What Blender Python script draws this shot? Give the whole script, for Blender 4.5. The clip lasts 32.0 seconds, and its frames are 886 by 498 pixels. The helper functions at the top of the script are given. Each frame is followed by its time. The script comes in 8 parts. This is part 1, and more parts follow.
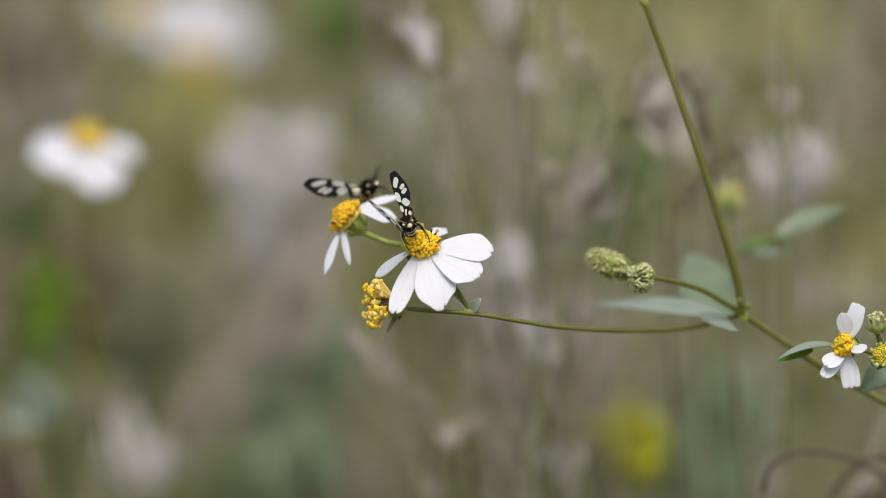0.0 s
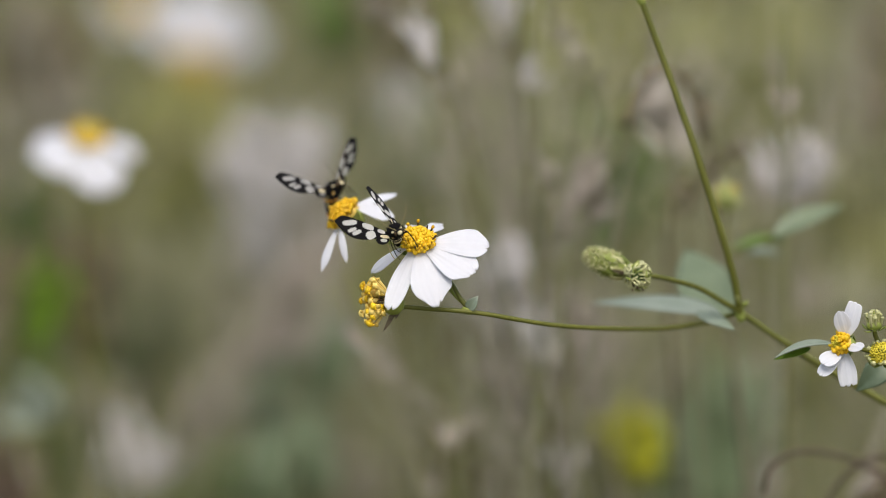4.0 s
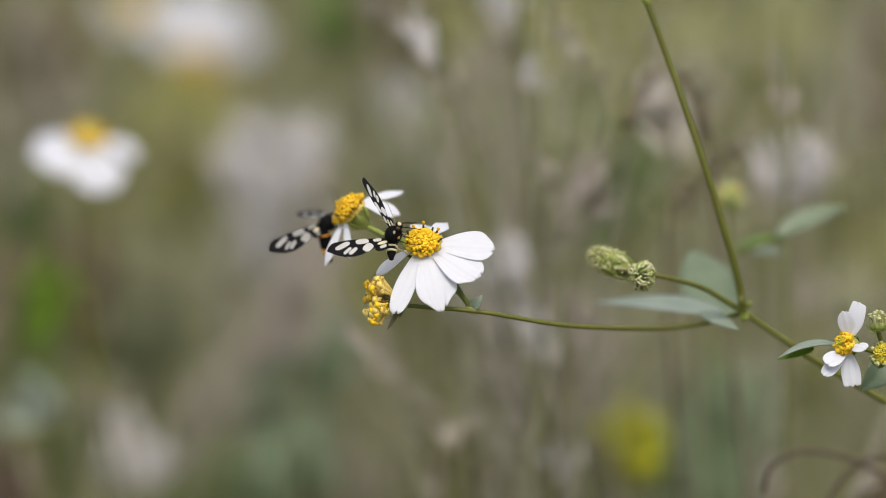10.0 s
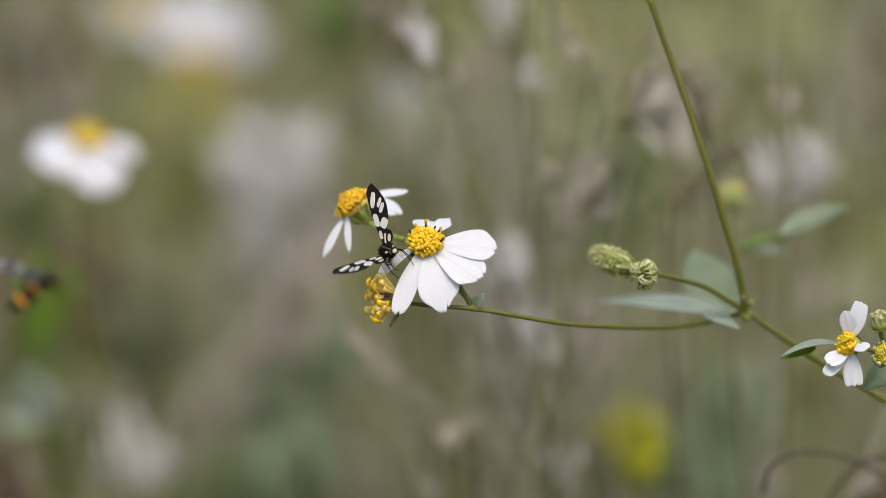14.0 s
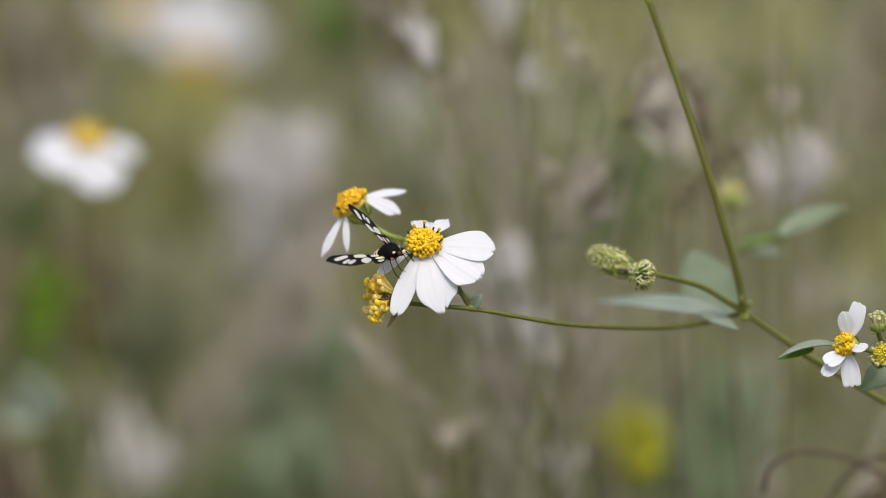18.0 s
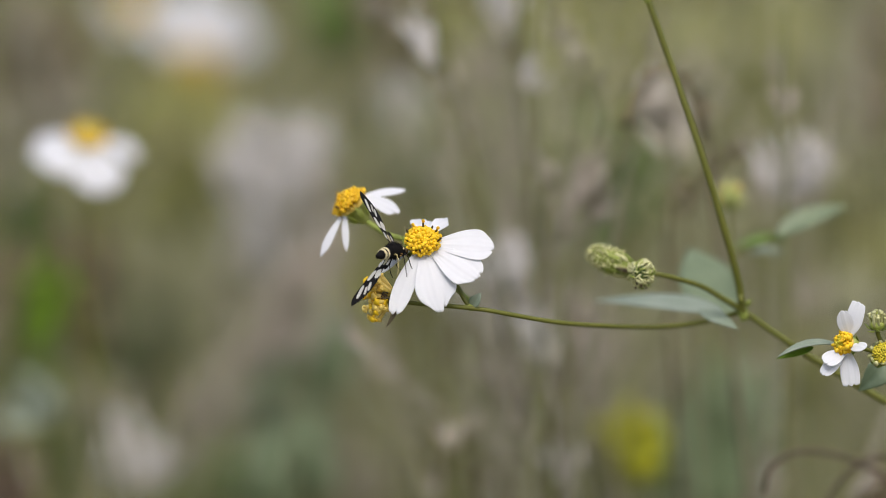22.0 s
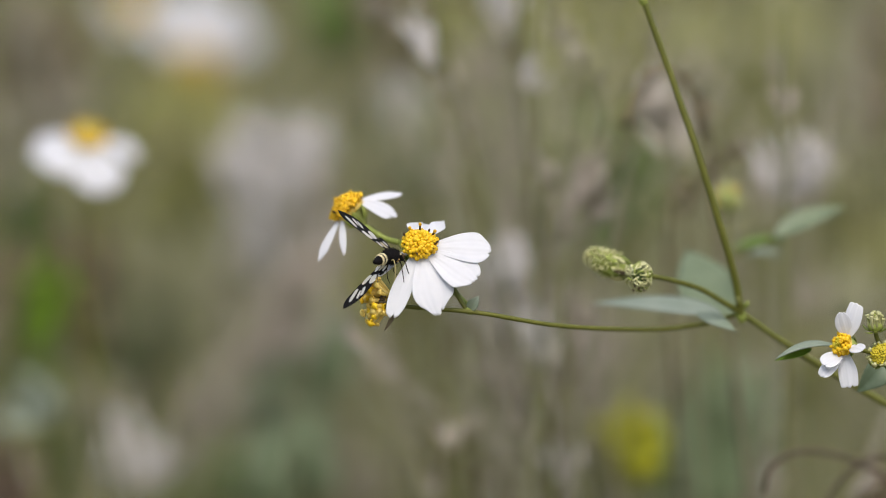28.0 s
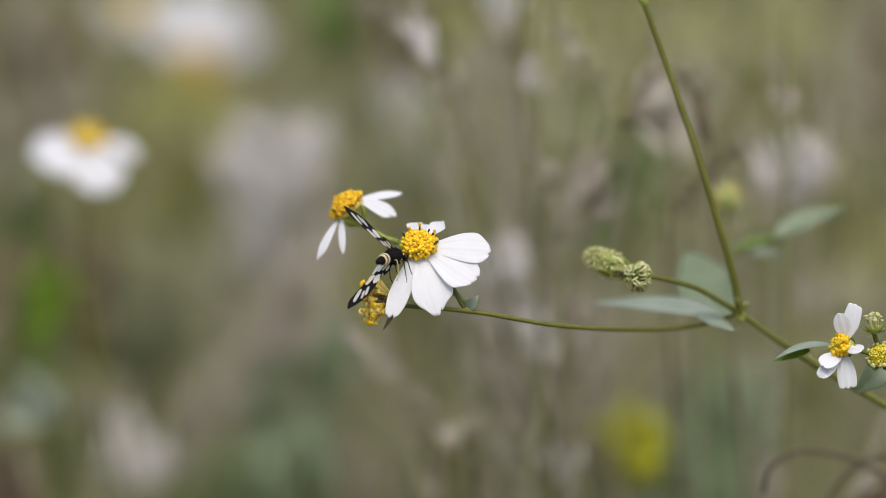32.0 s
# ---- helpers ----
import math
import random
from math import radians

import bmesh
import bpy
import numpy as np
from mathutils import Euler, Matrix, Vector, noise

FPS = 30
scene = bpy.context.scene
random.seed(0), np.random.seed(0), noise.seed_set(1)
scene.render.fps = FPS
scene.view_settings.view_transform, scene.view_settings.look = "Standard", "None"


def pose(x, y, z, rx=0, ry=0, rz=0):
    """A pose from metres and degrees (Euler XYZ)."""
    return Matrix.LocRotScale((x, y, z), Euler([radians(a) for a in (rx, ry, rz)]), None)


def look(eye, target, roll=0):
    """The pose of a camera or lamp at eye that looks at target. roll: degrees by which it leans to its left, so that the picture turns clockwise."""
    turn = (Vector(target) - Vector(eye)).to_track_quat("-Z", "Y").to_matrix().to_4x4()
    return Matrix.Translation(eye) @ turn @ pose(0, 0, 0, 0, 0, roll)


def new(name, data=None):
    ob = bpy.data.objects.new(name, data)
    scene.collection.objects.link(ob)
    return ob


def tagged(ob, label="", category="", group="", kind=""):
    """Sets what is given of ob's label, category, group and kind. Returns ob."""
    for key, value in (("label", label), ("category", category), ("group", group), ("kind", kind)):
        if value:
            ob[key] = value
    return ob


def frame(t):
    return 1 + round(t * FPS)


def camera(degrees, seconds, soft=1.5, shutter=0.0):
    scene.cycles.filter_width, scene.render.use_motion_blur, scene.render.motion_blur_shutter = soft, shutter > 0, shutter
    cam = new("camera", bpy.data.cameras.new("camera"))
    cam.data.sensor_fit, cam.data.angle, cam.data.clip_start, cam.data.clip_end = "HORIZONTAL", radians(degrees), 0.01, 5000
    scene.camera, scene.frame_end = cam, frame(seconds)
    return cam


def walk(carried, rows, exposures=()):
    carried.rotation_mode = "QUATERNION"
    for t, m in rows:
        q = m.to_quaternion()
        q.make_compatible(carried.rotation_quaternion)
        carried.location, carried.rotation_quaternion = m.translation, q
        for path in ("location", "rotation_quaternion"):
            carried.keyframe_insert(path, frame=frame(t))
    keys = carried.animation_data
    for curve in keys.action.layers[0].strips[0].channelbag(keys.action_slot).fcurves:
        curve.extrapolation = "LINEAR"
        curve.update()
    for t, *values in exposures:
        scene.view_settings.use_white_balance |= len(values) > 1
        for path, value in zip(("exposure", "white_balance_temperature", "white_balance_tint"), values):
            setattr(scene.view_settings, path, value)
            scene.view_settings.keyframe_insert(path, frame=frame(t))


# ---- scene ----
# ---- camera: a long lens on a tripod, wide open, focused on the flower ----
TILT = 10.0                       # degrees the lens looks down
REACH = 0.9324                    # metres from the lens to the plane of focus
FOCUS = Vector((0.0, 0.0, 0.66))  # the middle of the plane of focus
RIGHT = Vector((1, 0, 0))
AWAY = Vector((0, math.cos(radians(TILT)), -math.sin(radians(TILT))))
UP = Vector((0, math.sin(radians(TILT)), math.cos(radians(TILT))))
EYE = FOCUS - AWAY * REACH

cam = camera(12.0, 32.0, soft=0.5, shutter=0.15)
cam.data.dof.use_dof = True
cam.data.dof.focus_distance = REACH
cam.data.dof.aperture_fstop = 4.6
cam.data.dof.aperture_blades = 0
walk(cam, [(0.0, pose(*EYE, 90 - TILT)), (32.0, pose(*EYE, 90 - TILT))])

# ---- world and sun: a bright, thinly overcast day ----
world = bpy.data.worlds.new("sky")
scene.world = world
world.use_nodes = True
wn = world.node_tree.nodes
sky = wn.new("ShaderNodeTexSky")
sky.sky_type = "NISHITA"
sky.sun_disc = False
sky.sun_elevation = radians(58)
sky.sun_rotation = radians(150)
sky.dust_density = 5.0
sky.air_density = 1.0
world.node_tree.links.new(sky.outputs[0], wn["Background"].inputs[0])
wn["Background"].inputs[1].default_value = 0.12

sun = new("sun", bpy.data.lights.new("sun", "SUN"))
sun.data.energy = 1.5
sun.data.angle = radians(25)
sun.data.color = (1.0, 0.95, 0.88)
sun.matrix_world = look((-0.5, -1.2, 2.4), (0, 0, 0))
scene.view_settings.exposure = 0.29


# ---- placing ----
def sight(u, v, w=0.0):
    """A place w mm beyond the plane of focus, on the line of sight that meets that plane u mm right of its middle and v mm above it."""
    k = 1 + w / 1000 / REACH
    return FOCUS + (RIGHT * u + UP * v) * (k / 1000) + AWAY * (w / 1000)


def way(u, v, w):
    """A vector of u mm to the right, v mm up and w mm away."""
    return (RIGHT * u + UP * v + AWAY * w) / 1000


# ---- materials ----
def material(name, a, b, rough=0.6, grain=300.0, coarse=40.0, bump=0.2, thin=0.0, spread=0.0, sheen=0.0, streak=False, gloss=0.4, clear=0.0):
    """Two colours mixed by a fine and a coarse noise; thin: share of light let through; spread: how far pieces differ."""
    m = bpy.data.materials.new(name)
    m.use_nodes = True
    t = m.node_tree
    n, l = t.nodes, t.links
    p = n["Principled BSDF"]
    tc = n.new("ShaderNodeTexCoord")
    fine = n.new("ShaderNodeTexNoise")
    fine.inputs["Scale"].default_value = grain
    fine.inputs["Detail"].default_value = 4
    big = n.new("ShaderNodeTexNoise")
    big.inputs["Scale"].default_value = coarse
    big.inputs["Detail"].default_value = 2
    if streak:
        mp = n.new("ShaderNodeMapping")
        mp.inputs["Scale"].default_value = streak
        l.new(tc.outputs["Object"], mp.inputs[0])
        l.new(mp.outputs[0], fine.inputs["Vector"])
    else:
        l.new(tc.outputs["Object"], fine.inputs["Vector"])
    l.new(tc.outputs["Object"], big.inputs["Vector"])
    mix = n.new("ShaderNodeMath")
    mix.operation = "ADD"
    half = n.new("ShaderNodeMath")
    half.operation = "MULTIPLY_ADD"
    half.inputs[1].default_value, half.inputs[2].default_value = 0.9, -0.45
    l.new(fine.outputs[0], half.inputs[0])
    l.new(half.outputs[0], mix.inputs[0])
    l.new(big.outputs[0], mix.inputs[1])
    fac = mix.outputs[0]
    if spread:
        geo, inf = n.new("ShaderNodeNewGeometry"), n.new("ShaderNodeObjectInfo")
        add = n.new("ShaderNodeMath")
        add.operation = "ADD"
        l.new(geo.outputs["Random Per Island"], add.inputs[0])
        l.new(inf.outputs["Random"], add.inputs[1])
        sc = n.new("ShaderNodeMath")
        sc.operation = "MULTIPLY_ADD"
        sc.inputs[1].default_value, sc.inputs[2].default_value = spread, -spread
        l.new(add.outputs[0], sc.inputs[0])
        s2 = n.new("ShaderNodeMath")
        s2.operation = "ADD"
        l.new(sc.outputs[0], s2.inputs[0])
        l.new(fac, s2.inputs[1])
        fac = s2.outputs[0]
    ramp = n.new("ShaderNodeMixRGB")
    ramp.use_clamp = True
    ramp.inputs[1].default_value, ramp.inputs[2].default_value = (*a, 1), (*b, 1)
    cl = n.new("ShaderNodeClamp")
    l.new(fac, cl.inputs[0])
    l.new(cl.outputs[0], ramp.inputs[0])
    l.new(ramp.outputs[0], p.inputs["Base Color"])
    p.inputs["Roughness"].default_value = rough
    p.inputs["Specular IOR Level"].default_value = gloss
    if sheen:
        p.inputs["Sheen Weight"].default_value = sheen
    if bump:
        bp = n.new("ShaderNodeBump")
        bp.inputs["Strength"].default_value = bump
        bp.inputs["Distance"].default_value = 0.0003
        l.new(fine.outputs[0], bp.inputs["Height"])
        l.new(bp.outputs[0], p.inputs["Normal"])
    if thin:
        tr = n.new("ShaderNodeBsdfTranslucent")
        l.new(ramp.outputs[0], tr.inputs[0])
        ms = n.new("ShaderNodeMixShader")
        ms.inputs[0].default_value = thin
        l.new(p.outputs[0], ms.inputs[1])
        l.new(tr.outputs[0], ms.inputs[2])
        l.new(ms.outputs[0], n["Material Output"].inputs[0])
    if clear:
        tp = n.new("ShaderNodeBsdfTransparent")
        mc = n.new("ShaderNodeMixShader")
        mc.inputs[0].default_value = clear
        src = n["Material Output"].inputs[0].links[0].from_socket
        l.new(src, mc.inputs[1])
        l.new(tp.outputs[0], mc.inputs[2])
        l.new(mc.outputs[0], n["Material Output"].inputs[0])
    return m


PETAL = material("white_petal", (0.775, 0.795, 0.85), (0.83, 0.85, 0.895), 0.5, 700, 120, 0.12, thin=0.3)
FLORET = material("yellow_floret", (0.64, 0.37, 0.006), (0.92, 0.63, 0.018), 0.5, 1500, 300, 0.2, spread=0.5)
FLORET_DEEP = material("amber_floret", (0.66, 0.43, 0.04), (0.94, 0.74, 0.22), 0.6, 1500, 300, 0.2, spread=0.6)
GREEN_STEM = material("green_stem", (0.082, 0.096, 0.010), (0.170, 0.176, 0.032), 0.5, 900, 60, 0.2, streak=(1, 1, 0.2))
FLORET_GREEN = material("green_yellow_floret", (0.44, 0.38, 0.015), (0.72, 0.60, 0.05), 0.55, 1500, 300, 0.2, spread=0.5)
GREEN_BRACT = material("green_bract", (0.15, 0.20, 0.03), (0.36, 0.42, 0.10), 0.55, 900, 200, 0.2, spread=0.4)
CREAM_BRACT = material("cream_bract", (0.42, 0.43, 0.17), (0.66, 0.66, 0.40), 0.6, 900, 200, 0.2, spread=0.4)
LEAF = material("grey_green_leaf", (0.10, 0.16, 0.085), (0.21, 0.28, 0.19), 0.42, 700, 90, 0.4, thin=0.2, spread=0.3, gloss=0.6)
# paler copy of LEAF, with the sky's sheen put into its colour
PALE_LEAF = material("sky_sheen_leaf", (0.18, 0.24, 0.17), (0.36, 0.41, 0.33), 0.4, 700, 90, 0.4, thin=0.15, spread=0.3, gloss=0.7)
# brighter leaf green, with the light on it put into the colour
LEAF_LIT = material("lit_green_leaf", (0.10, 0.19, 0.03), (0.22, 0.34, 0.09), 0.45, 700, 90, 0.4, thin=0.3, spread=0.3)
BROWN = material("dry_brown_bract", (0.075, 0.06, 0.035), (0.21, 0.17, 0.10), 0.8, 900, 200, 0.3, spread=0.4)
STAMEN_DARK = material("dark_stamen", (0.03, 0.018, 0.01), (0.10, 0.06, 0.02), 0.6, 900, 200, 0.0)
MOTH_BLACK = material("black_scales", (0.004, 0.004, 0.005), (0.012, 0.011, 0.011), 0.85, 2500, 300, 0.5, gloss=0.12)
MOTH_CREAM = material("cream_scales", (0.60, 0.50, 0.26), (0.80, 0.74, 0.52), 0.7, 2500, 300, 0.3)
MOTH_GOLD = material("golden_scales", (0.65, 0.38, 0.09), (0.85, 0.58, 0.22), 0.7, 2500, 300, 0.3)
MOTH_ORANGE = material("orange_scales", (0.75, 0.30, 0.03), (0.90, 0.45, 0.08), 0.7, 2500, 300, 0.3)
# whitish colour stands for light reflected off the striped moth's clear panes
WINDOW = material("reflecting_wing_window", (0.78, 0.78, 0.76), (0.90, 0.90, 0.87), 0.3, 1800, 250, 0.2, thin=0.4, clear=0.3)
WINDOW_CLEAR = material("glassy_wing_window", (0.60, 0.60, 0.59), (0.74, 0.74, 0.73), 0.3, 1800, 250, 0.2, thin=0.4, clear=0.62)
LEG_PALE = material("pale_leg", (0.35, 0.29, 0.12), (0.55, 0.47, 0.22), 0.6, 2500, 300, 0.0)
GROUND = material("leaf_litter", (0.083, 0.080, 0.036), (0.20, 0.187, 0.092), 0.95, 60, 4, 0.4)
GRASS_DRY = material("dry_grass", (0.215, 0.208, 0.108), (0.395, 0.385, 0.232), 0.8, 300, 8, 0.0, thin=0.2, spread=0.6)
GRASS_GREEN = material("olive_grass", (0.138, 0.152, 0.041), (0.29, 0.31, 0.12), 0.6, 300, 8, 0.0, thin=0.3, spread=0.6)
FRESH = material("vivid_green_leaf", (0.11, 0.22, 0.008), (0.22, 0.36, 0.03), 0.5, 400, 60, 0.2, thin=0.4, spread=0.3)
OLIVE = material("olive_leaf", (0.30, 0.31, 0.09), (0.55, 0.55, 0.25), 0.6, 400, 60, 0.2, thin=0.45, spread=0.5)
PAPERY = material("papery_seed_head", (0.54, 0.50, 0.44), (0.82, 0.78, 0.71), 0.8, 500, 60, 0.2, thin=0.45, spread=0.5)
DUSTY = material("dusty_dry_bract", (0.40, 0.41, 0.24), (0.64, 0.64, 0.46), 0.85, 500, 60, 0.2, thin=0.45, spread=0.5)
PALE = material("bleached_bract", (0.62, 0.605, 0.59), (0.87, 0.855, 0.845), 0.8, 500, 60, 0.2, thin=0.35, spread=0.4)
MAUVE = material("grey_mauve_stalk", (0.26, 0.245, 0.18), (0.46, 0.43, 0.35), 0.85, 500, 60, 0.2, thin=0.2, spread=0.5)
PINKISH = material("pinkish_grey_bract", (0.42, 0.375, 0.32), (0.65, 0.60, 0.525), 0.85, 500, 60, 0.2, thin=0.35, spread=0.5)
SAGE = material("sage_green_leaf", (0.15, 0.20, 0.11), (0.27, 0.335, 0.21), 0.42, 700, 90, 0.4, thin=0.2, spread=0.3, gloss=0.6)
WARM_TUBE = material("pale_amber_floret", (0.72, 0.52, 0.12), (0.95, 0.78, 0.32), 0.6, 1500, 300, 0.2, spread=0.5)
# bract green lightened to offset the shade on the rear flower's involucre
CALYX = material("brightened_calyx", (0.38, 0.46, 0.07), (0.60, 0.66, 0.24), 0.5, 900, 200, 0.2, thin=0.45, spread=0.3)
DARK_TWIG = material("dark_brown_twig", (0.045, 0.030, 0.022), (0.12, 0.085, 0.065), 0.8, 500, 60, 0.2)
MOSS = material("yellow_green_leaf", (0.35, 0.37, 0.009), (0.53, 0.54, 0.035), 0.6, 400, 60, 0.2, thin=0.3, spread=0.3)
# darker leaf green, with shade put into the colour
SHADE_GREEN = material("shaded_green_leaf", (0.045, 0.085, 0.02), (0.12, 0.19, 0.055), 0.55, 400, 60, 0.2, thin=0.2, spread=0.4)
MINT = material("pale_green_leaf", (0.18, 0.26, 0.13), (0.34, 0.42, 0.27), 0.45, 400, 60, 0.2, thin=0.2, spread=0.4)


# ---- mesh helpers ----
def mesh_of(name, bm, *mats):
    me = bpy.data.meshes.new(name)
    bmesh.ops.recalc_face_normals(bm, faces=bm.faces)
    bm.to_mesh(me)
    bm.free()
    for f in me.polygons:
        f.use_smooth = True
    for m in mats:
        me.materials.append(m)
    return me


def part(name, bm, mat, parent, label="", at=None):
    """One mesh object under a thing or under a part. bm: a bmesh or a finished mesh."""
    me = mesh_of(name, bm, *(mat if isinstance(mat, tuple) else (mat,))) if isinstance(bm, bmesh.types.BMesh) else bm
    ob = new(name, me)
    ob.parent = parent
    if at is not None:
        ob.matrix_basis = at
    return tagged(ob, label)


def curve_points(pts, n):
    """n + 1 places on a smooth curve through pts."""
    p = [Vector(q) for q in pts]
    p = [2 * p[0] - p[1]] + p + [2 * p[-1] - p[-2]]
    out = []
    k = len(p) - 3
    for i in range(n + 1):
        x = i / n * k
        j = min(int(x), k - 1)
        t = x - j
        a, b, c, d = p[j:j + 4]
        out.append(0.5 * ((2 * b) + (c - a) * t + (2 * a - 5 * b + 4 * c - d) * t * t + (3 * b - a - 3 * c + d) * t ** 3))
    return out


def tube(bm, pts, r0, r1, n=12, sides=8, wob=0.0, mat=0):
    """A round stalk along pts, tapering from radius r0 to r1."""
    c = curve_points(pts, n)
    rings = []
    side = None
    for i, q in enumerate(c):
        d = (c[min(i + 1, n)] - c[max(i - 1, 0)]).normalized()
        if side is None:
            side = d.orthogonal().normalized()
        side = (side - d * side.dot(d)).normalized()
        other = d.cross(side)
        r = (r0 + (r1 - r0) * i / n) * (1 + wob * random.uniform(-1, 1))
        rings.append([bm.verts.new(q + (side * math.cos(a) + other * math.sin(a)) * r) for a in (2 * math.pi * k / sides for k in range(sides))])
    for a, b in zip(rings, rings[1:]):
        for k in range(sides):
            f = bm.faces.new((a[k], a[(k + 1) % sides], b[(k + 1) % sides], b[k]))
            f.material_index = mat
    for ring in (rings[0], rings[-1]):
        bm.faces.new(ring).material_index = mat
    return bm


def lathe(bm, base, axis, profile, sides=12, mat=0):
    """A round body: profile gives (distance along axis, radius)."""
    axis = Vector(axis).normalized()
    s = axis.orthogonal().normalized()
    o = axis.cross(s)
    rings = []
    for h, r in profile:
        rings.append([bm.verts.new(base + axis * h + (s * math.cos(2 * math.pi * k / sides) + o * math.sin(2 * math.pi * k / sides)) * r) for k in range(sides)])
    for a, b in zip(rings, rings[1:]):
        for k in range(sides):
            bm.faces.new((a[k], a[(k + 1) % sides], b[(k + 1) % sides], b[k])).material_index = mat
    for ring in (rings[0], rings[-1]):
        bm.faces.new(ring).material_index = mat
    return bm


def blade(bm, base, tip, normal, width, shape, end=None, sag=0.0, fold=0.0, groove=0.0, thick=0.00018, nu=14, nv=8, twist=0.0):
    """A thin leaf or petal from base to tip. shape(s): its half width; end(c): how far each strip reaches."""
    base, tip = Vector(base), Vector(tip)
    x = tip - base
    length = x.length
    x.normalize()
    y = Vector(normal).cross(x).normalized()
    z = x.cross(y)
    rows = []
    for side in (0.5, -0.5):
        grid = []
        for i in range(nu + 1):
            s = i / nu
            row = []
            for j in range(nv + 1):
                c = -1 + 2 * j / nv
                reach = s * (1 - (1 - end(c)) * s ** 3) if end else s
                hw = width / 2 * shape(s)
                ang = twist * s
                lift = sag * length * 4 * s * (1 - s) + fold * abs(c) * hw + groove * width * (math.cos(c * 7.5) + 0.45 * math.cos(c * 19 + 1)) * min(1, 4 * s)
                yy, zz = c * hw, lift + side * thick
                q = base + x * (length * reach) + y * (yy * math.cos(ang) - zz * math.sin(ang)) + z * (zz * math.cos(ang) + yy * math.sin(ang))
                row.append(bm.verts.new(q))
            grid.append(row)
        rows.append(grid)
    a, b = rows
    for i in range(nu):
        for j in range(nv):
            bm.faces.new((a[i][j], a[i + 1][j], a[i + 1][j + 1], a[i][j + 1]))
            bm.faces.new((b[i][j], b[i][j + 1], b[i + 1][j + 1], b[i + 1][j]))
        for j in (0, nv):
            bm.faces.new((a[i][j], b[i][j], b[i + 1][j], a[i + 1][j]))
    for i in (0, nu):
        for j in range(nv):
            bm.faces.new((a[i][j], a[i][j + 1], b[i][j + 1], b[i][j]))
    return bm


def petal_shape(s, root=0.30, at=0.68, end=0.58):
    """Half width along a petal: root at its foot, 1 at its broadest, end at its tip."""
    if s < at:
        return root + (1 - root) * math.sin(s / at * math.pi / 2) ** 1.2
    return 1 - (1 - end) * ((s - at) / (1 - at)) ** 2.2


def petal_end(seed, notches=None, slant=None, round_=0.13):
    """The outline of a petal's tip: rounded, with uneven notches (place across, depth, width)."""
    rng = random.Random(seed)
    cuts = notches or [(rng.uniform(-0.5, -0.25), rng.uniform(0.03, 0.08), 0.11), (rng.uniform(0.2, 0.5), rng.uniform(0.03, 0.08), 0.11), (rng.uniform(-0.1, 0.1), rng.uniform(0.0, 0.03), 0.11)]
    slant = rng.uniform(-0.04, 0.04) if slant is None else slant
    return lambda c: 1 - round_ * c * c + slant * c - sum(d * math.exp(-((c - x) / w) ** 2) for x, d, w in cuts)


def leaf_shape(s):
    return max(0.03, math.sin(math.pi * s ** 0.75) ** 0.9)


def serrated(s):
    return leaf_shape(s) * (0.90 + 0.14 * (1 - (s * 11) % 1.0))


def floret_disc(bm, centre, axis, radius, dome, count, size, tall=1.6, loose=0.22, seed=1, core=0.0):
    """Small five-pointed florets packed in a spiral on a dome."""
    rng = random.Random(seed)
    axis = Vector(axis).normalized()
    s = axis.orthogonal().normalized()
    o = axis.cross(s)
    for k in range(count):
        r = math.sqrt((k + 0.5) / count)
        a = k * 2.39996
        flat = (s * math.cos(a) + o * math.sin(a)) * (r * radius)
        foot = centre + flat + axis * (dome * (1 - r * r))
        d = (axis * 1.0 + (s * math.cos(a) + o * math.sin(a)) * (r * 0.9) + Vector((rng.uniform(-1, 1), rng.uniform(-1, 1), rng.uniform(-1, 1))) * loose).normalized()
        h = size * tall * rng.uniform(0.6, 1.5)
        q = size * rng.uniform(0.7, 1.2)
        if r < core:
            lathe(bm, foot - d * h * 0.5, d, [(0, q * 0.28), (h * 0.5, q * 0.34), (h * 0.8, q * 0.16)], sides=5, mat=1)
        elif rng.random() < 0.04 + 0.16 * r:
            # open floret: a flared tube with a hollow mouth
            lathe(bm, foot - d * h * 0.4, d, [(0, q * 0.26), (h * 0.5, q * 0.34), (h * 0.82, q * 0.58), (h * rng.uniform(0.86, 1.0), q * 0.50), (h * 0.66, q * 0.14)], sides=5)
        else:
            lathe(bm, foot - d * h * 0.4, d, [(0, q * 0.26), (h * 0.42, q * 0.38), (h * 0.70, q * 0.50), (h * 0.90, q * 0.40), (h * 0.99, q * 0.16)], sides=7)
    return bm


# ---- ground ----
bm = bmesh.new()
for gx, gy in ((-150, -150), (150, -150), (150, 150), (-150, 150)):
    bm.verts.new((gx, gy, 0))
bm.faces.new(bm.verts)
bmesh.ops.subdivide_edges(bm, edges=bm.edges, cuts=60, use_grid_fill=True)
for vert in bm.verts:
    vert.co.z = 0.15 * noise.noise(vert.co * 0.05) * min(1, (vert.co.length / 12) ** 2)
ground = new("ground", mesh_of("ground", bm, GROUND))
tagged(ground, "meadow ground of dark soil and dry litter", "ground", kind="structure")


# ---- the flowering weed ----
PLANT_BASE = Vector((0.235, 0.06, 0.0))


def thing(name, base, label, category, group=""):
    ob = new(name)
    ob.empty_display_size = 0.02
    ob.location = base
    return tagged(ob, label, category, group)


class Builder:
    """Collects meshes in world places and hangs them under a part whose origin is given."""

    def __init__(self, origin):
        self.o = Vector(origin)

    def __call__(self, p):
        return Vector(p) - self.o


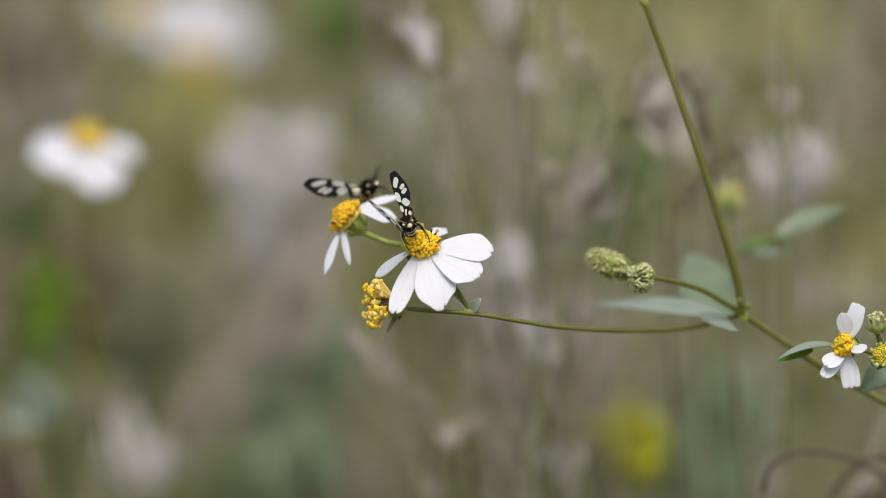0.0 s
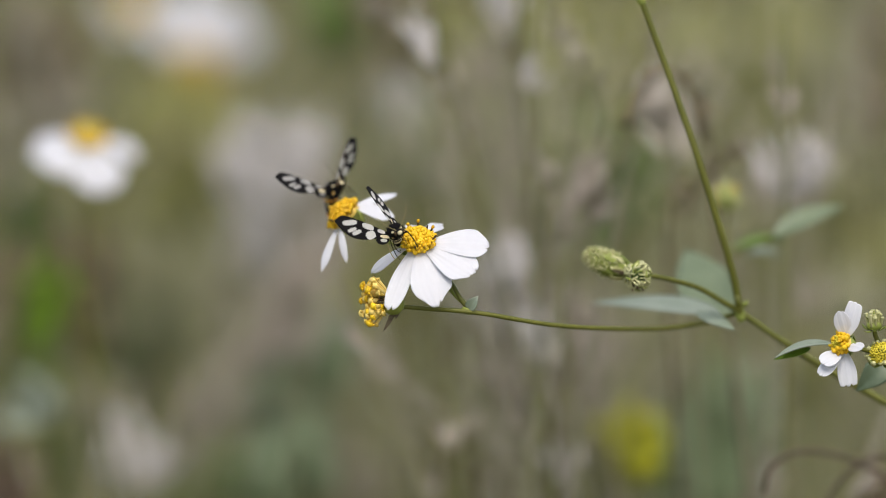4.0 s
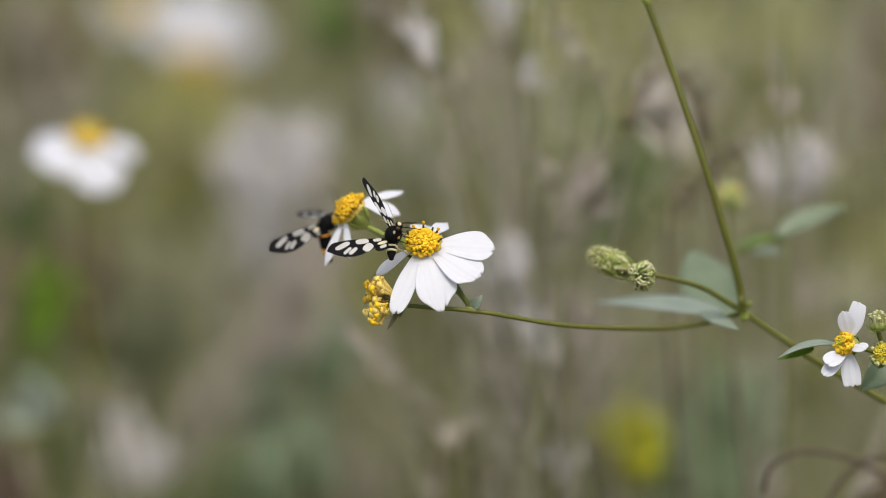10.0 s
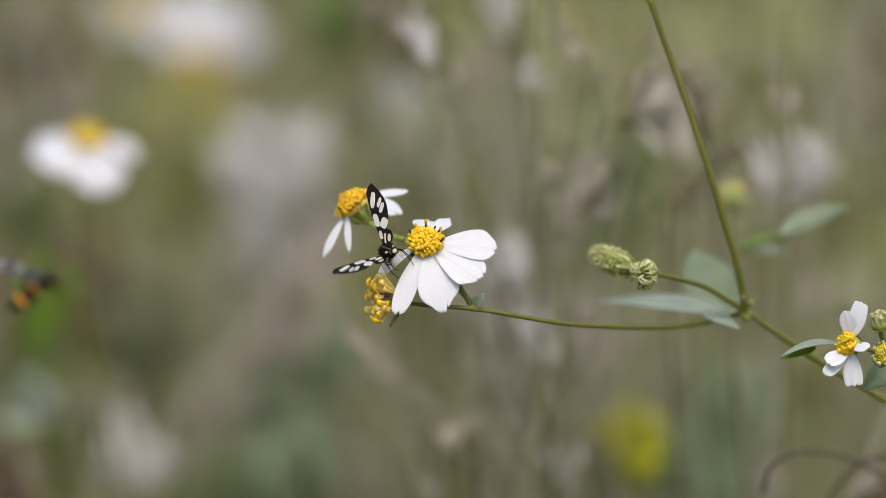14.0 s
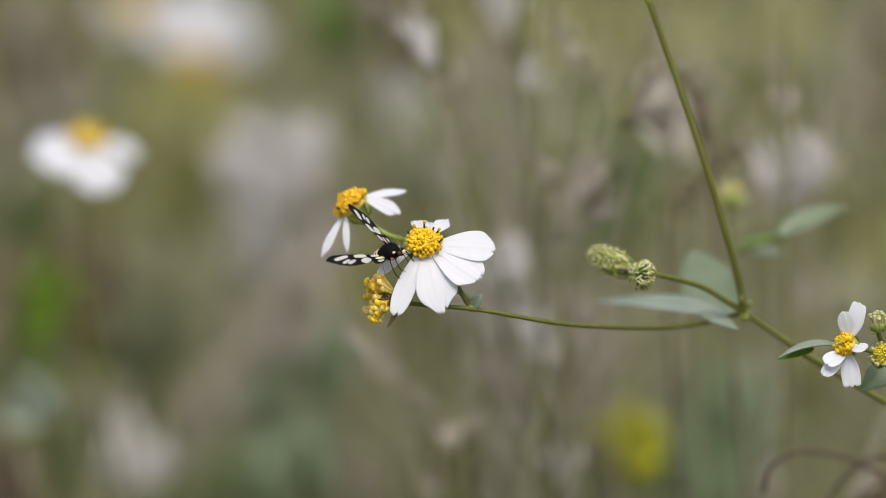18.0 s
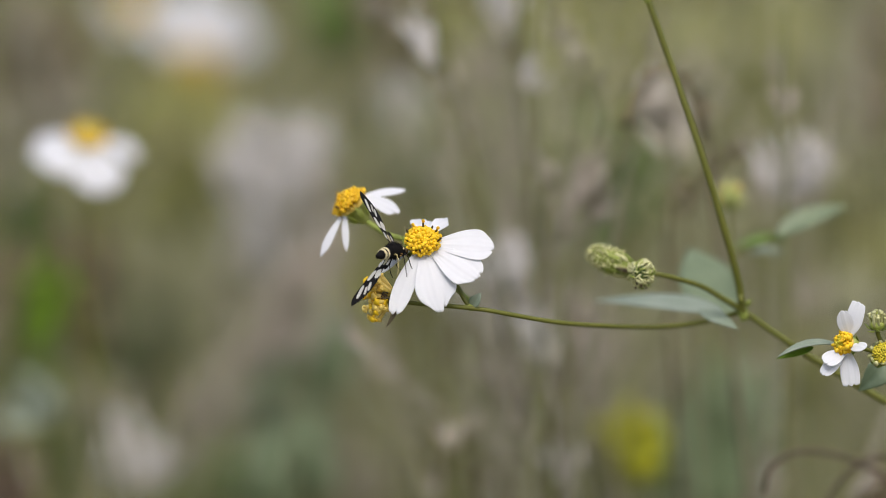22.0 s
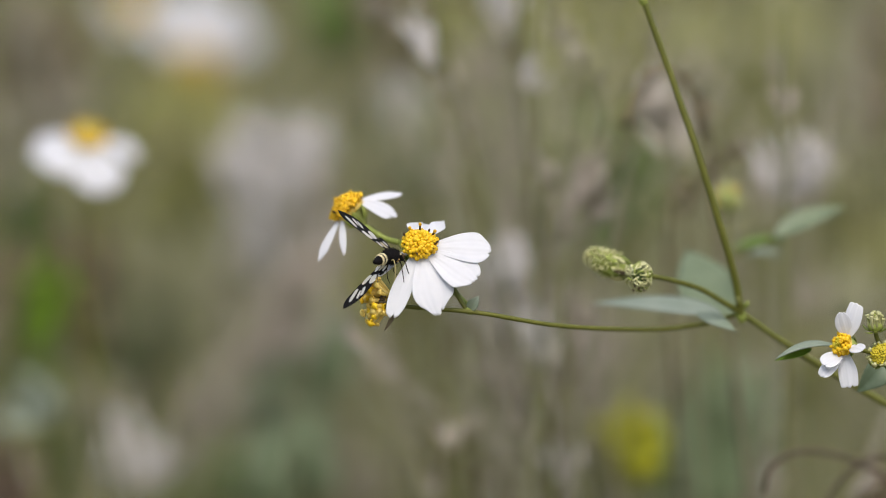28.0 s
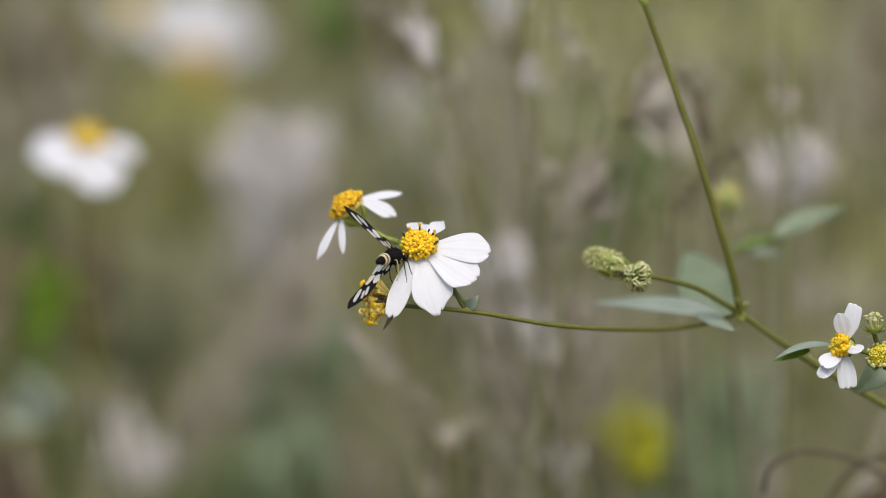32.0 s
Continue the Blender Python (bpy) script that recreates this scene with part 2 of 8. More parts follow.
def flower(parent, base, pivot, stalk, centre, axis, petals, disc, name="flower", seed=1, stamens=0, cup=None, green=None, label="", r_stalk=0.0005, tall=1.6, core=0.0):
    """A daisy on its stalk. pivot: where the stalk leaves the branch; petals: (tip offset in mm, width in mm) from the disc's centre."""
    rng = random.Random(seed)
    loc = Builder(pivot)
    axis = way(*axis).normalized()
    centre = Vector(centre)
    radius, dome, count, size = (disc[0] / 1000, disc[1] / 1000, disc[2], disc[3] / 1000)
    bm = bmesh.new()
    foot = centre - axis * (radius * 1.15)
    tube(bm, [loc(p) for p in stalk] + [loc(foot)], r_stalk, r_stalk * 1.05, n=16)
    green = green or GREEN_BRACT
    head = part(name, bm, GREEN_STEM if green is GREEN_BRACT else GREEN_BRACT, parent, label, Matrix.Translation(Vector(pivot) - base))
    cw = cup or 0.92
    bm = bmesh.new()
    lathe(bm, loc(foot - axis * 0.0004), axis, [(0, radius * 0.25), (radius * 0.25, radius * 0.7 * cw), (radius * 0.7, radius * 0.95 * cw), (radius * 1.15, radius * 0.9 * cw)], 14)
    part("involucre", bm, green, head)
    s = axis.orthogonal().normalized()
    o = axis.cross(s)
    for k in range(8):
        a = 2 * math.pi * k / 8 + 0.3
        out = s * math.cos(a) + o * math.sin(a)
        b0 = foot + out * radius * 0.45 + axis * radius * 0.15
        b1 = foot + out * radius * (1.25 * cw + 0.2 * rng.random()) + axis * radius * (0.75 + 0.3 * rng.random())
        bm = bmesh.new()
        blade(bm, loc(b0), loc(b1), out - axis * 0.5, radius * 0.54 * cw, leaf_shape, sag=0.12, nu=6, nv=4)
        part("bract", bm, green, head)
    for num, (tip, wide, face, *cut) in enumerate(petals):
        cut = cut[0] if cut else {}
        t = centre + way(*tip)
        d = (t - centre).normalized()
        root = centre + (d - axis * d.dot(axis)).normalized() * radius * 0.72 - axis * radius * 0.12
        nrm = way(*face) * 1000 if face else axis
        nrm = nrm - d * nrm.dot(d)
        bm = bmesh.new()
        form = lambda q: petal_shape(q, cut.get("root", 0.30), cut.get("at", 0.68), cut.get("end", 0.58))
        edge = petal_end(seed * 50 + num, cut.get("notches"), cut.get("slant"), cut.get("round", 0.13))
        blade(bm, loc(root), loc(t), nrm, wide / 1000, form, edge, sag=cut.get("sag", rng.uniform(0.02, 0.05)), fold=rng.uniform(-0.10, 0.03), groove=0.007, thick=0.00016, nu=22, nv=26, twist=rng.uniform(-0.10, 0.10))
        part("petal", bm, PETAL, head)
    bm = bmesh.new()
    lathe(bm, loc(centre - axis * radius * 0.25), axis, [(0, radius * 0.85), (radius * 0.2, radius * 0.86), (radius * 0.25 + dome * 0.55, radius * 0.6), (radius * 0.25 + dome * 0.85, radius * 0.2)], 16)
    part("disc_floor", bm, FLORET_DEEP, head)
    bm = bmesh.new()
    floret_disc(bm, loc(centre), axis, radius * 0.95, dome, count, size, tall, seed=seed, core=core)
    part("floret_disc", bm, (FLORET, FLORET_GREEN), head, "yellow disc of packed tubular florets")
    for k in range(stamens):
        a = 2 * math.pi * (k + 0.4 * rng.random()) / stamens
        out = s * math.cos(a) + o * math.sin(a)
        b0 = centre + out * radius * 0.8 + axis * dome * 0.3
        b1 = b0 + (out * 0.55 + axis).normalized() * radius * rng.uniform(0.22, 0.5)
        bm = bmesh.new()
        tube(bm, [loc(b0), loc(b0.lerp(b1, 0.5)), loc(b1)], radius * 0.055, radius * 0.06, n=4, sides=6)
        lathe(bm, loc(b1), b1 - b0, [(-radius * 0.03, radius * 0.05), (radius * 0.03, radius * (0.09 if k % 3 else 0.06)), (radius * 0.09, radius * (0.105 if k % 3 else 0.06)), (radius * 0.16, radius * (0.08 if k % 3 else 0.05)), (radius * 0.19, radius * 0.03)], 8, mat=1 if k % 3 else 0)
        part("stamen", bm, (STAMEN_DARK, FLORET), head, "dark stamen with a yellow tip")
    return head


def leaf_on(parent, base, root, tip, normal, wide, mat=None, sag=0.08, fold=0.25, twist=0.0, nu=22, label=""):
    bm = bmesh.new()
    blade(bm, Vector(root) - base, Vector(tip) - base, normal, wide / 1000, serrated, sag=sag, fold=fold, thick=0.00025, nu=nu, nv=8, twist=twist)
    return part("leaf", bm, mat or LEAF, parent, label)


plant = thing("flowering_weed", PLANT_BASE, "slender green roadside weed with white daisy-like flowers", "plant")
stem_part = lambda pts, r0, r1, n=30, name="stem": part(name, tube(bmesh.new(), [Vector(p) - PLANT_BASE for p in pts], r0, r1, n, 10, 0.03), GREEN_STEM, plant)
NODE = sight(66.4, -14.3, 30)
stem_part([PLANT_BASE, (0.23, 0.05, 0.25), (0.205, 0.03, 0.48), sight(135, -58, 34), sight(112, -42, 34), sight(98, -34.0, 34), sight(84.5, -26.2, 34), sight(77, -21.6, 32), NODE], 0.0013, 0.00068, 60, "main_stem")
stem_part([NODE - way(0, 1.2, 0), sight(65.0, -7, 27), sight(62.35, 2.6, 24), sight(57.3, 18.9, 21), sight(50.8, 37.6, 20), sight(44.6, 54.5, 19), sight(38, 72, 20), sight(33, 88, 22)], 0.00088, 0.00062, 40, "upright_stem")
stem_part([NODE, sight(58.3, -16.6, 34), sight(47, -18.0, 26), sight(27, -17.4, 11), sight(8.3, -14.5), sight(-3, -13.6), sight(-8.6, -13.1)], 0.0006, 0.00048, 40, "side_branch")
stem_part([NODE, sight(62, -11.7, 27), sight(57, -8.9, 24), sight(50, -6.9, 19), sight(44.8, -6.0, 17)], 0.0007, 0.00055, 24, "side_branch")
# swollen joints where the branches leave
bm = bmesh.new()
lathe(bm, NODE - PLANT_BASE - way(-0.3, 2.2, 0), way(-0.25, 1, 0), [(0, 0.0008), (0.0012, 0.0011), (0.0024, 0.0012), (0.0040, 0.00085)], 12)
lathe(bm, NODE - PLANT_BASE + way(0.6, 1.2, -0.3), way(0.6, 0.8, -0.2), [(0, 0.0004), (0.0009, 0.0006), (0.0018, 0.0002)], 8)
part("stem_joint", bm, GREEN_BRACT, plant)
bm = bmesh.new()
lathe(bm, sight(44.9, 53.6, 19) - PLANT_BASE, way(-0.4, 1, 0), [(0, 0.0006), (0.0008, 0.00105), (0.0018, 0.0011), (0.003, 0.0007)], 12)
part("stem_joint", bm, GREEN_BRACT, plant)
leaf_on(plant, PLANT_BASE, sight(44.4, 54.2, 19), sight(38.5, 58.5, 22), UP - AWAY * 0.3, 3.0)
bm = bmesh.new()
lathe(bm, sight(6.9, -14.6) - PLANT_BASE, way(-0.9, 0.5, 0), [(0, 0.0004), (0.0006, 0.00075), (0.0014, 0.0008), (0.0024, 0.0004)], 10)
part("stem_joint", bm, GREEN_BRACT, plant)

# the sharp flower that the striped moth feeds on
main_flower = flower(
    plant, PLANT_BASE, sight(6.4, -14), [sight(6.4, -14), sight(4.6, -11.6), sight(3.0, -8.6, 2), sight(-1, -3, 6)], sight(-4.7, 0.8), (0.02, 0.60, -0.80),
    [((15.9, -0.7, 0.0), 7.8, (-0.1, 0.5, -0.85), {"notches": ((-0.42, 0.045, 0.10), (0.1, 0.012, 0.1)), "slant": -0.02, "round": 0.10, "at": 0.74, "end": 0.66}),
     ((12.3, -7.9, -4.0), 8.6, (0.1, 0.45, -0.9), {"notches": ((0.48, 0.05, 0.08), (0.12, 0.03, 0.07), (-0.15, 0.035, 0.07)), "slant": 0.05, "round": 0.10, "at": 0.76, "end": 0.70}),
     ((4.5, -15.2, -6.0), 9.3, None, {"notches": ((0.36, 0.075, 0.08), (-0.2, 0.012, 0.1)), "slant": -0.05, "round": 0.17, "at": 0.62, "end": 0.50}),
     ((-6.2, -15.9, -5.5), 4.6, None, {"notches": ((0.18, 0.06, 0.16), (-0.6, 0.01, 0.1)), "slant": -0.01, "round": 0.06, "at": 0.60, "end": 0.62, "root": 0.42}),
     ((-10.3, -6.9, 1.0), 2.9, (-0.10, 0.55, -0.82), {"notches": ((0.3, 0.06, 0.12), (-0.3, 0.03, 0.1)), "at": 0.72, "end": 0.72, "root": 0.35}),
     ((5.5, 5.6, 11.0), 3.4, None, {"round": 0.2, "end": 0.45}), ((0.3, 5.2, 12.0), 6.4, None, {"round": 0.16})],
    (3.75, 2.5, 104, 1.06), seed=3, stamens=11, label="white daisy head with a yellow disc and broad notched petals")

# the flower behind it, seen from its side
rear_flower = flower(
    plant, PLANT_BASE, sight(-9.0, 1.0, 14), [sight(-9.0, 1.0, 14), sight(-12.0, 1.4, 16), sight(-15.0, 2.6, 17)], sight(-21.2, 7.0, 18), (-0.74, 0.66, -0.20),
    [((11.7, 5.0, 4.0), 2.7, (-0.1, 0.75, -0.65), {"end": 0.6, "at": 0.6}), ((11.1, -0.6, 0.0), 4.7, (0.0, 0.7, -0.7), {"notches": ((-0.45, 0.13, 0.16), (0.3, 0.02, 0.1)), "slant": 0.06}),
     ((-5.0, -13.0, -3.0), 2.1, (-0.3, 0.4, -0.85), {"end": 0.45}), ((0.6, -10.8, -4.0), 1.6, (-0.2, 0.2, -0.95), {"end": 0.6, "at": 0.5})],
    (4.3, 2.2, 128, 0.98), seed=5, stamens=2, cup=0.56, green=CALYX, r_stalk=0.00062, label="white daisy head turned on its side with few narrow petals")
part("stalk", tube(bmesh.new(), [p - PLANT_BASE for p in (sight(7.4, -14.3), sight(3, -10, 5), sight(-3, -3, 11), sight(-9.0, 1.0, 14))], 0.0006, 0.00065, 20), GREEN_BRACT, plant)

# the withered head at the branch's end
WILT = sight(-12.2, -12.2)
bm = bmesh.new()
rng = random.Random(8)
loc = Builder(PLANT_BASE)
ax = way(-0.9, 0.25, -0.35).normalized()
lathe(bm, loc(sight(-8.2, -13.1)), ax, [(0, 0.0008), (0.001, 0.0022), (0.0024, 0.0026), (0.0038, 0.0022)], 12)
withered = part("withered_head", bm, GREEN_BRACT, plant, "withered flower head with shrivelled orange florets")
for k in range(60):
    up = k % 5 < 2
    aim = way(-0.86, 0.40, -0.25) if up else way(-0.80, -0.28, -0.40)
    aim = (aim.normalized() + Vector((rng.gauss(0, 0.33), rng.gauss(0, 0.33), rng.gauss(0, 0.24)))).normalized()
    b0 = sight(-10.6 if up else -11.6, -11.3 if up else -12.9, 1) + aim * 0.0004
    b1 = b0 + aim * (rng.uniform(0.0040, 0.0066) if up else rng.uniform(0.0020, 0.0058))
    wide = rng.uniform(0.00058, 0.00092)
    bm = bmesh.new()
    mid = b0.lerp(b1, 0.5) + way(rng.uniform(-.3, .3), rng.uniform(-.3, .3), 0)
    tube(bm, [loc(b0), loc(mid), loc(b1)], 0.00030, wide * 0.72, 5, 7)
    lathe(bm, loc(b1 - aim * wide * 0.5), aim, [(0, wide * 0.5), (wide * 0.5, wide * 0.85), (wide * 1.0, wide * 0.95), (wide * 1.4, wide * 0.6), (wide * 1.5, wide * 0.2)], 8, mat=1)
    for q in range(4):
        lobe = (aim.orthogonal().normalized() * math.cos(q * 1.57) + aim.cross(aim.orthogonal().normalized()) * math.sin(q * 1.57))
        tube(bm, [loc(b1), loc(b1 + lobe * wide * 0.8 + aim * 0.0002), loc(b1 + lobe * wide * rng.uniform(0.9, 1.3) + aim * rng.uniform(-0.0003, 0.0004))], wide * 0.5, wide * 0.3, 3, 6, mat=1)
    part("floret", bm, (WARM_TUBE if k % 4 else FLORET_DEEP, FLORET_DEEP if k % 3 else FLORET), withered)
for k in range(5):
    q = sight(-12.2 + rng.uniform(-.8, .8), -11.7 + rng.uniform(-.9, .9), -1.5)
    part("shrivelled_floret", tube(bmesh.new(), [loc(q), loc(q + way(-0.6, 0.3, -0.2)), loc(q + way(-1.2, rng.uniform(-.4, .6), -0.3))], 0.00028, 0.00018, 4, 6), STAMEN_DARK if k % 2 else BROWN, withered)
for k, (tu, tv) in enumerate(((-12.6, -18.6), (-11.4, -16.6), (-9.8, -15.9))):
    bm = bmesh.new()
    blade(bm, loc(sight(-10.2 + 0.3 * k, -13.6)), loc(sight(tu, tv, -1)), -AWAY + RIGHT * 0.4, 0.0011, leaf_shape, sag=0.1, fold=0.5, nu=8, nv=4)
    part("dry_bract", bm, BROWN, withered)


def seed_head(parent, base, foot, axis, length, radius, spikes, mats, seed, open_tip=0.6, name="bud", label="", fine=1.0):
    """A closing head: a green cup crowded with narrow bracts and pale tips."""
    rng = random.Random(seed)
    axis = way(*axis).normalized()
    s = axis.orthogonal().normalized()
    o = axis.cross(s)
    bm = bmesh.new()
    L, R = length / 1000, radius / 1000
    lathe(bm, foot - base, axis, [(0, R * 0.3), (L * 0.2, R * 0.85), (L * 0.5, R * 0.95), (L * 0.8, R * 0.75), (L, R * 0.3)], 14)
    bud = part(name, bm, mats[0], parent, label)
    for k in range(spikes):
        a = k * 2.39996
        h = math.sqrt((k + 0.5) / spikes)
        out = s * math.cos(a) + o * math.sin(a)
        b0 = foot + axis * L * (0.12 + 0.82 * (1 - h * h)) + out * R * min(0.92, 1.35 * h * (1.35 - h * 0.55))
        d = (axis * (1 - open_tip * h) + out * (0.15 + open_tip * h) + Vector((rng.uniform(-.2, .2), rng.uniform(-.2, .2), rng.uniform(-.2, .2)))).normalized()
        b1 = b0 + d * R * rng.uniform(0.25, 0.95)
        curl = b1 + (out * rng.uniform(-0.5, 0.5) + o * rng.uniform(-0.5, 0.5) - axis * rng.uniform(-0.2, 0.6)) * R * 0.4
        bm = bmesh.new()
        tube(bm, [b0 - base, b0.lerp(b1, 0.5) - base + out * R * 0.05, b1 - base, curl - base], R * 0.105 * fine, R * 0.045 * fine, 5, 5)
        part("bract_tip", bm, mats[1 + (rng.randrange(len(mats) - 1))], bud)
    return bud


def shaggy_head(foot, axis, length, radius, seed, label):
    """An egg-shaped spent head: bracts lie close on its lower half, short pale fuzz stands on the upper half."""
    rng = random.Random(seed)
    axis = way(*axis).normalized()
    s = axis.orthogonal().normalized()
    o = axis.cross(s)
    L, R = length / 1000, radius / 1000
    girth = lambda h: R * math.sqrt(max(0.02, 1 - (2 * h - 0.95) ** 2 * 0.98))
    bud = part("bud", lathe(bmesh.new(), foot - PLANT_BASE, axis, [(L * h, girth(h)) for h in (0, 0.1, 0.25, 0.4, 0.55, 0.7, 0.85, 0.96)], 16), GREEN_BRACT, plant, label)
    for k in range(22):
        a = k * 2.39996 + rng.uniform(-.5, .5)
        h = 0.02 + 0.36 * (k / 22)
        out = s * math.cos(a) + o * math.sin(a)
        b0 = foot + axis * L * h + out * girth(h) * 0.92
        b1 = foot + axis * L * (h + 0.34) + out * (girth(h + 0.34) * 1.06 + R * rng.uniform(-0.02, 0.14))
        part("bract", blade(bmesh.new(), b0 - PLANT_BASE, b1 - PLANT_BASE, out, R * rng.uniform(0.3, 0.75), leaf_shape, sag=0.1, fold=0.2, nu=6, nv=3), BROWN if k % 7 == 3 else CREAM_BRACT if k % 3 == 2 else GREEN_BRACT, bud)
    for k in range(380):
        a = k * 2.39996
        h = min(0.99, 0.30 + 0.70 * (k / 380) ** 0.75 + rng.uniform(-.06, .06))
        out = s * math.cos(a) + o * math.sin(a)
        b0 = foot + axis * L * h + out * girth(h) * 0.95
        d = (out * 0.8 + axis * (0.15 + 0.9 * max(0, h - 0.6)) + Vector((rng.gauss(0, .4), rng.gauss(0, .4), rng.gauss(0, .4)))).normalized() * rng.uniform(0.0004, 0.0014)
        part("fuzz", tube(bmesh.new(), [b0 - PLANT_BASE, b0 + d * 0.6 - PLANT_BASE, b0 + d + way(rng.uniform(-.3, .3), rng.uniform(-.3, .3), 0) - PLANT_BASE], 0.00018, 0.00011, 3, 4), CREAM_BRACT if rng.random() < 0.9 else GREEN_BRACT, bud)
    return bud


def curly_head(foot, axis, radius, count, seed, label, name="bud"):
    """A round head wrapped in short curling cream bracts with dark gaps between."""
    rng = random.Random(seed)
    axis = way(*axis).normalized()
    s = axis.orthogonal().normalized()
    o = axis.cross(s)
    R = radius / 1000
    c = foot + axis * R * 0.8
    # the core's dark colour stands for shade in the gaps between bracts
    bud = part(name, lathe(bmesh.new(), c - axis * R * 0.88 - PLANT_BASE, axis, [(R * 0.88 * (1 - math.cos(p)), R * 0.88 * math.sin(p)) for p in (0.25, 0.7, 1.2, 1.7, 2.2, 2.7, 3.0)], 14), SHADE_GREEN, plant, label)
    for k in range(count):
        z = 1 - 1.75 * (k + 0.5) / count
        a = k * 2.39996
        n = axis * z + (s * math.cos(a) + o * math.sin(a)) * math.sqrt(1 - z * z)
        t = (axis * -1 + n * (axis.dot(n)) + Vector((rng.gauss(0, .6), rng.gauss(0, .6), rng.gauss(0, .6)))).normalized()
        t = (t - n * t.dot(n)).normalized()
        side = n.cross(t) * rng.uniform(-0.9, 0.9)
        b0 = c + n * R * rng.uniform(0.8, 1.0)
        pts = [b0, b0 + (n * 0.16 + t * 0.22) * R, b0 + (n * 0.24 + t * 0.5 + side * 0.3) * R, b0 + (n * rng.uniform(0.05, 0.2) + t * 0.7 + side * 0.7) * R]
        part("curled_bract", tube(bmesh.new(), [p - PLANT_BASE for p in pts], R * rng.uniform(0.07, 0.11), R * rng.uniform(0.05, 0.11), 6, 5), GREEN_BRACT if k % 4 == 3 else CREAM_BRACT, bud)
    for k in range(3):
        p = c + way(-1.2 + 1.2 * k, -3.0 + 0.3 * (k % 2), -0.6)
        part("dry_tip", tube(bmesh.new(), [c + (p - c) * 0.6 - PLANT_BASE, p - PLANT_BASE, p - PLANT_BASE + way(0.2, -0.4, 0)], 0.0002, 0.00032, 4, 5), BROWN, bud)
    return bud


def petalled_bud(foot, axis, length, radius, count, seed, label, dome=False):
    """A bud in a green cup: stout cream bracts stand round it, closed over or ringing a green disc."""
    rng = random.Random(seed)
    axis = way(*axis).normalized()
    s = axis.orthogonal().normalized()
    o = axis.cross(s)
    L, R = length / 1000, radius / 1000
    bud = part("bud", lathe(bmesh.new(), foot - PLANT_BASE, axis, [(0, R * 0.3), (L * 0.12, R * 0.75), (L * 0.3, R * 0.85), (L * 0.45, R * 0.7), (L * 0.5, R * 0.3)], 14), GREEN_BRACT, plant, label)
    for k in range(count):
        a = k * 2.39996
        r = 1.0 if dome else math.sqrt((k + 0.6) / count)
        out = s * math.cos(a) + o * math.sin(a)
        b0 = foot + axis * L * 0.25 + out * R * r * 0.8
        b1 = foot + axis * L * rng.uniform(0.5, 0.65) * (1.0 if dome else rng.uniform(1.05, 1.45) - 0.2 * r) + out * R * (r * (1.05 if dome else 0.8) + rng.uniform(-.1, .15))
        b2 = b1 + (axis * (0.25 if dome else 0.5) + out * rng.uniform(-0.1, 0.3)) * R * rng.uniform(0.4, 0.9)
        part("bract_tip", tube(bmesh.new(), [p - PLANT_BASE for p in (b0, b1, b2)], R * 0.12, R * rng.uniform(0.17, 0.3), 5, 6), CREAM_BRACT if k % 9 else GREEN_BRACT, bud)
    for k in range(7):
        a = k * 0.9 + 0.2
        out = s * math.cos(a) + o * math.sin(a)
        part("bract", blade(bmesh.new(), foot + out * R * 0.4 - PLANT_BASE, foot + out * R * 1.35 + axis * L * rng.uniform(0.1, 0.35) - PLANT_BASE, out - axis, R * 0.5, leaf_shape, sag=0.12, nu=6, nv=3), GREEN_BRACT, bud)
    if dome:
        part("green_disc", floret_disc(bmesh.new(), foot + axis * L * 0.55 - PLANT_BASE, axis, R * 0.9, R * 0.5, 70, R * 0.26, 1.2, 0.1, seed), FLORET_GREEN, bud)
    return bud


shaggy_head(sight(42.2, -5.6, 21), (-0.90, 0.36, -0.1), 11.2, 2.6, 4, "spent green egg-shaped head with pale fuzzy tip")
curly_head(sight(45.0, -6.0, 15), (-0.72, -0.12, -0.68), 2.5, 105, 9, "round spent head wrapped in curling cream tips")
stem_part([sight(44.8, -6.0, 17), sight(43.6, -5.7, 19), sight(42.2, -5.5, 21)], 0.00055, 0.0006, 6, "stalk")

# leaves at the fork
leaf_on(plant, PLANT_BASE, sight(62, -15.0, 34), sight(33.2, -12.4, 56), UP - AWAY * 0.40, 10.5, PALE_LEAF, sag=0.03, fold=0.12, label="narrow grey-green leaf with sky sheen in its colour")
leaf_on(plant, PLANT_BASE, sight(62.5, -16.6, 46), sight(54.4, -0.6, 74), -AWAY + RIGHT * 0.1 + UP * 0.2, 14.0, SAGE, sag=0.03, fold=0.12, label="broad pale green leaf")
leaf_on(plant, PLANT_BASE, sight(56.5, -14.2, 31), sight(65.2, -18.4, 27), UP * 1.2 - AWAY * 0.9 + RIGHT * 0.2, 4.6, PALE_LEAF, sag=0.04, fold=0.04)
leaf_on(plant, PLANT_BASE, sight(87.2, -21.6, 8), sight(74.0, -24.6, 6), UP - AWAY * 0.38, 3.4, PALE_LEAF, sag=0.10, fold=0.3)
# a separate blade; its vivid green stands for the lit underside
leaf_on(plant, PLANT_BASE, sight(82.0, -22.3, 9), sight(73.8, -24.9, 8), UP * 0.2 - AWAY, 2.0, FRESH, sag=0.12, fold=0.3, label="added blade coloured as the lit underside of a curled leaf")
leaf_on(plant, PLANT_BASE, sight(100.0, -24.0, 16), sight(92.0, -31.8, 14), -AWAY + RIGHT * 0.5 + UP * 0.5, 6.4, sag=0.14, fold=0.3)
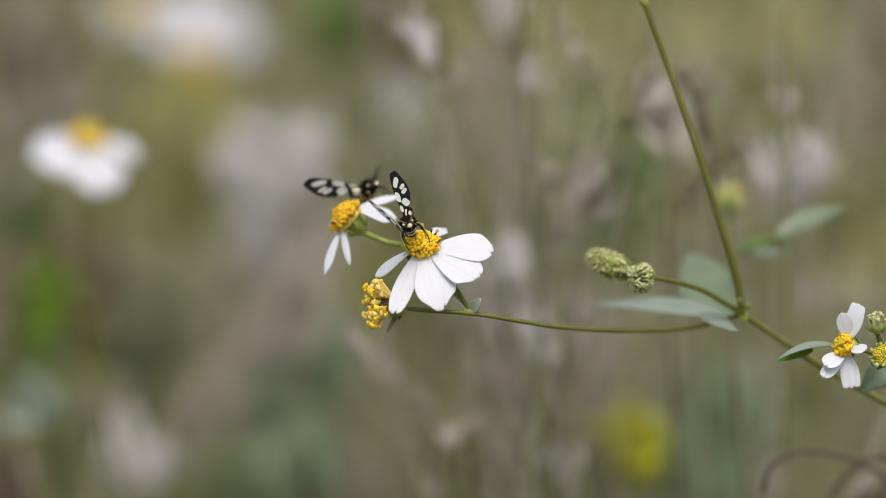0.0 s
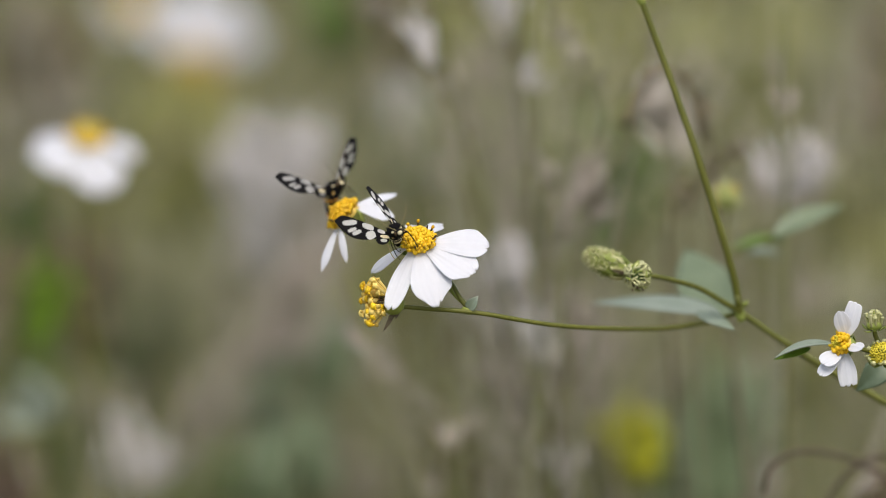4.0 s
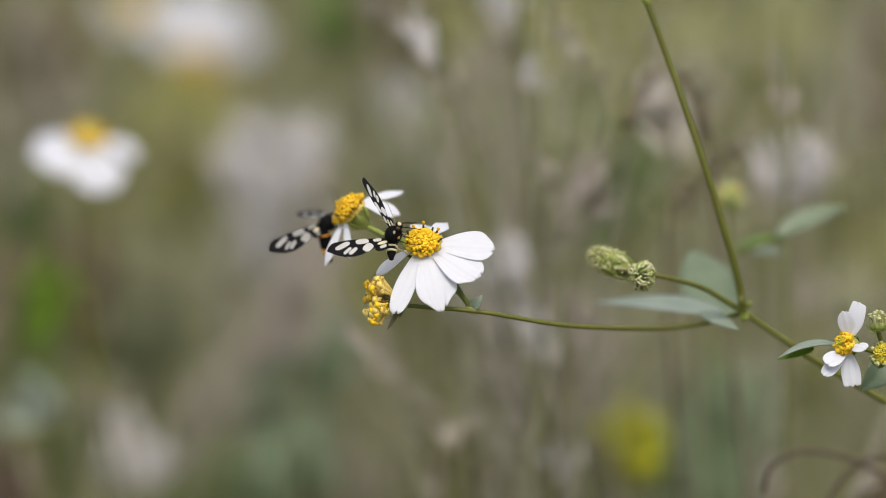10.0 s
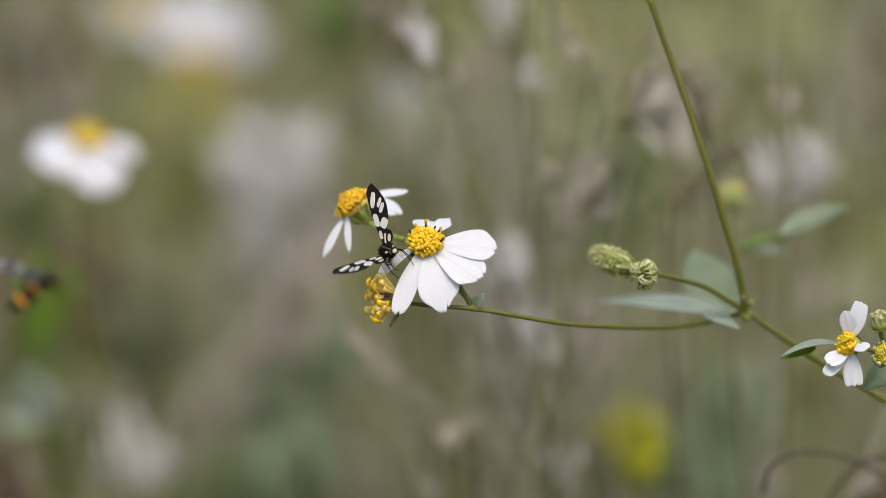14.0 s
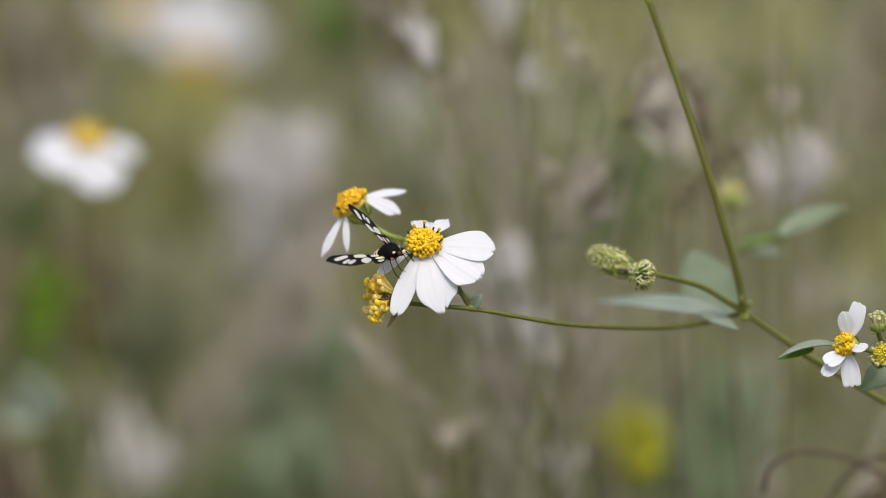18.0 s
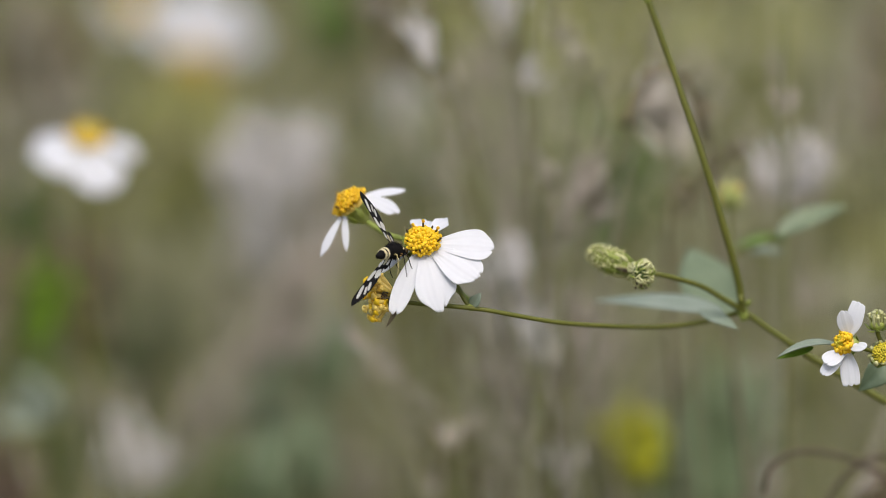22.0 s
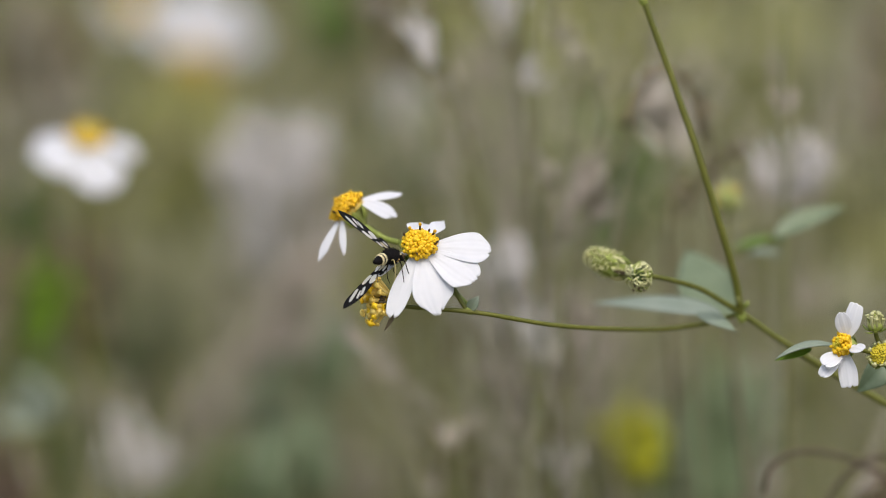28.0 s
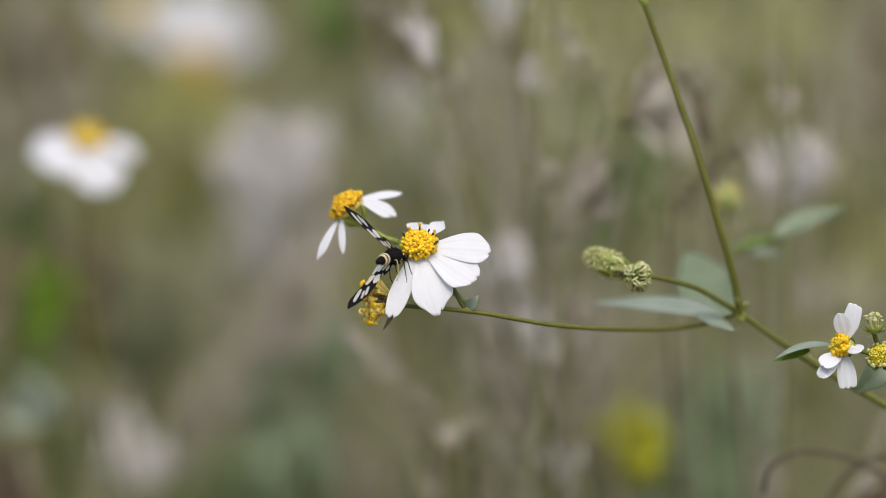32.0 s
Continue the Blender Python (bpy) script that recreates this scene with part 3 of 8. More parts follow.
leaf_on(plant, PLANT_BASE, sight(6.2, -14.0), sight(8.4, -10.8, -1), UP * 0.6 - AWAY + RIGHT * 0.2, 2.6, PALE_LEAF, sag=0.1, fold=0.3)

# the small flower and its buds beside the main stem
right_flower = flower(
    plant, PLANT_BASE, sight(99, -23.5, 4), [sight(99, -23.5, 4), sight(96, -23.2, 3)], sight(89.2, -21.4), (-0.80, 0.20, -0.55),
    [((2.7, 9.3, -1.0), 3.9, (-0.05, 0.45, -0.88), {"at": 0.5, "end": 0.80, "round": 0.05, "notches": ((-0.3, 0.03, 0.12), (0.35, 0.03, 0.12))}), ((-1.2, 7.4, -2.0), 3.6, (-0.05, 0.45, -0.88), {"at": 0.55, "end": 0.62, "round": 0.12}),
     ((3.7, -0.9, -5.0), 3.5, (0.15, 0.45, -0.85), {"at": 0.5, "end": 0.7}), ((1.2, -9.4, -1.0), 4.3, (-0.1, 0.5, -0.85), {"at": 0.62, "end": 0.86, "round": 0.04, "root": 0.4, "notches": ((-0.35, 0.05, 0.12), (0.3, 0.06, 0.12))}),
     ((-5.4, -7.0, -2.0), 3.3, (-0.2, 0.35, -0.9), {"at": 0.66, "end": 0.7, "round": 0.08}), ((-5.2, -4.2, -3.0), 4.0, (-0.2, 0.4, -0.9), {"end": 0.75, "round": 0.10})],
    (2.35, 2.2, 44, 1.18), seed=11, stamens=0, label="small half-open white flower with a knobbly yellow disc", tall=1.5, core=0.5)
petalled_bud(sight(98.2, -24.0, 3), (-0.45, 0.35, -0.82), 3.6, 2.6, 16, 21, "green flower bud ringed with stubby cream tips", True)
petalled_bud(sight(96.2, -18.2, 2), (-0.12, 0.97, -0.3), 4.6, 2.2, 26, 22, "upright cream flower bud in a green cup")
stem_part([sight(96.0, -17.9, 2), sight(96.6, -20.2, 3), sight(99, -23.5, 4), sight(106, -29, 14), sight(112, -42, 34)], 0.0005, 0.0007, 20, "stalk")
stem_part([sight(97.4, -24.4, 3), sight(98.5, -23.9, 4), sight(99, -23.5, 4)], 0.0005, 0.0005, 6, "stalk")


# ---- moths ----
def inside(p, poly):
    hit = False
    for a, b in zip(poly, poly[1:] + poly[:1]):
        if (a[1] > p[1]) != (b[1] > p[1]) and p[0] < (b[0] - a[0]) * (p[1] - a[1]) / (b[1] - a[1]) + a[0]:
            hit = not hit
    return hit


def wing_outline(length, wide, n=40):
    """The forewing: narrow at its root, broad and slanted at its end; y points to the leading edge."""
    up, down = [], []
    for i in range(n + 1):
        s = i / n
        lead = wide * (0.10 + 0.30 * math.sin(min(1, s / 0.75) * math.pi / 2)) * (1 - max(0, (s - 0.8) / 0.2) ** 2.2)
        trail = wide * (0.08 + 0.50 * math.sin(min(1, s / 0.62) * math.pi / 2) ** 1.5) * (1 - max(0, (s - 0.62) / 0.38) ** 2.0)
        up.append((s * length, lead))
        down.append((s * length, -trail))
    return up + down[::-1][1:]


def oval(cx, cy, a, b, turn, n=14, power=0.8):
    out = []
    for k in range(n):
        t = 2 * math.pi * k / n
        x, y = a * math.copysign(abs(math.cos(t)) ** power, math.cos(t)), b * math.copysign(abs(math.sin(t)) ** power, math.sin(t))
        out.append((cx + x * math.cos(turn) - y * math.sin(turn), cy + x * math.sin(turn) + y * math.cos(turn)))
    return out


def flat_mesh(outline, holes, thick, name, mats, dome=0.0):
    """A thin plate with holes."""
    from mathutils.geometry import delaunay_2d_cdt
    verts = [Vector(p) for p in outline]
    edges = [(i, (i + 1) % len(outline)) for i in range(len(outline))]
    for h in holes:
        k = len(verts)
        verts += [Vector(p) for p in h]
        edges += [(k + i, k + (i + 1) % len(h)) for i in range(len(h))]
    vs, _, fs, *_ = delaunay_2d_cdt(verts, edges, [], 0, 1e-7)
    bm = bmesh.new()
    top = [bm.verts.new((v.x, v.y, thick / 2)) for v in vs]
    low = [bm.verts.new((v.x, v.y, -thick / 2)) for v in vs]
    rim = {}
    for f in fs:
        c = (sum(vs[i].x for i in f) / 3, sum(vs[i].y for i in f) / 3)
        if not inside(c, outline) or any(inside(c, h) for h in holes):
            continue
        bm.faces.new([top[i] for i in f])
        bm.faces.new([low[i] for i in reversed(f)])
        for a, b in zip(f, f[1:] + f[:1]):
            rim[(a, b)] = True
    for a, b in rim:
        if (b, a) not in rim:
            bm.faces.new((top[b], top[a], low[a], low[b]))
    bmesh.ops.delete(bm, geom=[v for v in bm.verts if not v.link_faces], context="VERTS")
    me = mesh_of(name, bm, *mats)
    for p in me.polygons:
        p.use_smooth = False
    return me


MM = 0.001
FORE = wing_outline(14.3 * MM, 4.9 * MM)
FORE_HOLES = [oval(x * MM, y * MM, a * MM, b * MM, radians(t), 18, 0.7) for x, y, a, b, t in (
    (10.4, 0.62, 1.95, 0.62, -20), (9.75, -0.95, 1.30, 0.40, -34), (8.55, -1.28, 1.35, 0.46, -34), (5.75, 0.88, 1.50, 0.72, 3), (5.0, -1.02, 1.35, 0.92, -34), (2.35, 0.55, 0.98, 0.46, 2))]
FORE_ROOT = oval(1.35 * MM, -0.45 * MM, 1.35 * MM, 0.36 * MM, radians(-9))
HIND = [(x * 0.8 * MM, y * 0.8 * MM) for x, y in ((0, 0.4), (1.5, 0.8), (3.2, 0.9), (4.4, 0.5), (4.7, -0.1), (4.2, -0.9), (3.0, -1.4), (1.5, -1.2), (0.4, -0.6))]
HIND_HOLES = [oval(1.7 * MM, -0.15 * MM, 0.9 * MM, 0.42 * MM, 0.05)]
MOTH_MESH = {}


def wing(moth, name, glass):
    key = (name, glass.name)
    if key not in MOTH_MESH:
        outline, holes = (FORE, FORE_HOLES) if name == "forewing" else (HIND, HIND_HOLES)
        panes = []
        for h in holes:
            panes.append(flat_mesh(h, [], 0.03 * MM, "window", (glass,)))
        MOTH_MESH[key] = (flat_mesh(outline, holes, 0.09 * MM, name, (MOTH_BLACK,)), panes)
        if name == "forewing":
            MOTH_MESH["streak"] = flat_mesh(FORE_ROOT, [], 0.16 * MM, "cream_streak", (MOTH_CREAM,))
    me, panes = MOTH_MESH[key]
    ob = part(name, me, None, moth, "black wing with clear pale windows")
    for p in panes:
        part("wing_window", p, None, ob)
    if name == "forewing":
        part("cream_streak", MOTH_MESH["streak"], None, ob, "cream streak at the wing's root")
    return ob


def ball(bm, c, rx, ry, rz, mat=0, u=12, v=8):
    rings = []
    for i in range(1, v):
        p = math.pi * i / v
        rings.append([bm.verts.new((c[0] + rx * math.cos(p), c[1] + ry * math.sin(p) * math.cos(2 * math.pi * k / u), c[2] + rz * math.sin(p) * math.sin(2 * math.pi * k / u))) for k in range(u)])
    for a, b in zip(rings, rings[1:]):
        for k in range(u):
            bm.faces.new((a[k], a[(k + 1) % u], b[(k + 1) % u], b[k])).material_index = mat
    for ring, sx in ((rings[0], rx), (rings[-1], -rx)):
        tip = bm.verts.new((c[0] + sx, c[1], c[2]))
        for k in range(u):
            bm.faces.new((ring[k], ring[(k + 1) % u], tip)).material_index = mat
    return bm


def wasp_moth(label, band_mat, seed):
    """x points to the head, z to the back; the thing's origin lies in the thorax."""
    rng = random.Random(seed)
    moth = thing("wasp_moth", (0, 0, 0.66), label, "moth", "moths on the daisies")
    bm = ball(bmesh.new(), (0, 0, 0), 2.1 * MM, 1.65 * MM, 1.6 * MM, u=20, v=16)
    for vert in bm.verts:
        vert.co *= 1 + 0.09 * noise.noise(vert.co * 2500)
    thorax = part("thorax", bm, MOTH_BLACK, moth, "furry black thorax")
    for sy in (1, -1):
        for cx, cz, r in ((1.55, 0.40, 0.36), (0.7, -0.75, 0.50)):
            bm = ball(bmesh.new(), (cx * MM, sy * (1.3 - 0.25 * cx) * MM, cz * MM), r * MM, 0.30 * MM, r * 0.75 * MM)
            part("side_spot", bm, MOTH_CREAM if cx > 1 else MOTH_GOLD, thorax, "pale spot of scales")
    bm = bmesh.new()
    for k in range(260):
        z = 1 - 2 * (k + 0.5) / 260
        n = Vector((z, math.sqrt(1 - z * z) * math.cos(k * 2.39996), math.sqrt(1 - z * z) * math.sin(k * 2.39996)))
        q = Vector((n.x * 2.0, n.y * 1.6, n.z * 1.55)) * MM
        d = (n + Vector((-0.7, rng.uniform(-.4, .4), rng.uniform(-.4, .4)))).normalized() * rng.uniform(0.3, 0.6) * MM
        tube(bm, [q, q + d * 0.6, q + d], 0.06 * MM, 0.015 * MM, 2, 4)
    part("fur", bm, MOTH_BLACK, thorax)
    head = part("head", ball(bmesh.new(), (2.5 * MM, 0, -0.1 * MM), 0.85 * MM, 0.95 * MM, 0.85 * MM), MOTH_BLACK, moth)
    for sy in (1, -1):
        part("eye", ball(bmesh.new(), (2.6 * MM, sy * 0.65 * MM, 0.0), 0.45 * MM, 0.38 * MM, 0.5 * MM), STAMEN_DARK, head)
        part("antenna", tube(bmesh.new(), [(2.8 * MM, sy * 0.3 * MM, 0.5 * MM), (4.2 * MM, sy * 1.5 * MM, 2.0 * MM), (5.4 * MM, sy * 2.5 * MM, 3.4 * MM), (5.8 * MM, sy * 3.2 * MM, 5.2 * MM)], 0.06 * MM, 0.045 * MM, 10, 6), LEG_PALE if band_mat is MOTH_CREAM else STAMEN_DARK, head, "thin pale antenna" if band_mat is MOTH_CREAM else "thin dark antenna")
    part("face_patch", ball(bmesh.new(), (3.25 * MM, 0, -0.05 * MM), 0.22 * MM, 0.50 * MM, 0.42 * MM), MOTH_CREAM, head)
    part("proboscis", tube(bmesh.new(), [(3.0 * MM, 0, -0.4 * MM), (4.0 * MM, 0, -1.0 * MM), (4.6 * MM, 0, -2.2 * MM)], 0.08 * MM, 0.05 * MM, 8, 6), STAMEN_DARK, head)
    # abdomen in overlapping rings
    plump, stretch = (1.12, 0.62) if band_mat is MOTH_CREAM else (1.42, 1.0)
    girth = lambda x: plump * (1 - 0.035 * (x / stretch - 2.2) ** 2) if x < 6.2 * stretch else plump * 0.44
    ax = Vector((-1, 0, 0))
    root = Vector()
    bm = bmesh.new()
    prof = []
    for k in range(8):
        x = 0.86 * k * stretch
        prof += [(x * MM, girth(x) * 0.93 * MM), ((x + 0.62 * stretch) * MM, girth(x + 0.62 * stretch) * MM)]
    prof.append((7.0 * stretch * MM, 0.15 * MM))
    lathe(bm, root, ax, prof, 18)
    abdomen = part("abdomen", bm, MOTH_BLACK, moth, "black abdomen with pale rings", pose(-0.00147, 0, -0.00023, 0, -12, 0))
    for x0, wd in ((1.25, 0.36), (2.15, 0.4)) if band_mat is MOTH_CREAM else ((1.0, 0.35), (4.0, 0.9)):
        r, r2 = girth(x0), girth(x0 + wd)
        bm = bmesh.new()
        lathe(bm, root + ax * (x0 * MM), ax, [(0, r * 0.9 * MM), (0.06 * MM, (r + 0.07) * MM), (wd * MM, (r2 + 0.07) * MM), ((wd + 0.06) * MM, r2 * 0.9 * MM)], 20)
        part("ring", bm, band_mat, abdomen, "pale ring round the abdomen")
    for sy in (1, -1):
        for k, (x, reach, fwd) in enumerate(((1.2, 2.6, 1.5), (0.2, 4.2, 0.9), (-0.8, 4.0, -0.6))):
            pts = [(x * MM, sy * 0.7 * MM, -0.9 * MM), ((x + fwd * 0.5) * MM, sy * (1.7 + 0.2 * k) * MM, -1.0 * MM), ((x + fwd * 0.8) * MM, sy * (2.0 + 0.3 * k) * MM, -(1.2 + reach * 0.6) * MM), ((x + fwd * 1.3) * MM, sy * (1.7 + 0.35 * k) * MM, -(1.0 + reach) * MM)]
            part("leg", tube(bmesh.new(), pts, 0.13 * MM, 0.07 * MM, 9, 6), LEG_PALE if k == 2 else MOTH_BLACK, moth)
    for ob in moth.children:
        for me in {o.data for o in (ob, *ob.children)}:
            me.transform(Matrix.Scale(1.13, 4))
    wings = [wing(moth, n, WINDOW if band_mat is MOTH_CREAM else WINDOW_CLEAR) for n in ("forewing", "forewing", "hindwing", "hindwing")]
    return moth, wings, abdomen


striped_moth, striped_wings, striped_abdomen = wasp_moth("black moth with clear wing windows and cream rings, feeding", MOTH_CREAM, 1)
banded_moth, banded_wings, banded_abdomen = wasp_moth("black moth with clear wing windows and an orange abdomen band", MOTH_ORANGE, 2)


# ---- a yellow butterfly that crosses the view ----
def butterfly():
    bf = thing("small_butterfly", (0, 0, 0.66), "small pale yellow butterfly in quick flight", "butterfly")
    part("body", ball(bmesh.new(), (0, 0, 0), 3.0 * MM, 0.6 * MM, 0.6 * MM), BROWN, bf)
    shape = [(x * MM, y * MM) for x, y in ((0, 0.8), (2, 2.4), (4.2, 3.2), (5.2, 2.2), (4.8, 0.2), (4.2, -1.8), (2.6, -2.8), (0.9, -2.0))]
    me = flat_mesh(shape, [], 0.08 * MM, "wing", (FLORET,))
    for turn in (65, 115):
        part("wing", me, None, bf, "pale yellow wing", pose(0, 0, 0, 90, 0, 90) @ pose(0, 0, 0, 0, 0, 0) @ pose(0, 0, 0, 0, turn - 90, 0))
    return bf


yellow_butterfly = butterfly()


# ---- the meadow behind: other weeds, dry stalks and grass, all far out of focus ----
def ground_under(p):
    return Vector((p.x, p.y, 0.0))


def tuft(u, v, w, su, sv, lean, count, size, slim, mat, label, category, group, name, seed, part_name):
    """A plant seen as a patch: its stalk rises from the ground and carries narrow blades in a leaning oval.
    su, sv: half width and half height in mm; lean: degrees the oval tips to the left; slim: a blade's width to its length."""
    rng = random.Random(seed)
    k = (1 + w / 1000 / REACH) / 1000
    top = sight(u, v, w)
    ex = RIGHT * math.cos(radians(lean)) + UP * math.sin(radians(lean))
    ey = UP * math.cos(radians(lean)) - RIGHT * math.sin(radians(lean))
    foot = ground_under(top - ey * 0.25 + Vector((rng.uniform(-.06, .06), rng.uniform(0.0, .08), 0)))
    ob = thing(name, foot, label, category, group)
    part("stem", tube(bmesh.new(), [Vector(), (top - foot) * 0.5 - ey * 0.03 + Vector((rng.uniform(-.02, .02), 0, 0)), top - foot - ey * sv * k, top - foot], 0.0007, 0.0004, 12, 6), (GRASS_GREEN, DUSTY, GRASS_DRY, MAUVE)[seed % 4] if name == "dry_stalk" else GRASS_GREEN, ob)
    for _ in range(count):
        r, a = math.sqrt(rng.random()), rng.uniform(0, 2 * math.pi)
        x, y = r * math.cos(a), r * math.sin(a)
        c = top - foot + (ex * x * su + ey * y * sv + AWAY * rng.uniform(-0.5, 0.9) * min(su, sv)) * k
        d = (ey + ex * (0.55 * x + rng.gauss(0, 0.22)) + AWAY * rng.uniform(-0.4, 0.4)).normalized() * size * k * rng.uniform(0.6, 1.2)
        n = Vector((rng.uniform(-.6, .6), -0.8, 0.6 + rng.uniform(-.5, .5)))
        part(part_name, blade(bmesh.new(), c - d / 2, c + d / 2, n, d.length * slim * rng.uniform(0.7, 1.3), leaf_shape, sag=0.08, fold=0.2, nu=5, nv=2), mat, ob)
    return ob


def far_daisy(u, v, w, axis, petals, disc, label, seed):
    """A daisy plant in the meadow, built like the near flowers."""
    c = sight(u, v, w)
    foot = ground_under(c + Vector((0.02, 0.06, 0)))
    ob = thing("daisy_plant", foot, label, "flower", "daisies in the meadow")
    a = way(*axis).normalized()
    below = c - a * 0.012 + Vector((0, 0, -0.03))
    part("stem", tube(bmesh.new(), [Vector(), (below - foot) * 0.55 + Vector((0.02, 0, 0)), below - foot], 0.0014, 0.0007, 14, 7), GREEN_STEM, ob)
    flower(ob, foot, below, [below, below.lerp(c - a * 0.006, 0.5)], c, axis, petals, disc, seed=seed, core=0.8)
    return ob


# daisies out of focus
far_daisy(-78.6, 24.6, 200, (0.1, 0.72, -0.55), [((-16.0, -4.5, 3), 10, (0, 0.5, -0.85)), ((-10.0, -9.5, -5), 10, (0, 0.5, -0.85)), ((3.0, -15.5, -6), 11, (0, 0.5, -0.85)), ((8.0, -14.5, -5), 9, (0, 0.5, -0.85)), ((14.0, -5.0, 4), 6, (0, 0.6, -0.8))], (4.9, 2.6, 60, 1.3), "white daisy with a domed yellow disc on a thin stem", 31)
far_daisy(-54.8, 40.2, 600, (0.1, -0.25, -0.5), [((-13, 17, 4), 13, (0, -0.2, -1)), ((-1, 29, 2), 16, (0, -0.2, -1)), ((14, 26, 0), 16, (0, -0.2, -1)), ((24, 14, 0), 13, (0, -0.2, -1))], (8.8, 3.2, 70, 2.1), "tall white daisy nodding so its disc hangs low", 32)
far_daisy(-68.0, 53.0, 560, (-0.1, 0.5, -0.6), [((-14, 2, 4), 7, None), ((-7, -9, -6), 6, None), ((7, -8, -6), 6, None), ((14, 3, 3), 7, None)], (5.5, 2.6, 50, 1.8), "tall white daisy among the dry stalks", 33)

# a side shoot of the flowering weed, leaning away behind the upright stem
stem_part([NODE, sight(65.4, -10, 30), sight(64.0, -4, 66), sight(63.2, 2, 88), sight(63.4, 8, 92)], 0.0006, 0.0004, 24, "side_branch")
seed_head(plant, PLANT_BASE, sight(63.4, 8.0, 92), (-0.1, 1, -0.2), 6.0, 3.1, 40, (GREEN_BRACT, CREAM_BRACT, CREAM_BRACT, FLORET_DEEP), 41, 0.2, label="yellowish closed bud")
leaf_on(plant, PLANT_BASE, sight(73.5, 2.4, 78), sight(89.4, 9.0, 84), UP * 1.2 - AWAY, 6.6, SAGE, sag=0.06, label="pale green leaf with a pointed tip")
leaf_on(plant, PLANT_BASE, sight(64.2, -0.8, 88), sight(76.5, 1.2, 80), UP - AWAY * 0.6, 5.2, LEAF_LIT, sag=0.08)
leaf_on(plant, PLANT_BASE, sight(66.0, -1.0, 88), sight(75.5, -1.2, 92), UP - AWAY * 0.7, 3.6, PALE_LEAF, sag=0.02)
stem_part([sight(63.6, -2, 80), sight(69, 0.2, 80), sight(74, 2.1, 78)], 0.0005, 0.0004, 12, "side_branch")

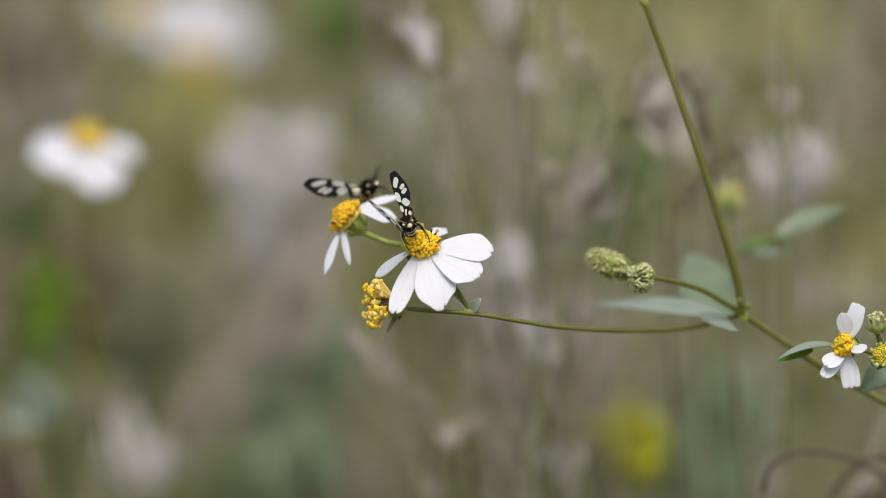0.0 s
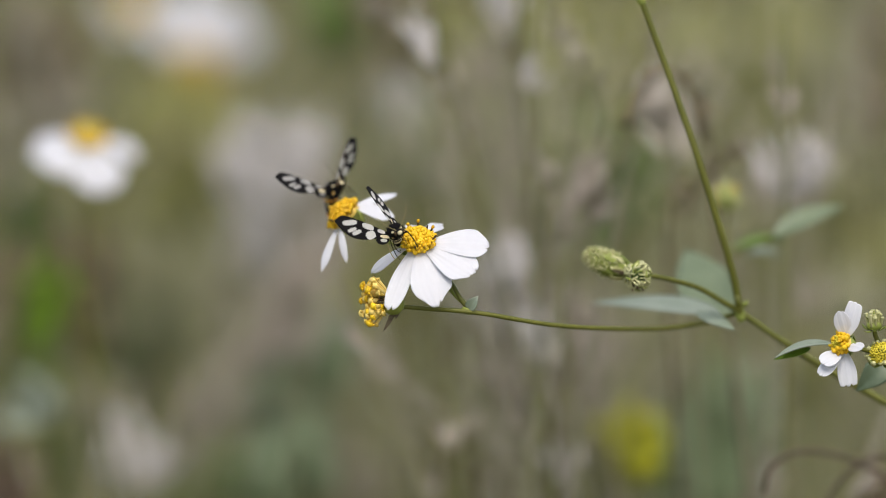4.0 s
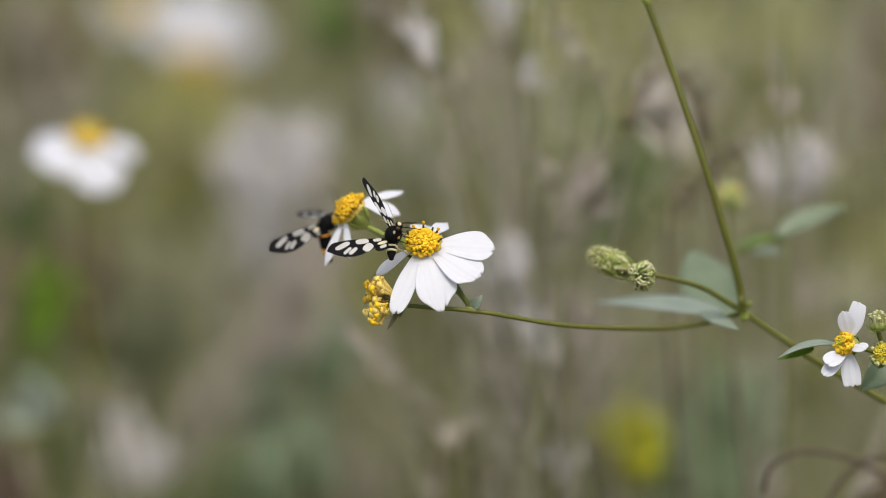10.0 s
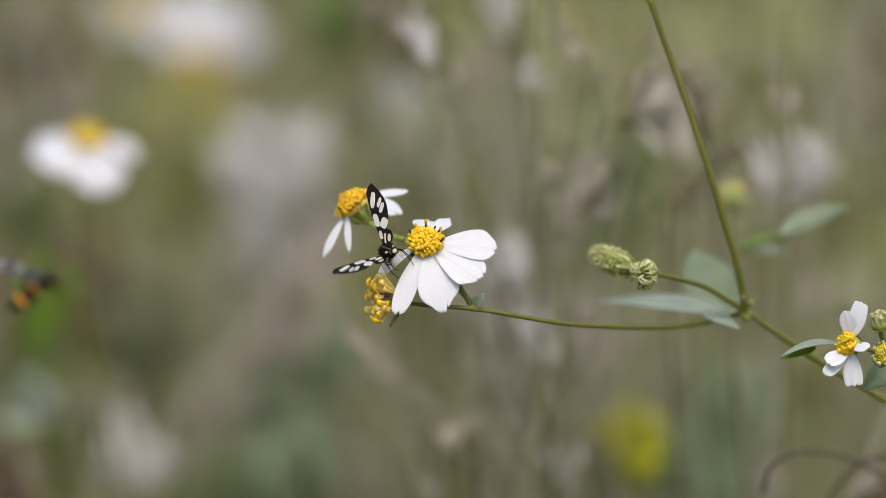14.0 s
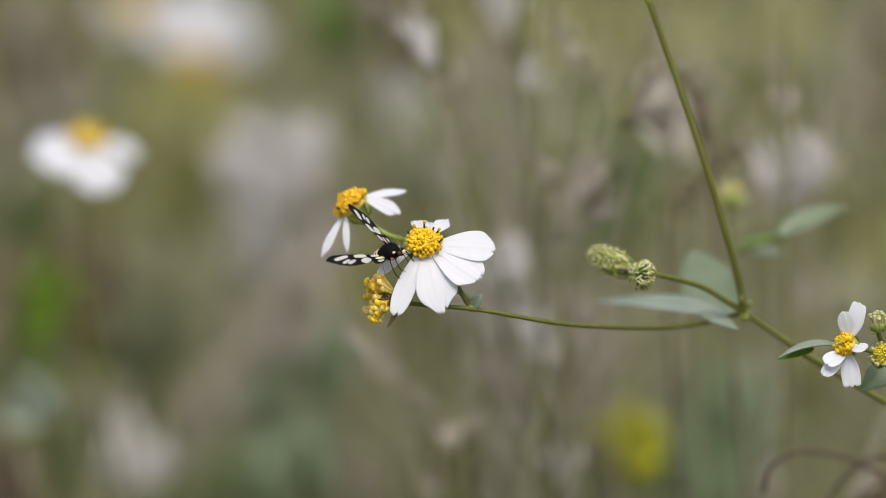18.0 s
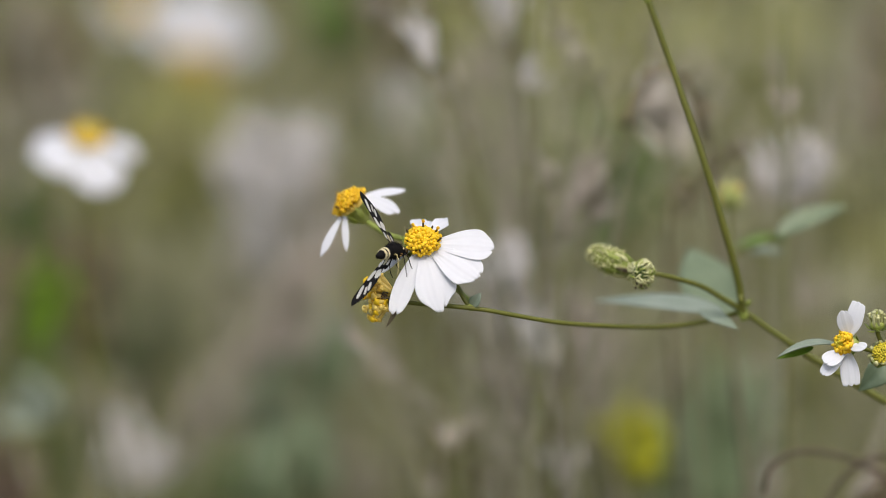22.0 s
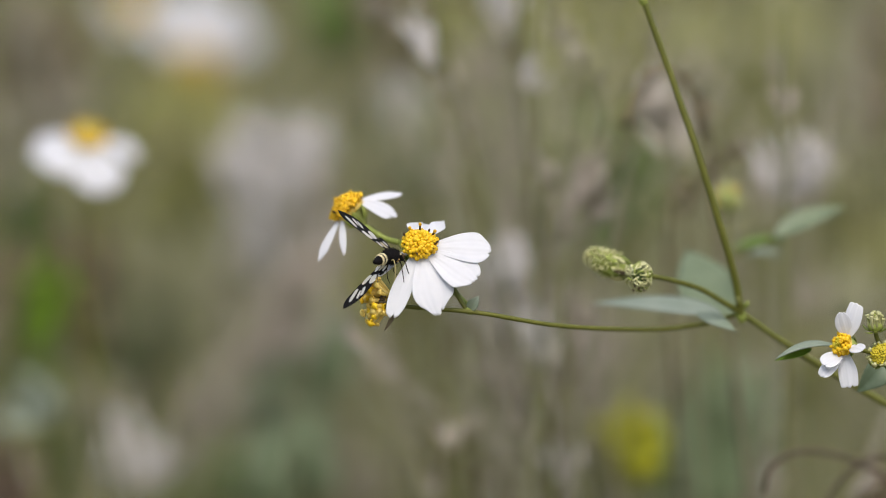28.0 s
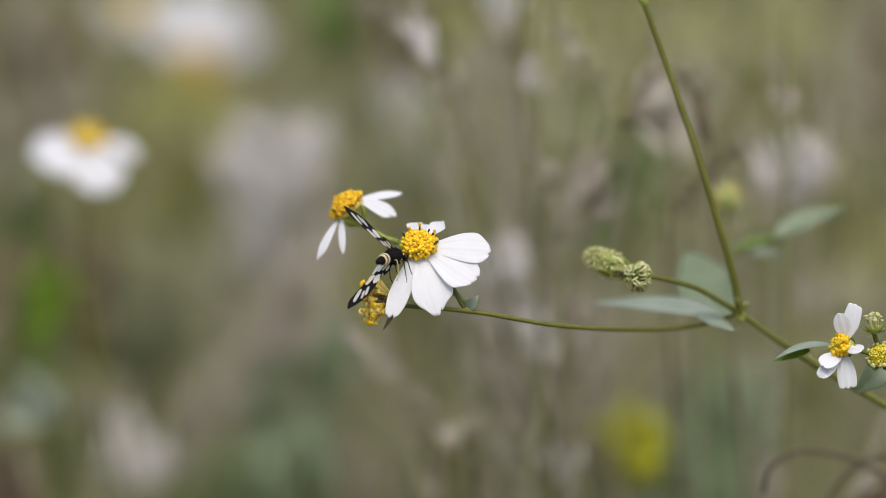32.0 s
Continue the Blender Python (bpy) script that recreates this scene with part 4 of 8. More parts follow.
# leafy weeds, and brown clumps added as dark patches: place, half width, half height, lean, leaves, their length and
# slimness
GREENS = (
    (-32, -45, 330, 9, 8, 0, 26, 12, 0.42, MINT, "pale green leafy weed beneath the daisies"),
    (-92, -6, 360, 6, 7, 0, 16, 12, 0.35, BROWN, "brown leafy clump added as a dark patch"),
    (-97, -51, 240, 4, 5, 0, 16, 9, 0.4, DARK_TWIG, "dark leafy clump added near the ground"),
    (-86, -46, 420, 7, 7, 0, 12, 12, 0.35, SHADE_GREEN, "deep green leafy weed among dry grass"),
    (-79, -10, 420, 5, 12, 0, 16, 14, 0.35, BROWN, "brown leafy clump added as a dark patch"),
    (-90, 2, 460, 7, 8, 0, 12, 14, 0.35, BROWN, "brown leafy clump added as a dark patch"),
    (-88.3, -11, 300, 4.2, 9, -12, 30, 10, 0.45, FRESH, "bright green leafy weed among dry grass"),
    (-91, -26, 420, 6, 8, 0, 12, 12, 0.4, LEAF_LIT, "bright green leafy weed among dry grass"),
    (-72, -20, 600, 14, 16, 0, 12, 18, 0.4, SHADE_GREEN, "deep green leafy weed among dry grass"),
    (-91, -35, 260, 6, 3, 70, 12, 10, 0.4, PALE_LEAF, "silvery grey-green leaf on a low weed"),
    (-28, -23, 360, 7, 8, -10, 22, 11, 0.42, MINT, "pale green leafy weed beneath the daisies"),
    (-36, -37, 380, 8, 9, 20, 37, 12, 0.42, MINT, "pale green leafy weed beneath the daisies"),
    (-34, -51, 420, 11, 7, 0, 40, 12, 0.42, MINT, "green leafy weed beneath the daisies"),
    (-50, -52, 520, 12, 8, 0, 20, 14, 0.4, LEAF_LIT, "deep green leafy weed beneath the daisies"),
    (-8, 23, 420, 8, 11, 10, 22, 14, 0.3, MINT, "pale green leafy weed among dry grass"),
    (-56, 24, 520, 11, 12, 0, 20, 16, 0.4, OLIVE, "olive leafy weed under a tall daisy"),
    (-60, 30, 460, 5, 8, 0, 8, 12, 0.4, OLIVE, "olive leafy weed under a tall daisy"),
    (22, 50, 520, 22, 9, 0, 26, 18, 0.35, OLIVE, "olive leafy weed among dry grass"),
    (40, 40, 460, 16, 12, 0, 22, 16, 0.35, OLIVE, "olive leafy weed among dry grass"),
    (66, 44, 560, 16, 12, 0, 22, 18, 0.35, OLIVE, "olive leafy weed among dry grass"),
    (78, 48, 600, 14, 10, 0, 14, 18, 0.35, DUSTY, "faded leafy weed among dry grass"),
    (41, 13, 340, 7, 8, 15, 12, 12, 0.3, SHADE_GREEN, "deep green leafy weed among dry grass"),
    (38, 24, 360, 7, 8, 0, 12, 12, 0.35, LEAF_LIT, "green leafy weed among dry grass"),
    (28, 8, 420, 10, 12, 0, 14, 14, 0.3, LEAF_LIT, "green leafy weed among dry grass"),
    (42, -43.5, 250, 6.6, 6.0, 0, 80, 9, 0.45, MOSS, "weed with a yellow-green leaf tuft"),
    (63, -38, 420, 14, 10, 0, 48, 14, 0.42, MINT, "pale green leafy weed among dry grass"),
    (50, -30, 460, 14, 9, 0, 20, 14, 0.4, OLIVE, "olive leafy weed among dry grass"),
    (80, -30, 460, 12, 9, 0, 18, 14, 0.4, OLIVE, "olive leafy weed among dry grass"),
    (56, -50, 420, 12, 6, 0, 26, 14, 0.4, MINT, "green leafy weed among dry grass"),
    (90, 4, 480, 10, 14, 0, 18, 16, 0.35, OLIVE, "olive leafy weed among dry grass"),
    (-14, -6, 520, 12, 10, 0, 12, 16, 0.35, OLIVE, "olive leafy weed behind the daisies"),
    (10, -44, 460, 10, 8, 0, 12, 14, 0.4, OLIVE, "olive leafy weed among dry grass"),
    (-9, 52, 420, 9, 8, 0, 14, 14, 0.35, BROWN, "brown leafy clump added as a dark patch"),
    (-24, 50, 460, 8, 9, 0, 6, 14, 0.35, LEAF_LIT, "deep green leafy weed among dry grass"),
    (-68, 4, 560, 16, 10, 0, 16, 16, 0.35, OLIVE, "olive leafy weed among dry grass"),
    (-93, 6, 420, 6, 10, 0, 10, 14, 0.35, SHADE_GREEN, "deep green leafy weed among dry grass"),
    (-96, -52, 300, 6, 8, 10, 18, 10, 0.4, BROWN, "brown leafy clump added as a dark patch"),
    (96, -52, 220, 5, 5, 0, 10, 9, 0.4, BROWN, "brown leafy clump added as a dark patch"),
    (-88, 40, 500, 10, 14, 0, 14, 16, 0.35, BROWN, "brown leafy clump added as a dark patch"),
    (-22, -50, 420, 8, 7, 0, 12, 12, 0.35, MAUVE, "brown leafy clump added as a dark patch"),
    (14, -52, 260, 6, 6, 10, 8, 10, 0.35, BROWN, "brown leafy clump added as a dark patch"),
    (97, 40, 260, 3, 14, 0, 12, 12, 0.2, BROWN, "brown leafy clump added as a dark patch"),
)
for k, (u, v, w, su, sv, lean, cnt, size, slim, mat, label) in enumerate(GREENS):
    tuft(u, v, w, su, sv, lean, cnt, size, slim, mat, label, "weed", "weeds in the meadow", "leafy_weed", 100 + k, "leaf")

# dead stalks with pale heads: the same numbers
DRY = (
    (-32, 22, 400, 7, 7, 0, 20, 12, 0.16, PALE), (-46, 20, 400, 6, 7, 0, 14, 12, 0.16, PALE), (32, -50, 400, 10, 7, 0, 20, 12, 0.16, DUSTY), (8, -34, 380, 8, 10, 10, 20, 12, 0.16, DUSTY), (40, -36, 380, 8, 7, 0, 16, 12, 0.16, DUSTY),
    # broad faded drifts far behind
    (14, 40, 460, 10, 12, 10, 26, 15, 0.14, DUSTY), (32, 32, 420, 12, 12, 0, 26, 15, 0.14, DUSTY), (60, 36, 460, 12, 12, 0, 24, 15, 0.14, DUSTY), (44, 6, 420, 10, 9, 0, 14, 14, 0.14, DUSTY), (10, 16, 460, 10, 14, 5, 24, 15, 0.12, DUSTY), (60, 6, 420, 8, 8, 0, 14, 13, 0.14, DUSTY),
    (-60, -10, 520, 14, 12, 0, 30, 16, 0.14, DUSTY), (-36, 3, 420, 12, 9, 0, 34, 14, 0.14, PALE), (-62, -2, 480, 10, 8, 0, 14, 13, 0.16, DUSTY), (22, -26, 330, 9, 12, 10, 30, 13, 0.16, PALE), (34, -42, 420, 9, 9, 0, 20, 13, 0.16, DUSTY), (40, -14, 420, 10, 6, 0, 20, 13, 0.16, DUSTY), (-20, -40, 460, 9, 10, 10, 20, 14, 0.14, DUSTY), (46, -30, 420, 12, 8, 0, 22, 14, 0.14, DUSTY), (24, -30, 420, 12, 16, 10, 40, 15, 0.14, PINKISH), (4, -28, 460, 9, 12, 15, 22, 15, 0.14, DUSTY), (12, -48, 420, 9, 7, 0, 16, 13, 0.14, DUSTY), (88, -20, 480, 9, 9, 0, 14, 14, 0.14, DUSTY), (38, -22, 380, 8, 7, 0, 14, 12, 0.14, DUSTY),
    # the pale spray between the daisies
    (-37.5, 20, 320, 10, 7.5, 0, 70, 11, 0.15, PALE), (-34, 13, 360, 9, 7, 12, 34, 12, 0.14, PALE), (-12, 31, 420, 6, 6, 0, 12, 12, 0.2, PALE), (-9, 21, 380, 8, 10, 8, 26, 12, 0.16, DUSTY), (24, -40, 300, 8, 9, 5, 20, 11, 0.16, PALE), (34, -34, 340, 7, 8, 0, 16, 11, 0.16, DUSTY),
    # grey-mauve stalks leaning down to the lower edge
    (-28, -4, 320, 5, 11, -25, 22, 12, 0.12, PINKISH), (-34, -14, 320, 6, 12, -32, 26, 13, 0.12, PINKISH), (-42, -24, 320, 6, 12, -32, 24, 13, 0.12, PINKISH), (-50, -34, 330, 6, 11, -32, 20, 13, 0.12, PINKISH), (-30, 6, 340, 5, 10, -10, 14, 12, 0.12, PINKISH), (-46, -12, 420, 9, 11, -28, 18, 14, 0.12, MAUVE), (-58, -44, 360, 6, 8, -25, 12, 12, 0.14, MAUVE), (-26, -16, 300, 3, 8, -30, 8, 10, 0.12, PINKISH),
    (-68, -45, 340, 8.5, 8, 0, 28, 10, 0.22, PALE), (-74, -36, 400, 6, 6, 0, 8, 12, 0.2, MAUVE), (-91, -49, 240, 2.0, 4, 15, 6, 7, 0.14, PINKISH), (-97, -44, 320, 5, 8, 0, 14, 10, 0.25, BROWN),
    # left of the tall daisy
    (-92, 46, 420, 6, 9, 0, 14, 13, 0.16, MAUVE), (-86, 30, 420, 9, 9, 0, 16, 13, 0.16, MAUVE), (-96, 24, 380, 5, 10, 0, 12, 13, 0.14, MAUVE), (-95, -18, 400, 5, 10, 0, 12, 12, 0.2, BROWN),
    # bright beads down a leaning stalk
    (-15, 53.5, 190, 4.2, 2.6, 60, 6, 6, 0.3, PINKISH), (-5, 46.2, 135, 2.4, 5.4, 22, 14, 7, 0.28, PALE), (1, 38.5, 135, 1.9, 5.0, 22, 9, 6.5, 0.26, PINKISH), (-9, 50, 180, 2, 3, 45, 5, 6, 0.25, PINKISH), (5, 31, 190, 1.6, 4, 20, 6, 6, 0.22, PINKISH),
    (13, 54, 210, 4.2, 3.6, 0, 16, 7, 0.32, PALE), (18, 40, 140, 1.6, 3.2, 0, 6, 6, 0.24, PALE), (21.5, 37.5, 140, 1.6, 3.0, -10, 6, 6, 0.24, PALE), (30, 43, 180, 1.6, 2.4, 0, 4, 5, 0.22, PINKISH), (26, 47, 200, 2, 4, 20, 6, 6, 0.2, PINKISH), (8, 42, 260, 4, 5, 0, 10, 8, 0.18, PINKISH),
    # upright stalks in the middle
    (9, 22, 260, 2, 12, 8, 12, 11, 0.08, DUSTY), (13, 8, 240, 2.4, 12, 4, 14, 11, 0.08, DUSTY), (17, 20, 280, 3, 14, 0, 14, 12, 0.08, PINKISH), (4, 10, 300, 4, 12, 5, 12, 12, 0.10, DUSTY), (24, 30, 300, 5, 10, 0, 14, 11, 0.10, DUSTY), (2, 24, 320, 4, 9, 0, 10, 11, 0.10, PINKISH),
    (14.3, -3.2, 170, 4.2, 5.4, 0, 34, 7, 0.34, PALE),
    # pale beads beside the tall stem
    (23, 16.5, 130, 2.2, 3.6, 10, 10, 6, 0.28, PINKISH), (31.5, 15, 130, 3.2, 5.4, -25, 17, 7, 0.24, PINKISH), (34, 9, 140, 2.4, 5, -30, 8, 7, 0.22, PINKISH), (27, 4, 150, 2.4, 5, -25, 8, 7, 0.2, PINKISH), (24, 10, 220, 3, 4, 0, 8, 7, 0.22, PINKISH), (36, 22, 240, 3, 5, 0, 8, 8, 0.2, DUSTY),
    (50, 29, 165, 6.2, 7.2, 10, 23, 9, 0.25, PAPERY), (46, 35, 130, 3, 5, -30, 10, 8, 0.24, PAPERY), (54, 22, 220, 4, 4, 0, 8, 8, 0.22, DUSTY), (52, 40, 260, 5, 4, 0, 10, 8, 0.24, PINKISH), (58, 17, 210, 1.6, 4, -20, 6, 7, 0.16, PINKISH), (60, 27, 220, 1.5, 6, 10, 6, 8, 0.12, MAUVE),
    (75.6, 32.6, 115, 2.6, 2.8, 0, 12, 4, 0.36, PINKISH), (74, 38, 200, 2, 4, 0, 4, 7, 0.16, PINKISH),
    (77, 18.5, 140, 8, 5.8, 0, 64, 8, 0.11, PALE), (83, 17.5, 160, 3.5, 5, -12, 14, 8, 0.09, PALE), (70, 16, 240, 4, 4.5, 15, 12, 9, 0.14, PINKISH), (77, 12, 260, 6, 3, 0, 10, 8, 0.16, PINKISH),
    (88, 30, 420, 9, 9, 0, 20, 12, 0.2, PINKISH), (94, 46, 400, 6, 9, 0, 14, 12, 0.16, MAUVE), (90, 18, 360, 6, 7, 0, 12, 11, 0.18, DUSTY), (84, 40, 420, 7, 8, 0, 10, 12, 0.18, DUSTY),
    # the pinkish thicket below the side branch
    (20, -15, 270, 8, 5, 0, 34, 9, 0.18, PINKISH), (14, -12, 320, 10, 7, 0, 44, 11, 0.16, PALE), (30, -22, 330, 9, 9, 5, 30, 11, 0.16, PINKISH), (17, -13, 230, 4, 5, 8, 20, 8, 0.20, PALE), (22, -15, 200, 3, 5, 10, 14, 8, 0.18, PINKISH),
    (21, -20, 150, 3.2, 6, 14, 27, 8, 0.22, PALE), (26, -24, 160, 4.2, 7, 12, 39, 9, 0.20, PINKISH), (19, -30, 230, 4, 8, 10, 30, 10, 0.16, PINKISH), (29, -16, 160, 3, 6, 10, 18, 8, 0.18, PINKISH), (24, -36, 240, 5, 8, 10, 30, 10, 0.14, PINKISH), (14, -18, 240, 4, 7, 10, 21, 10, 0.14, PINKISH), (31, -30, 260, 4, 7, 5, 21, 10, 0.14, PINKISH), (24, -11, 260, 5, 4, 0, 18, 9, 0.16, PINKISH), (27, -48, 160, 3.4, 5, 12, 24, 8, 0.20, PALE), (21, -46, 260, 4, 7, 0, 18, 10, 0.14, PINKISH), (36, -50, 260, 2.5, 6, 20, 8, 9, 0.14, PINKISH),
    (-18, -21.3, 130, 1.7, 5.0, 38, 9, 6, 0.26, PINKISH), (-13, -26, 160, 1.6, 3.6, 45, 6, 6, 0.24, PINKISH), (2, -42.3, 145, 1.9, 3.6, 15, 7, 6, 0.26, PINKISH), (7, -37, 170, 1.4, 3, 30, 5, 5, 0.24, PINKISH), (-2, -51, 180, 2, 4, -10, 6, 6, 0.24, PINKISH), (10, -27, 190, 2, 5, 35, 8, 7, 0.2, PINKISH), (-6, -34, 220, 3, 6, 35, 8, 8, 0.16, MAUVE),
    (88, -12, 340, 8, 8, 0, 16, 12, 0.16, DUSTY), (80, -9, 300, 5, 4, 0, 8, 9, 0.2, PINKISH), (94, -51, 120, 2.2, 3.4, -45, 8, 5, 0.3, PINKISH), (70, -50, 260, 4, 4, 0, 8, 8, 0.2, PINKISH),
)
for k, (u, v, w, su, sv, lean, cnt, size, slim, mat) in enumerate(DRY):
    label = {PALE: "dead stalk with a bleached papery seed head", PAPERY: "dead stalk with a pale papery seed head", MAUVE: "dead grey-mauve stalk with thin shrivelled bracts", DUSTY: "dusty dry stalk with thin straw-coloured bracts"}.get(mat, "dead stalk with thin pinkish-grey bracts")
    tuft(u, v, w, su, sv, lean, cnt, size, slim, mat, label, "dry stalk", "dry stalks in the meadow", "dry_stalk", 200 + k, "bract")


def dead_stem(k, mat, pts, r, bits):
    """A bent dead stem with a few shrivelled leaves along it."""
    rng = random.Random(700 + k)
    p = [sight(u, v, w if k < 3 or k in (5, 14, 16) else w + 80) for u, v, w in pts]
    foot = ground_under(p[-1] + Vector((0.03 * (k % 3 - 1), 0.06, 0)))
    ob = thing("dead_stem", foot, "thin dead stem with shrivelled leaves leaning over the grass", "dry stalk", "dry stalks in the meadow")
    part("stem", tube(bmesh.new(), [q - foot for q in p] + [(p[-1] - foot) * 0.5 + Vector((0.02, 0, 0)), Vector()], r / 1000, 0.0006, 30, 6), mat, ob)
    c = curve_points(p, 20)
    for _ in range(bits):
        q = c[rng.randrange(0, 18)] - foot
        d = Vector((rng.uniform(-1, 1), rng.uniform(-0.5, 0.5), rng.uniform(-1, 1))).normalized() * rng.uniform(0.003, 0.007)
        part("shrivelled_leaf", blade(bmesh.new(), q, q + d, (rng.uniform(-.5, .5), -1, rng.uniform(0, 1)), d.length * rng.uniform(0.25, 0.6), leaf_shape, sag=0.15, fold=0.4, nu=5, nv=2), mat, ob)


# leaning and curled dead stems
TWIGS = (
    (DARK_TWIG, ((71, -54, 66), (72.5, -48.5, 66), (78, -45, 68), (86, -45.4, 70), (93, -48, 72), (100, -54, 74), (112, -84, 80)), 0.55),
    (DARK_TWIG, ((84, -57, 70), (90, -49, 70), (97, -46, 72), (104, -50, 74), (116, -84, 80)), 0.45),
    (MAUVE, ((-18, -22.7, 150), (-8, -30, 152), (11.4, -43.5, 156), (21, -57, 160)), 0.55),
    (BROWN, ((11, -28.9, 120), (16, -36, 122), (22, -44, 124), (28, -58, 128)), 1.1),
    (MAUVE, ((-5.5, 47.6, 150), (2, 35, 152), (12, 24, 154), (18, 5, 160), (22, -20, 170)), 0.6),
    (BROWN, ((41.0, 27, 110), (42.6, 33, 110), (45.8, 37.6, 112), (50, 39.4, 114), (55, 35, 118), (57, 24, 124), (60, 10, 130)), 0.75),
    (MAUVE, ((32, 15, 125), (29.5, 5, 128), (25, -7.5, 132), (22, -20, 140), (20, -45, 150)), 0.7),
    (MAUVE, ((14, 60, 200), (15, 40, 204), (15.5, 0, 212), (14, -40, 220)), 0.7),
    (BROWN, ((4, 56, 150), (8, 50, 152), (14, 44, 154), (20, 20, 164)), 0.6),
    (MAUVE, ((-30, 10, 300), (-38, -20, 310), (-46, -42, 320), (-52, -60, 330)), 1.2),
    (MAUVE, ((-32, -14, 280), (-36, -32, 290), (-38, -60, 300)), 1.0),
    (BROWN, ((-97, 58, 300), (-98, 30, 310), (-96, -10, 320), (-98, -60, 330)), 1.6),
    (MAUVE, ((36, 56, 180), (38, 44, 184), (46, 30, 190), (54, 0, 200)), 0.6),
    (MAUVE, ((58, -22, 200), (46, -34, 206), (36, -60, 214)), 0.8),
    (MAUVE, ((26, 50, 130), (34, 40, 132), (36, 26, 134), (30, 12, 138), (24, -14, 146)), 0.5),
    (MAUVE, ((60, 40, 150), (66, 30, 152), (70, 16, 154), (76, -10, 160)), 0.5),
    (BROWN, ((66, 24, 130), (60, 18, 132), (54, 8, 134), (50, -16, 140)), 0.6),
    (DUSTY, ((12, 30, 140), (16, 20, 142), (14, 4, 144), (20, -16, 150), (24, -44, 156)), 0.6),
    (MAUVE, ((44, 46, 140), (36, 34, 142), (30, 20, 146), (22, 4, 150), (10, -30, 160)), 0.5),
    (PAPERY, ((-14, 40, 240), (-8, 30, 242), (-2, 14, 246), (2, -12, 254)), 0.7),
    (MAUVE, ((62, -30, 130), (76, -24, 132), (92, -20, 136), (104, -30, 142)), 0.4),
    (BROWN, ((6, -40, 130), (0, -48, 132), (-4, -58, 134)), 0.7),
)
for k, (mat, pts, r) in enumerate(TWIGS):
    dead_stem(k, mat, pts, r, 4 if k > 1 else 0)
# slender stems that stand and lean all through the meadow
rng = random.Random(77)
for k in range(40):
    u = rng.uniform(-20, 98) if k % 4 else rng.uniform(-98, -10)
    v, w, tip = rng.uniform(-25, 60), rng.uniform(110, 420), rng.uniform(-0.7, 0.6)
    pts = [(u + tip * (v - q) * 1.0 + rng.uniform(-2, 2), q, w + 0.3 * (v - q)) for q in (v, v - 18, v - 40, v - 70)]
    dead_stem(100 + k, (MAUVE, GRASS_GREEN, DUSTY, BROWN, GREEN_STEM)[k % 5], pts, rng.uniform(0.4, 0.8), 5)


def blades(name, count, near, far, tall, wide, mat, label, seed, droop=0.45):
    """Grass as one joined mesh: bent tapering blades on the ground all round, from near to far metres from the flower; the beaten strip by the tripod stays low."""
    rng = np.random.default_rng(seed)
    verts, faces = [], []
    for _ in range(count):
        dist = near + (far - near) * rng.random() ** 1.2
        turn = rng.normal(math.pi / 2, 0.42) if rng.random() < 0.5 else rng.uniform(0, 2 * math.pi)
        x, y = dist * math.cos(turn), dist * math.sin(turn)
        low = y < 0.45 and abs(x) < 0.45 + 0.3 * max(0, -y)
        h = tall * rng.uniform(0.55, 1.1) * (0.35 if low else 1.0)
        a = rng.uniform(0, 2 * math.pi)
        side = np.array((math.cos(a), math.sin(a), 0)) * wide * rng.uniform(0.5, 1.3) / 2
        b = rng.uniform(0, 2 * math.pi)
        lean = np.array((math.cos(b), math.sin(b), 0)) * h * droop * rng.uniform(0.2, 1.6)
        k = len(verts)
        foot = np.array((x, y, -0.005))
        for i in range(5):
            s = i / 4
            c = foot + np.array((0, 0, h * (s - 0.18 * s ** 3))) + lean * s * s
            wd = side * (1 - 0.85 * s)
            verts += [c - wd, c + wd]
        for i in range(4):
            faces.append((k + 2 * i, k + 2 * i + 1, k + 2 * i + 3, k + 2 * i + 2))
    me = bpy.data.meshes.new(name)
    me.from_pydata([tuple(map(float, v)) for v in verts], [], faces)
    me.materials.append(mat)
    ob = new(name, me)
    return tagged(ob, label, "grass", kind="stuff")


blades("dry_grass", 5200, 0.62, 7.0, 0.46, 0.006, GRASS_DRY, "tall dry grass, beige and mauve, out of focus", 1)
blades("olive_grass", 7000, 0.55, 7.0, 0.42, 0.007, GRASS_GREEN, "olive green meadow grass, out of focus", 2)
blades("low_grass", 9000, 0.25, 8.0, 0.22, 0.007, GRASS_GREEN, "low olive green meadow grass", 3)
blades("straw", 1100, 0.8, 6.0, 0.56, 0.004, MAUVE, "thin grey-mauve dead stems", 4, 0.5)


# ---- what moves ----
def flap(side, hind):
    """Wing poses while the moth hovers: swept back, beating between level and high, then folded."""
    rows = []
    for k in range(112):
        t = 11.267 + k / 30
        lift = radians(60 + 26 * math.sin(k * 2.2) - 14 * hind) if t < 14.9 else radians(20)
        back = 0.55 + 0.12 * hind
        out = math.sqrt(1 - back * back)
        x = Vector((-back, side * out * math.cos(lift), out * math.sin(lift)))
        y = Vector((1, side * 0.3, 0))
        y = (y - x * y.dot(x)).normalized()
        m = Matrix((x, y, x.cross(y))).transposed().to_4x4()
        m.translation = Vector((0.0006 - 0.0012 * hind, side * 0.0010, 0.0007 - 0.0005 * hind))
        rows.append((t, m))
    return rows + [(32.0, rows[-1][1])]


